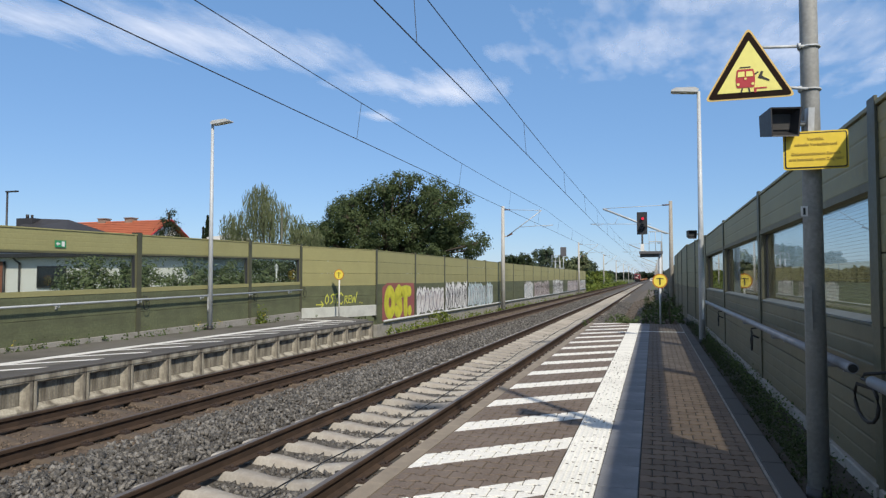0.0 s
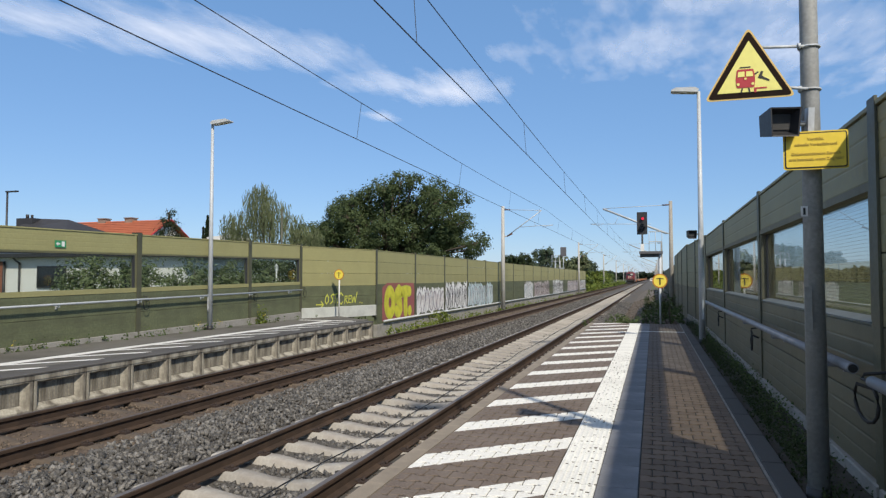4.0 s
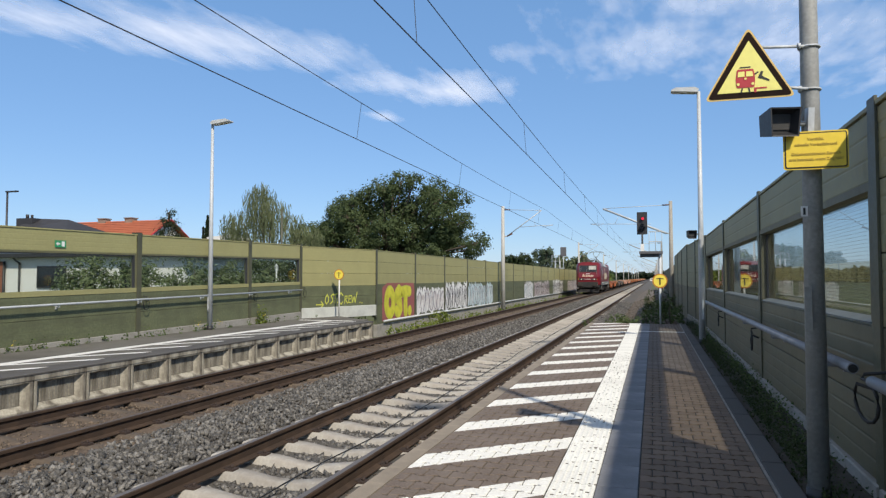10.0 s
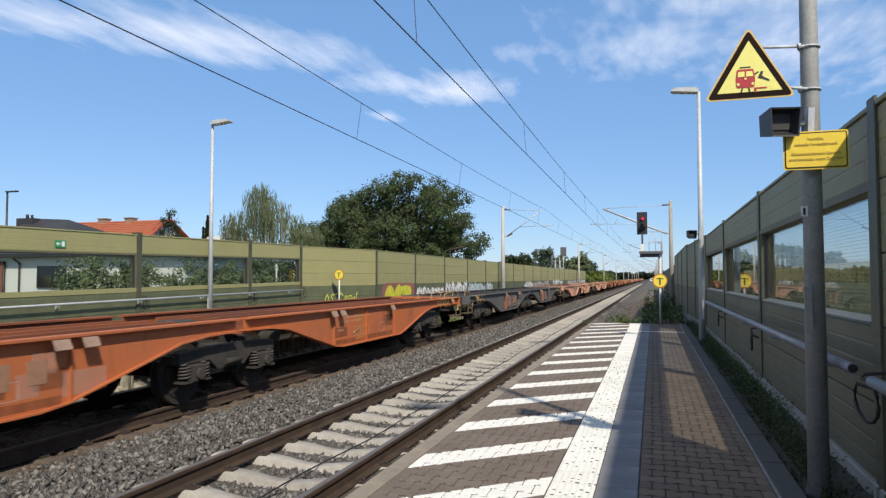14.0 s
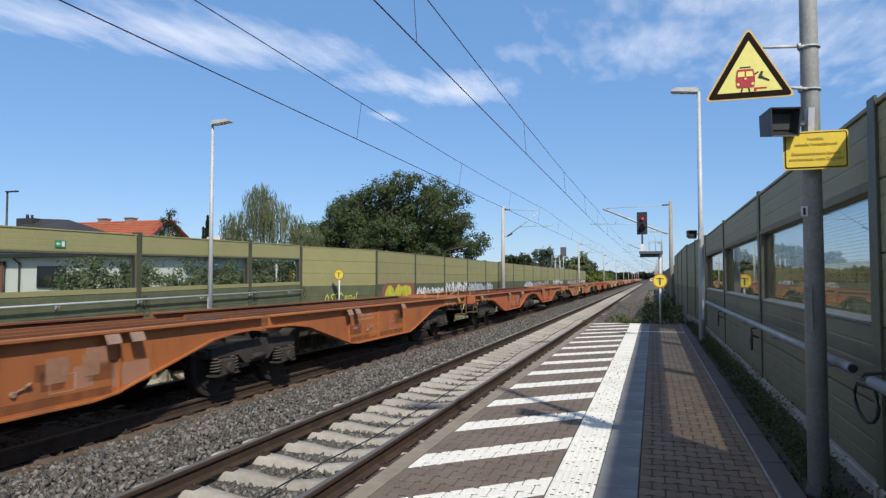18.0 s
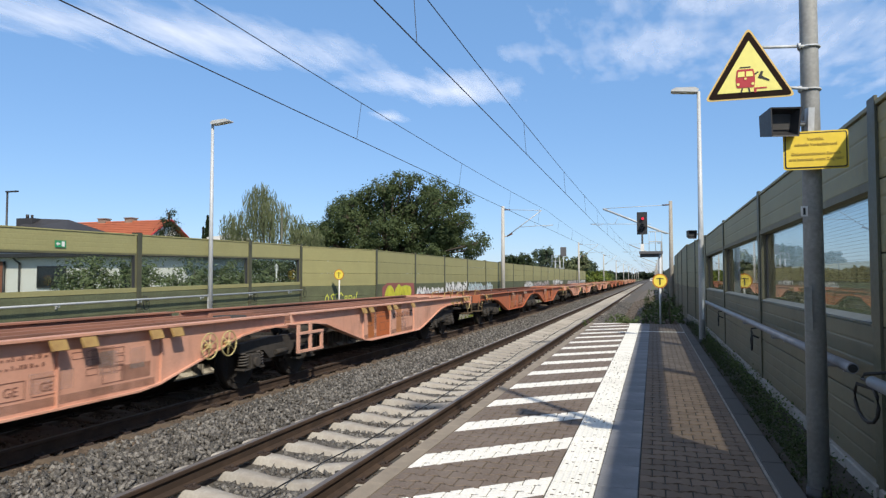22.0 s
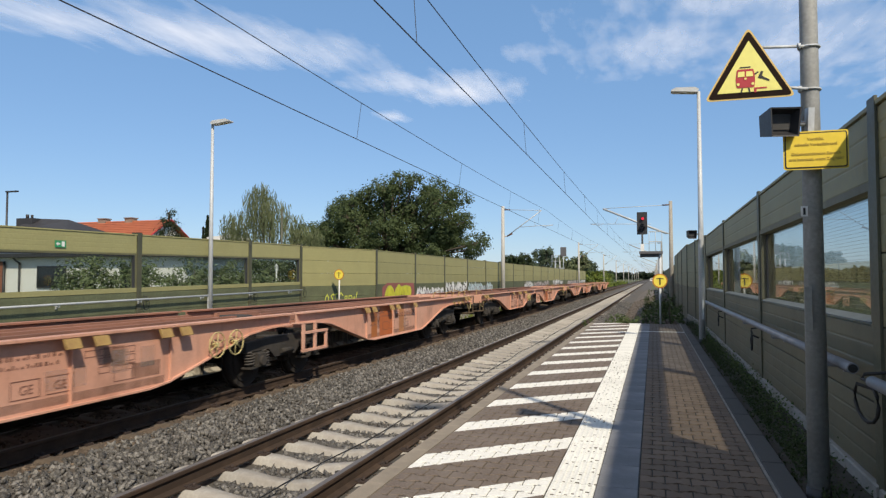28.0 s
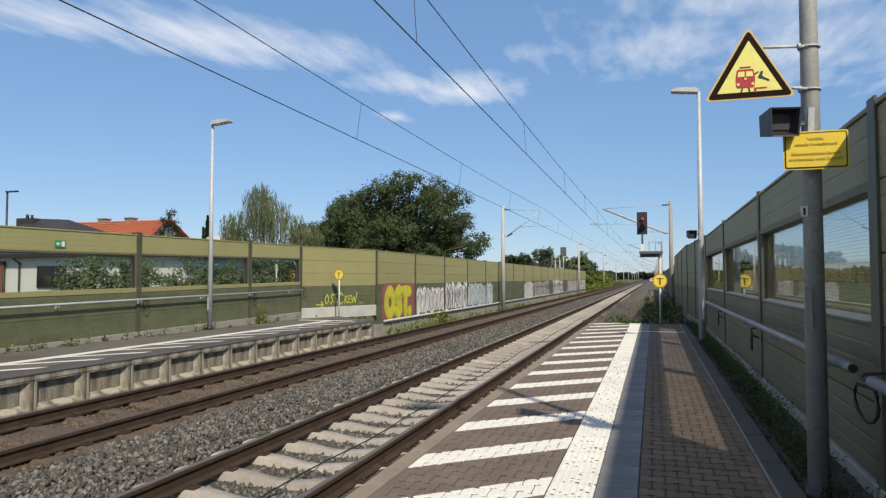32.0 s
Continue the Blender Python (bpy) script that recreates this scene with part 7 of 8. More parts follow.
    for k in range(9):
        a = rp.choice((-1, 1)) * rp.uniform(3.2, 6.4)
        z = rp.uniform(0.5, 0.85)
        part("faded_patch", Shape().box(1.2126, 1.2131, a, a + rp.uniform(0.2, 0.65), z, z + rp.uniform(0.15, 0.32)), (M_GRIME, M_CHALK, M_GRIME)[k % 3], w, "faint patch of aged paint")
    for e in (-1, 1):
        part("grime_band", Shape().box(1.2121, 1.2125, *sorted((e * 3.4, e * 6.6)), 0.462, 0.56), M_GRIME, w, "grimy lower edge")
    if style != "plain":
        part("step_frame", ladder_shape(1, 0.68), PAINTS["orange"], w, "worn yellow hanging step frame")
        for z in (0.63,):
            for y in (-5.51, -5.08):
                text_plate("stencil_letters", "GE", 0.14, M_MARKDARK, Matrix(((0, 0, 1, 1.2150), (1, 0, 0, y), (0, 1, 0, z + 0.05), (0, 0, 0, 1))), w)
        for y in ((-1.88, -2.35) if style == "ladder_near" else (2.73, 3.20)):
            bw = Shape().ring((1.29, y, 0.86), 0.19, 0.010, "x", 20).tube((1.2, y, 0.86), (1.30, y, 0.86), 0.035)
            for a in (0.4, 0.4 + math.pi / 3, 0.4 + 2 * math.pi / 3):
                c, q = 0.19 * math.cos(a), 0.19 * math.sin(a)
                bw.tube((1.285, y - c, 0.86 - q), (1.285, y + c, 0.86 + q), 0.009, seg=5)
            part("brake_wheel", bw, M_TABLIGHT if style == "ladder_near" else PAINTS["orange"], w, "worn brake hand wheel")
        # a painted name that is left as plain dark marks on a pale strip
        part("name_strip", Shape().box(1.2126, 1.2133, 5.15, 6.62, 0.84, 1.0), M_CHALK, w, "pale worn strip")
        nm = Shape()
        for i in range(7):
            y = 5.26 + i * 0.185
            nm.ring((1.215, y, 0.915), 0.045, 0.013, "x", 10, 4)
            nm.box(1.2135, 1.2165, y + 0.035, y + 0.06, 0.87, 0.98 if i % 3 == 1 else 0.955)
        tagged(part("name_marks", nm, M_MARKDARK, w, "plain dark marks"), kind="stuff")
        for a, b, m in ((3.6, 3.95, PAINTS["brown"]), (4.1, 4.93, M_REPAINT), (5.4, 5.75, PAINTS["tan"])):
            part("repaint_patch", Shape().box(1.2132, 1.2146, a, b, 0.47, 1.17), m, w, "patch of newer paint")
    else:
        for a, b, z0, z1, m in ((-6.3, -5.75, 0.47, 1.1, PAINTS["brown"]), (-5.2, -5.0, 0.6, 1.0, PAINTS["brick"]), (4.4, 4.9, 0.5, 1.1, PAINTS["brown"]), (5.6, 5.9, 0.6, 1.15, PAINTS["brick"])):
            part("repaint_patch", Shape().box(1.2132, 1.2146, a, b, z0, z1), m, w, "patch of older paint")
        for y in (-5.4, -4.75, 4.3):
            part("brake_lever", Shape().tube((1.22, y, 0.66), (1.25, y + 0.16, 0.74), 0.009).tube((1.25, y + 0.14, 0.73), (1.25, y + 0.19, 0.755), 0.016).tube((1.2, y, 0.66), (1.24, y, 0.66), 0.032), M_TABGREY, w, "brake change-over lever")
    return w


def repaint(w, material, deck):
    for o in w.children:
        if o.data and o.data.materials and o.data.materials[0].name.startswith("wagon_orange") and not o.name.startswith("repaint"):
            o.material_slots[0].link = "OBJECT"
            # deck frame and far-side sill both take the darker deck paint
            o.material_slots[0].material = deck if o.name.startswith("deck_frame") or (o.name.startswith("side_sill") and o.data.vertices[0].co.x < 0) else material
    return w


# style and paint of each wagon, from the locomotive back
ROW = [("plain", "orange"), ("plain", "grey"), ("ladder", "pink"), ("ladder", "pink"), ("plain", "brown"), ("plain", "orange"), ("ladder_near", "tan"), ("plain", "orange"), ("ladder_near", "pink"),
       ("plain", "brick"), ("ladder_near", "pink"), ("ladder", "pink"), ("plain", "brick"), ("plain", "orange"), ("ladder_near", "pink"), ("ladder_near", "pink"), ("ladder", "pink"), ("ladder", "pink")]
WORDS = {"orange": "bright orange", "grey": "dark grey", "pink": "sun-faded pink", "brown": "rusty brown-orange", "tan": "tan orange", "brick": "brick red"}
first = {s: build_wagon(s) for s in ("plain", "ladder", "ladder_near")}
wagons = []
used = set()
for k, (s, c) in enumerate(ROW):
    w = first[s] if s not in used else copy_thing(first[s], pose(0, 0, 0))
    used.add(s)
    wagons.append(w)
for w, (s, c) in zip(wagons, ROW):
    w["label"] = "empty articulated container wagon, %s, %s" % (WORDS[c], "with step frame and brake wheel" if s != "plain" else "open deck")
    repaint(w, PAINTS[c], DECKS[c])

for k, e in ((11, -3.45), (17, -4.45)):
    part("repaint_patch", Shape().box(1.2119, 1.21205, -6.9, e, 0.46, 1.17), PAINTS["orange"], wagons[k], "large patch of newer orange paint")
# ---- locomotive
M_RED = mat("deep_red_paint", (0.150, 0.009, 0.015), 0.32, stain=(0.125, 0.008, 0.013), grain=5, big=0.6, amount=0.10, bump=0.0)
M_SKIRT = mat("grey_skirt_paint", (0.185, 0.195, 0.185), 0.55, stain=(0.145, 0.15, 0.14), grain=20, big=1.2, amount=0.25, bump=0.05)
M_ROOFSHEET = mat("light_grey_roof_sheet", (0.40, 0.43, 0.42), 0.5, stain=(0.29, 0.31, 0.30), grain=14, big=1.0, bump=0.05)
M_ROOFDARK = mat("sooty_roof", (0.12, 0.10, 0.09), 0.7, grain=20, big=2)
M_GRILLE = mat("roof_grille", (0.17, 0.18, 0.175), 0.5, grain=30, big=3)
M_CREAM = mat("cream_lettering_paint", (0.62, 0.54, 0.39), 0.55, stain=(0.60, 0.54, 0.42), grain=20, big=3, bump=0.0)
M_LAMPDARK = plain("unlit_lamp_glass", (0.16, 0.16, 0.17), 0.08)
M_HEADLAMP = plain("lit_headlamp", (1.0, 0.95, 0.82), 0.2, emit=0.45)
M_FRONTBLACK = mat("black_front_iron", (0.022, 0.021, 0.021), 0.8, stain=(0.04, 0.036, 0.033), grain=25, big=4)
M_CABGLASS = plain("cab_window_glass", (0.022, 0.028, 0.030), 0.07)
M_SILVER = plain("bare_handrail", (0.40, 0.38, 0.38), 0.45, 0.3)
M_BLIND = mat("pale_sun_blind", (0.50, 0.50, 0.45), 0.8, grain=30)
LOCO = 18.9
SEC = [(1.45, 1.02), (1.49, 1.10), (1.49, 1.95), (1.49, 2.6), (1.49, 3.22), (1.42, 3.32), (1.02, 3.72), (0.62, 3.81)]


def rake(z):
    if z <= 1.95:
        return 0.05 * (1.95 - z) / 0.93
    return (z - 1.95) * 0.30 if z < 3.35 else 0.42 + (z - 3.35) * 0.75


CAB = [(1.45, 1.02), (1.49, 1.10), (1.49, 1.95), (1.49, 2.6), (1.48, 3.30), (1.44, 3.52), (1.28, 3.70), (0.70, 3.78)]


def loco_body():
    """Rings along the body: tapered round-cornered cab ends, slanting roof sides between them."""
    s = Shape()
    ends_ = [(0.60, 0.72, 1.0, CAB), (0.70, 0.80, 0.97, CAB), (0.90, 0.89, 0.92, CAB), (1.25, 0.965, 0.80, CAB), (1.75, 1.0, 0.6, CAB), (3.35, 1.0, 0.0, CAB), (3.75, 1.0, 0.0, SEC)]
    stations = ends_ + [(LOCO - y, k, -r, c) for y, k, r, c in ends_[::-1]]
    v = []
    for y, k, r, sec in stations:
        right = [(x * k, y + rake(z) * r, z) for x, z in sec]
        v += right + [(-x, yy, z) for x, yy, z in right[::-1]]
    n = 2 * len(SEC)
    f = [(i * n + j, i * n + j + 1, (i + 1) * n + j + 1, (i + 1) * n + j) for i in range(len(stations) - 1) for j in range(n - 1)]
    f += [(i * n + n - 1, i * n, (i + 1) * n, (i + 1) * n + n - 1) for i in range(len(stations) - 1)]
    for e, flip in ((0, False), (len(stations) - 1, True)):
        for j in range(len(SEC) - 1):
            q = (e * n + j, e * n + n - 1 - j, e * n + n - 2 - j, e * n + j + 1)
            f.append(q[::-1] if flip else q)
    return s.add(v, f)


def face_patch(x0, x1, z0, z1, off, end, thick=0.012):
    """A plate on the raked end of the locomotive."""
    v = []
    for o in (0.0, thick):
        for x, z in ((x0, z0), (x1, z0), (x1, z1), (x0, z1)):
            y = 0.60 + rake(z) - off - o
            v.append((x if end == 0 else -x, y if end == 0 else LOCO - y, z))
    return Shape().add(v, [(4, 5, 6, 7), (3, 2, 1, 0), (0, 1, 5, 4), (1, 2, 6, 5), (2, 3, 7, 6), (3, 0, 4, 7)])


def swash(side, y0, z0, k, strokes):
    """Slanting brush strokes as flat plates on the side."""
    s = Shape()
    x = side * 1.4945
    for pts in strokes:
        for (a0, b0, w0), (a1, b1, w1) in zip(pts[:-1], pts[1:]):
            quad = [(y0 + k * (a0 - w0), z0 + k * b0), (y0 + k * (a0 + w0), z0 + k * b0), (y0 + k * (a1 + w1), z0 + k * b1), (y0 + k * (a1 - w1), z0 + k * b1)]
            s.prism(quad, min(x, x + side * 0.004), max(x, x + side * 0.004), "x")
    return s


# plain swashes standing in for the painted name: one tall looped shape, then five short slanting bars with joins
TALL = [[(0.95, 1.20, 0.14), (0.85, 1.40, 0.13), (0.62, 1.45, 0.14), (0.45, 1.30, 0.20), (0.42, 1.08, 0.20), (0.55, 0.90, 0.20)],
        [(0.58, 0.92, 0.20), (0.30, 0.80, 0.18), (0.10, 0.50, 0.19), (0.10, 0.22, 0.19), (0.30, 0.04, 0.24), (0.65, 0.03, 0.20), (0.95, 0.25, 0.12)]]
SHORT = [[(1.05 + 0.62 * i, 0.02, 0.145), (1.12 + 0.62 * i, 0.45, 0.145), (1.22 + 0.62 * i, 0.80, 0.135)] for i in range(7)]
JOIN = [[(1.22 + 0.62 * i, 0.76, 0.10), (1.42 + 0.62 * i, 0.86, 0.15), (1.52 + 0.62 * i, 0.70, 0.13), (1.62 + 0.62 * i, 0.05, 0.13)] for i in range(6)]

loco = thing("locomotive", "deep red electric locomotive with grey skirt, pantograph raised", "locomotive")
part("body_shell", loco_body(), M_RED, loco, "deep red painted body")
for d in (-1, 1):
    x0, x1 = sorted((d * 1.491, d * 1.502))
    part("skirt", Shape().prism([(1.72, 0.99), (LOCO - 1.72, 0.99), (LOCO - 1.50, 1.39), (1.50, 1.39)], x0, x1, "x"), M_SKIRT, loco, "grey painted skirt")
    rs = Shape()
    o = 0.012
    rs.add([(d * (1.43 + o), 3.75, 3.315 + o), (d * (1.43 + o), LOCO - 3.0, 3.315 + o), (d * (1.03 + o), LOCO - 3.3, 3.715 + o), (d * (1.03 + o), 4.05, 3.715 + o),
            (d * 1.40, 3.75, 3.30), (d * 1.40, LOCO - 3.0, 3.30), (d * 1.0, LOCO - 3.3, 3.70), (d * 1.0, 4.05, 3.70)],
           [f if d > 0 else f[::-1] for f in [(0, 1, 2, 3), (7, 6, 5, 4), (0, 4, 5, 1), (1, 5, 6, 2), (2, 6, 7, 3), (3, 7, 4, 0)]])
    sheet = part("roof_side_sheet", rs, M_ROOFSHEET, loco, "light grey slanting roof sheet")
    for k in range(8):
        y = 4.35 + k * 1.27
        if k in (0, 1, 2, 3, 7):
            g = Shape()
            o2 = 0.02
            a, b = 3.39, 3.66
            xa, xb = 1.43 - (a - 3.315), 1.43 - (b - 3.315)
            g.add([(d * (xa + o2), y, a + o2), (d * (xa + o2), y + 0.95, a + o2), (d * (xb + o2), y + 0.95, b + o2), (d * (xb + o2), y, b + o2)], [(0, 1, 2, 3)[::d]])
            part("air_grille", g, M_GRILLE, sheet)
    part("roof_gutter", Shape().box(min(d * 1.46, d * 1.505), max(d * 1.46, d * 1.505), 3.6, LOCO - 2.9, 3.255, 3.295), M_ROOFDARK, loco)
    part("name_swash", swash(d, 7.0, 1.63, 1.0, TALL + SHORT + JOIN) if d > 0 else swash(d, 7.0, 1.63, 1.0, TALL + SHORT), M_CREAM, loco, "cream brush-stroke shapes")
    nb = Shape()
    for i in range(24):
        y = 3.4 + i * 0.095
        if i not in (2, 5, 10, 14, 17):
            nb.box(min(d * 1.5025, d * 1.505), max(d * 1.5025, d * 1.505), y, y + (0.03 if i % 3 else 0.06), 1.20, 1.32)
            nb.box(min(d * 1.5025, d * 1.505), max(d * 1.5025, d * 1.505), y + 0.03, y + 0.07, 1.20 if i % 2 else 1.295, 1.225 if i % 2 else 1.32)
    part("stencil_band", nb, M_WHITE, loco, "row of small white bars")
    sm = Shape()
    for i, y in enumerate((2.4, 2.62, 2.9, 9.0, 9.6, 10.2, 10.45, 11.0, 11.2, 11.4, 11.6, 13.5, 13.9, 14.3)):
        sm.box(min(d * 1.5025, d * 1.505), max(d * 1.5025, d * 1.505), y, y + 0.09, 1.08, 1.18)
    part("small_print", sm, M_WHITE, loco)
    for e in (0, 1):
        fy = lambda y: y if e == 0 else LOCO - y
        for a, b, c, dd in ((1.62, 2.09, 2.58, 3.12), (2.13, 2.54, 2.60, 3.12)):
            ya, yb = sorted((fy(a), fy(b)))
            lean_ = 0.14 if a < 2.0 else 0.0
            pts = [(fy(a), c), (fy(b), c), (fy(b), dd), (fy(a + lean_), dd)]
            part("cab_side_window", Shape().prism(rounded(pts, 0.08), min(d * 1.488, d * 1.497), max(d * 1.488, d * 1.497), "x"), M_CABGLASS, loco, "dark cab window")
        ya, yb = sorted((fy(2.28), fy(2.66)))
        dr = part("cab_door", Shape().box(min(d * 1.488, d * 1.498), max(d * 1.488, d * 1.498), ya, yb, 1.44, 2.55), M_RED, loco, "red cab door")
        for y in (2.25, 2.68, 3.06, 3.50):
            part("grab_rail", Shape().path([(d * 1.49, fy(y), 2.78), (d * 1.55, fy(y), 2.78), (d * 1.55, fy(y), 1.68), (d * 1.49, fy(y), 1.68)], 0.010, 6), M_SILVER, loco, "bright metal grab rail")
        for y, z in ((2.32, 1.75), (2.32, 2.3), (2.75, 1.75), (2.75, 2.3)):
            part("door_latch", Shape().tube((d * 1.53, fy(y), z), (d * 1.53, fy(y + 0.26), z), 0.010).box(min(d * 1.49, d * 1.53), max(d * 1.49, d * 1.53), fy(y) - 0.03, fy(y) + 0.03, z - 0.1, z + 0.06), M_SILVER, loco)
        st = Shape()
        for z in (1.16, 0.87, 0.57):
            ya, yb = sorted((fy(2.38), fy(3.25)))
            st.box(min(d * 1.36, d * 1.50), max(d * 1.36, d * 1.50), ya, yb, z, z + 0.025)
        for y in (2.40, 3.23):
            st.box(min(d * 1.42, d * 1.46), max(d * 1.42, d * 1.46), fy(y) - 0.015, fy(y) + 0.015, 0.55, 1.05)
        # flat dark plate on the skirt, coloured like the shade in a step recess
        part("step_recess", Shape().box(min(d * 1.5022, d * 1.506), max(d * 1.5022, d * 1.506), *sorted((fy(2.40), fy(3.25))), 1.12, 1.34), M_BOGIE, loco, "dark plate painted as a shaded step recess")
        for y in (1.98, 2.40):
            rot = 1 if d > 0 else -1
            text_plate("door_numeral", "1" if e == 0 else "2", 0.2, M_CREAM, Matrix(((0, 0, rot, d * 1.5), (rot, 0, 0, fy(y)), (0, 1, 0, 1.62), (0, 0, 0, 1))), loco)
        part("cab_steps", st, M_SKIRT, loco, "grey steps below the cab door")
for e in (0, 1):
    ends = lambda y: y if e == 0 else LOCO - y
    part("windscreen_frame", face_patch(-1.02, 1.02, 2.56, 3.36, 0.001, e, 0.004), M_FRONTBLACK, loco, "black rubber windscreen surround")
    part("panel_groove", face_patch(-1.03, 1.03, 2.47, 2.50, 0.001, e, 0.004), M_FRONTBLACK, loco)
    for x in (-0.10, 0.14):
        zc = 2.36
        part("front_badge", Shape().tube((x, ends(0.60 + rake(zc) - 0.002), zc), (x, ends(0.60 + rake(zc) - 0.016), zc), 0.065, seg=16), M_WHITE, loco, "round white badge")
    for d in (-1, 1):
        part("lamp_panel", Shape().prism(rounded([(d * 0.75 - 0.29, 1.61), (d * 0.75 + 0.29, 1.61), (d * 0.75 + 0.29, 1.79), (d * 0.75 - 0.29, 1.79)], 0.06), *sorted((ends(0.585), ends(0.62))), "y"), M_FRONTBLACK, loco, "dark headlamp panel")
        part("warning_mark", Shape().prism([(d * 1.10 - 0.04, 1.80), (d * 1.10 + 0.04, 1.80), (d * 1.10, 1.87)], *sorted((ends(0.60), ends(0.66))), "y").tube((d * 1.10, ends(0.60), 1.68), (d * 1.10, ends(0.66), 1.68), 0.035, seg=10), M_SIGNYEL, loco, "small yellow marks")
    for a, b in ((-0.98, -0.04), (0.04, 0.98)):
        for x in (a + 0.10, b - 0.12):
            part("wiper_arm", Shape().tube((x, ends(0.60 + rake(2.58) - 0.05), 2.58), (x + 0.06, ends(0.60 + rake(3.25) - 0.05), 3.25), 0.010, seg=5), M_SILVER, loco, "bright wiper arm")
        ws = part("windscreen", face_patch(a, b, 2.60, 3.34, 0.008, e), M_CABGLASS, loco, "dark windscreen half")
        if a > 0 or e:
            part("sun_blind", face_patch(a + 0.06, b - 0.06, 2.86, 3.30, 0.018, e, 0.004), M_BLIND, ws, "pale lowered sun blind")
        part("wiper", Shape().tube((a + 0.3, (0.60 + rake(2.5) - 0.04) if e == 0 else LOCO - (0.60 + rake(2.5) - 0.04), 2.5), (a + 0.75, (0.60 + rake(3.0) - 0.04) if e == 0 else LOCO - (0.60 + rake(3.0) - 0.04), 3.0), 0.012), M_DARKPLAST, ws)
    for d in (-1, 1):
        for i, x in enumerate((0.58, 0.75, 0.92)):
            part("headlamp", Shape().tube((d * x, ends(0.60), 1.70), (d * x, ends(0.570), 1.70), 0.055, 0.05, 14), M_HEADLAMP if (e == 0 and i == 1) else M_LAMPDARK, loco, "round headlamp")
        part("corner_rail", Shape().path([(d * 1.04, ends(0.62 + rake(2.3)), 2.3), (d * 1.05, ends(0.56 + rake(2.3)), 2.3), (d * 1.03, ends(0.56 + rake(3.3)), 3.3), (d * 1.02, ends(0.62 + rake(3.3)), 3.3)], 0.014, 6), M_SILVER, loco)
        part("buffer_block", Shape().box(d * 0.875 - 0.3, d * 0.875 + 0.3, *sorted((ends(0.50), ends(0.72))), 0.88, 1.36, 0.03), M_BOGIE, loco)
        b = clone("buffer", ME_BUF_F if e == 0 else ME_BUF_R, loco, (d * 0.875, ends(0.60), 1.06))
        part("brake_hose", Shape().path([(d * 0.4, ends(0.6), 1.0), (d * 0.42, ends(0.4), 0.75), (d * 0.36, ends(0.42), 0.5), (d * 0.3, ends(0.6), 0.45)], 0.03, 6), M_CABLE, loco)
    part("buffer_beam", Shape().prism([(-0.98, ends(0.57)), (0.98, ends(0.57)), (1.30, ends(1.1)), (1.30, ends(1.8)), (-1.30, ends(1.8)), (-1.30, ends(1.1))], 0.72, 1.10, "z").prism([(-0.96, ends(0.57)), (0.96, ends(0.57)), (0.96, ends(0.9)), (-0.96, ends(0.9))], 1.10, 1.38, "z"), M_FRONTBLACK, loco, "dark buffer beam")
    for x in (-0.3, 0.3):
        part("roof_horn", Shape().tube((x, ends(1.6), 3.78), (x, ends(1.25), 3.82), 0.03, 0.055, 10), M_BOGIE, loco)
    part("snow_plough", Shape().prism([(-1.3, 0.14), (0.0, 0.14), (1.3, 0.14), (1.3, 0.50), (-1.3, 0.50)], *sorted((ends(0.62), ends(0.78))), "y"), M_FRONTBLACK, loco, "black snow plough")
    part("front_step", Shape().box(-1.35, -0.9, *sorted((ends(0.45), ends(0.72))), 0.5, 0.54).box(0.9, 1.35, *sorted((ends(0.45), ends(0.72))), 0.5, 0.54), M_FRONTBLACK, loco)
    fr = Shape()
    for i in range(7):
        a = -0.62 + i * 0.19
        v = []
        for x, z in ((a, 1.98), (a + 0.09, 1.98), (a + 0.15, 2.22 if i else 2.36), (a + 0.06, 2.22 if i else 2.36)):
            v.append((x if e == 0 else -x, ends(0.60 + rake(z) - 0.012), z))
        fr.add(v, [(0, 1, 2, 3) if e == 0 else (3, 2, 1, 0)])
    part("name_swash", fr, M_CREAM, loco, "cream brush-stroke shapes")
    nb = Shape()
    for i in range(7):
        nb.box(-0.38 + i * 0.11, -0.31 + i * 0.11, *sorted((ends(0.585), ends(0.60))), 1.66, 1.74)
    part("stencil_band", nb, M_WHITE, loco)
    mk = Shape()
    for d in (-1, 1):
        mk.box(d * 1.02 - 0.17, d * 1.02 + 0.17, *sorted((ends(0.55), ends(0.62))), 1.04, 1.11)
    part("step_marking", mk, M_WHITE, loco)
    for yb in (ends(4.0),):
        lb = part("loco_bogie", Shape().prism([(yb - 2.1, 0.66), (yb - 0.8, 0.62), (yb - 0.5, 0.45), (yb + 0.5, 0.45), (yb + 0.8, 0.62), (yb + 2.1, 0.66), (yb + 2.1, 0.86), (yb + 0.5, 0.92), (yb - 0.5, 0.92), (yb - 2.1, 0.86)], 1.0, 1.16, "x")
                  .prism([(yb - 2.1, 0.66), (yb - 0.8, 0.62), (yb - 0.5, 0.45), (yb + 0.5, 0.45), (yb + 0.8, 0.62), (yb + 2.1, 0.66), (yb + 2.1, 0.86), (yb + 0.5, 0.92), (yb - 0.5, 0.92), (yb - 2.1, 0.86)], -1.16, -1.0, "x").box(-1, 1, yb - 0.4, yb + 0.4, 0.5, 0.95), M_BOGIE, loco)
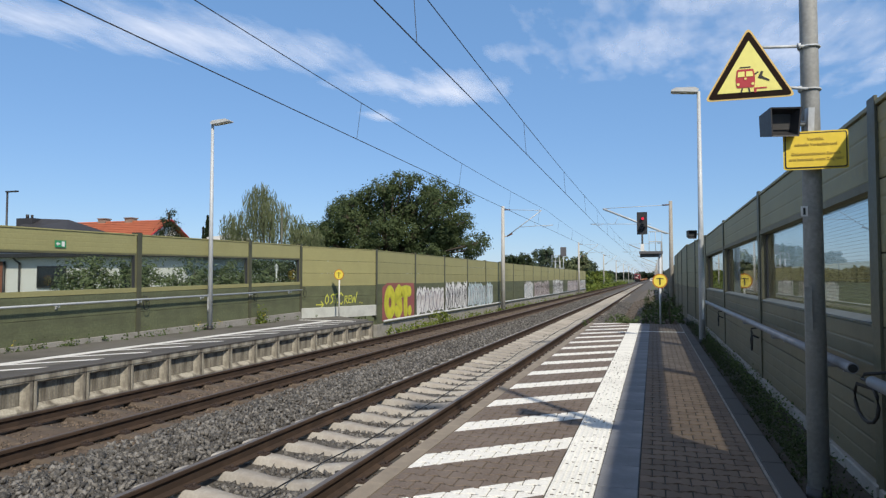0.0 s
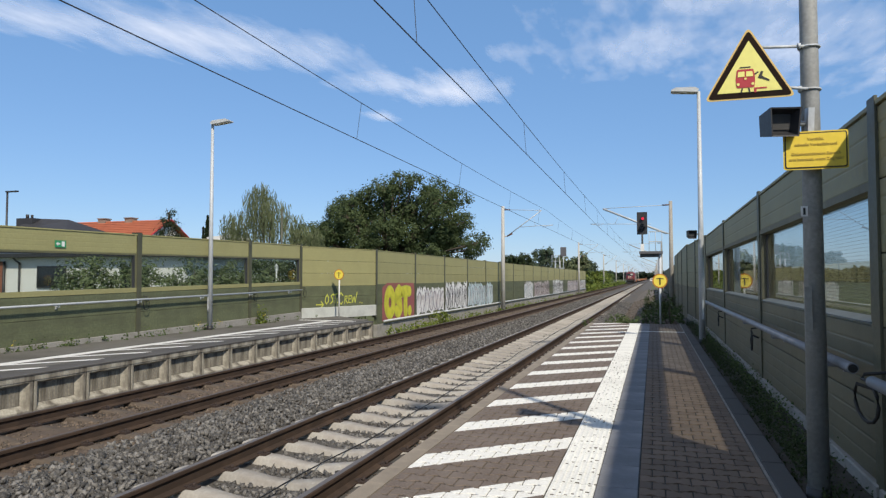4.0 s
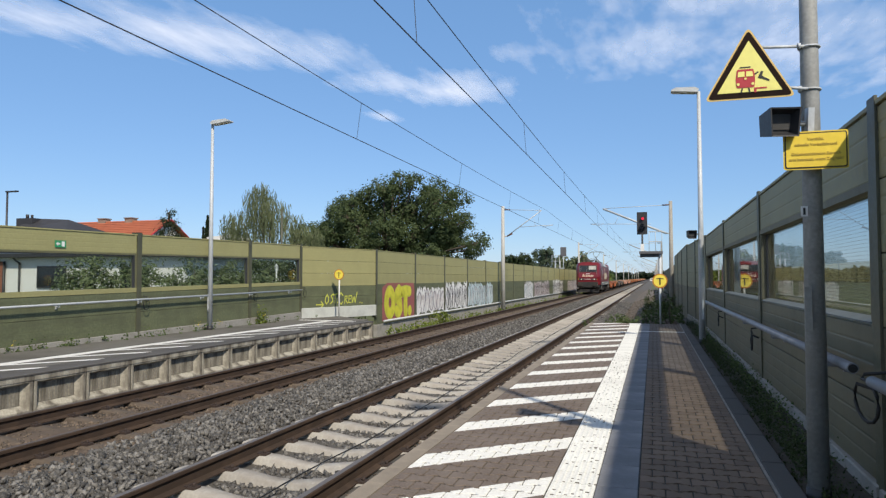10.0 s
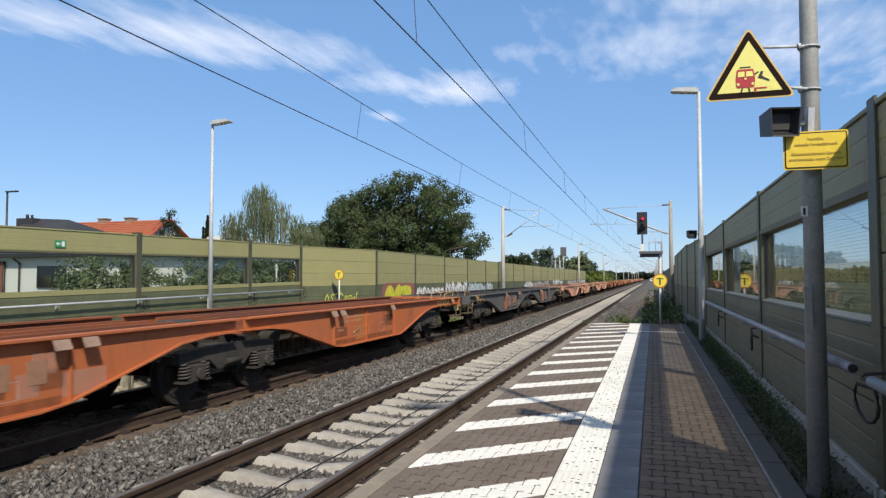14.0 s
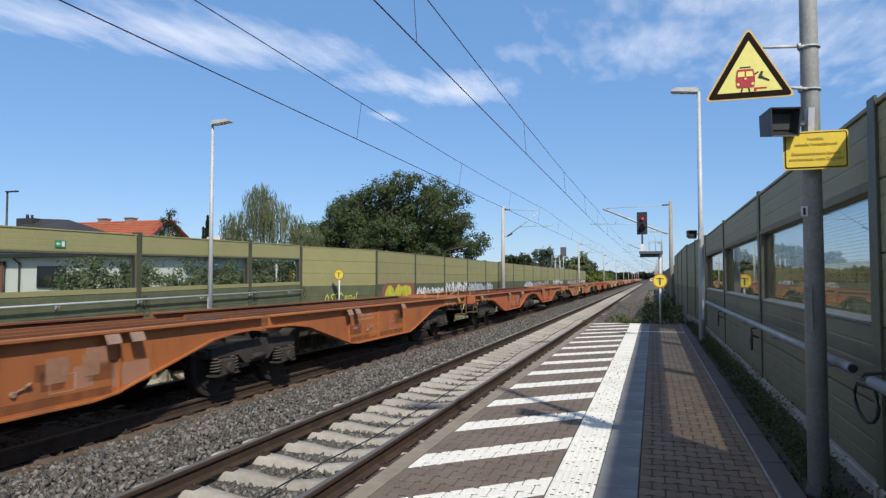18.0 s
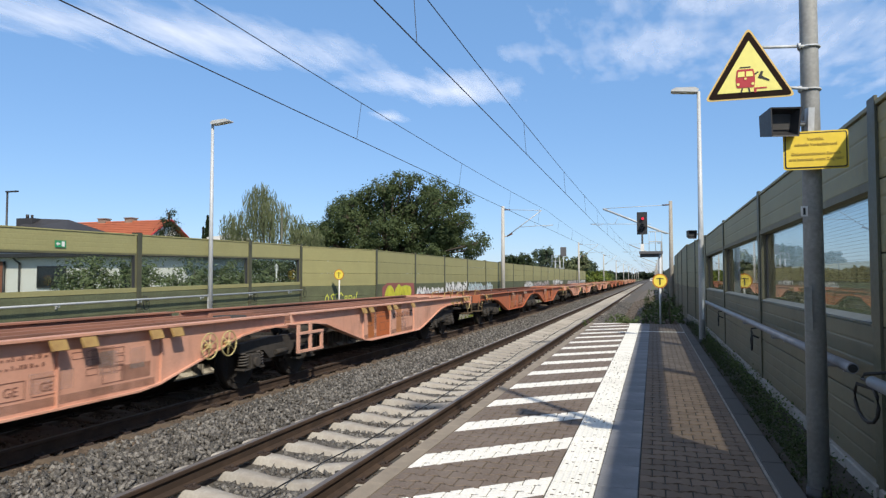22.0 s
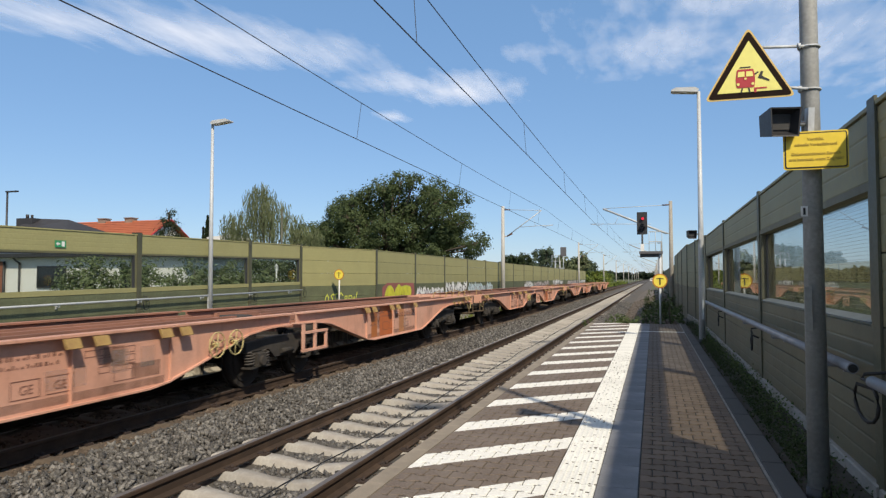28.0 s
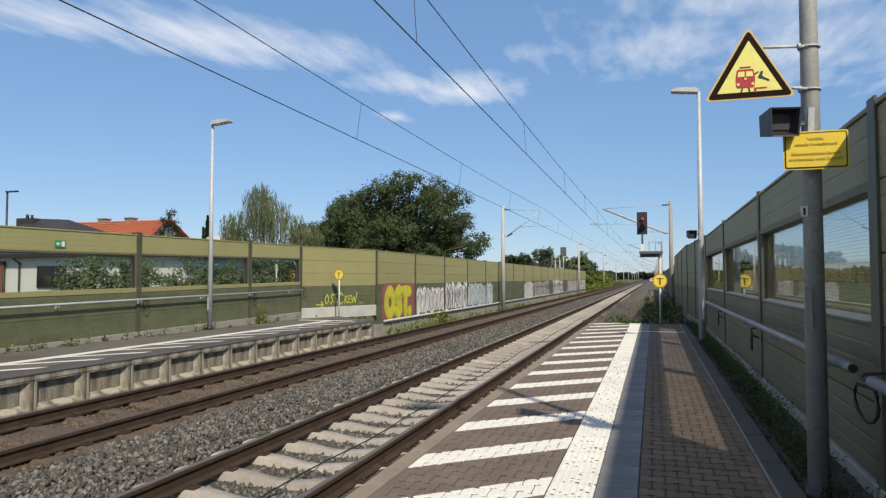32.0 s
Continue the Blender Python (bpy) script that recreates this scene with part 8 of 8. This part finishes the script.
        for dy in (-1.3, 1.3):
            for d in (-1, 1):
                clone("wheel", ME_WHEEL_BIG, lb, (d * 0.755, yb + dy, 0.61), 0 if d > 0 else math.pi)
                part("axle_box", Shape().box(d * 1.12 - 0.1, d * 1.12 + 0.12, yb + dy - 0.2, yb + dy + 0.2, 0.42, 0.72, 0.03).tube((d * 1.14, yb + dy - 0.36, 0.5), (d * 1.14, yb + dy - 0.36, 0.86), 0.09, seg=10).tube((d * 1.14, yb + dy + 0.36, 0.5), (d * 1.14, yb + dy + 0.36, 0.86), 0.09, seg=10), M_BOGIE, lb)
        for d in (-1, 1):
            part("damper", Shape().tube((d * 1.25, yb - 1.0, 0.78), (d * 1.25, yb - 0.2, 0.9), 0.05, seg=8), M_BOGIE, lb)
            part("damper", Shape().tube((d * 1.22, yb + 0.4, 0.45), (d * 1.22, yb + 0.7, 0.95), 0.06, seg=8), M_BOGIE, lb)
part("transformer_box", Shape().box(-1.2, 1.2, 6.6, 11.2, 0.32, 1.02, 0.05), M_BOGIE, loco, "sooty transformer box")
part("equipment_box", Shape().box(-1.3, 1.3, 6.3, 6.58, 0.62, 1.02, 0.03), M_BOGIE, loco)
part("equipment_box", Shape().box(-1.3, 1.3, 11.22, 11.8, 0.55, 1.02, 0.03), M_BOGIE, loco)
for d in (-1, 1):
    part("air_tank", Shape().tube((d * 1.1, 12.0, 0.85), (d * 1.1, 12.9, 0.85), 0.14, seg=12), M_BOGIE, loco)
    part("cable_trunk", Shape().box(d * 1.32 - 0.03, d * 1.32 + 0.03, 5.9, 12.2, 0.93, 1.0), M_GREYPAINT, loco)
    for y in (6.9, 8.0, 9.6, 10.7):
        part("hanging_bracket", Shape().box(d * 1.27 - 0.05, d * 1.27 + 0.05, y - 0.16, y + 0.16, 0.6, 0.93, 0.02), M_BOGIE, loco)
part("roof_deck", Shape().box(-0.95, 0.95, 3.6, LOCO - 2.9, 3.74, 3.822), M_ROOFDARK, loco)
rw = Shape()
for x in (-0.6, 0.55):
    rw.tube((x, 4.6, 4.1), (x, 13.0, 4.1), 0.02, seg=6)
    for y in np.arange(4.8, 13.2, 1.6):
        rw.tube((x, y, 3.8), (x, y, 4.1), 0.05, 0.03, 8)
part("roof_conductor", rw, M_ROOFDARK, loco)


def pantograph(y, raised, back):
    """Half-scissor current collector; back: +1, knee towards the rear."""
    p = part("pantograph", Shape().box(-0.75, 0.75, y - 0.55, y - 0.5, 3.98, 4.03).box(-0.75, 0.75, y + 0.5, y + 0.55, 3.98, 4.03).box(-0.62, -0.58, y - 0.55, y + 0.55, 3.98, 4.03).box(0.58, 0.62, y - 0.55, y + 0.55, 3.98, 4.03)
             .tube((-0.6, y - 0.5, 3.8), (-0.6, y - 0.5, 4.0), 0.06).tube((0.6, y - 0.5, 3.8), (0.6, y - 0.5, 4.0), 0.06).tube((-0.6, y + 0.5, 3.8), (-0.6, y + 0.5, 4.0), 0.06).tube((0.6, y + 0.5, 3.8), (0.6, y + 0.5, 4.0), 0.06), M_BOGIE, loco,
             "raised pantograph" if raised else "folded pantograph")
    kz, hz = (4.74, 5.46) if raised else (4.12, 4.2)
    ky = y + back * (1.15 if raised else 1.5)
    hy = y - back * (0.7 if raised else 0.0)
    part("lower_arm", Shape().tube((0, y, 4.02), (0, ky, kz), 0.055, 0.05, 8).tube((0.2, y - back * 0.3, 4.02), (0.1, ky, kz - 0.12), 0.02), M_ROOFDARK, p)
    part("upper_arm", Shape().tube((0.22, ky, kz), (0.5, hy, hz), 0.025).tube((-0.22, ky, kz), (-0.5, hy, hz), 0.025).tube((0.25, ky, kz), (-0.25, ky, kz), 0.04), M_ROOFDARK, p)
    hd = Shape()
    for dy in (-0.2, 0.2):
        pts = [(-0.98, hy + dy, hz - 0.22), (-0.86, hy + dy, hz - 0.04), (-0.7, hy + dy, hz + 0.05), (0.7, hy + dy, hz + 0.05), (0.86, hy + dy, hz - 0.04), (0.98, hy + dy, hz - 0.22)]
        hd.path(pts, 0.022, 6)
    hd.tube((0.5, hy - 0.2, hz), (0.5, hy + 0.2, hz), 0.02).tube((-0.5, hy - 0.2, hz), (-0.5, hy + 0.2, hz), 0.02)
    part("collector_head", hd, M_ROOFDARK, p)


pantograph(14.0, True, -1)
pantograph(5.2, False, 1)

for o in list(loco.children) + [c for w in wagons for c in w.children]:
    if o.name.split(".")[0] in ("stencil_band", "small_print", "stencil_print", "name_swash", "step_marking"):
        o["kind"] = "stuff"


# where the locomotive's front buffers are, in metres along y, second by second
FRONT = ((0.0, 346.0), (3.0, 267.0), (6.0, 188.0), (9.0, 108.8), (11.0, 56.1), (12.0, 29.7), (13.0, 3.5), (14.5, -35.8), (16.5, -88.3), (17.0, -101.5), (18.5, -140.5), (20.0, -179.85), (23.0, -258.6), (26.0, -337.7), (29.0, -416.9), (31.0, -469.7), (32.0, -496.1))


def motions():
    """The train runs along the far track; the clouds drift slowly."""
    walk(clouds, [(0.0, pose(0, 0, 700)), (T_END, pose(60, 20, 700))])
    walk(loco, [(t, pose(TRACK_B, y, 0)) for t, y in FRONT])
    for k, w in enumerate(wagons):
        walk(w, [(t, pose(TRACK_B, y + LOCO + WAGON * (k + 0.5), 0)) for t, y in FRONT])


motions()
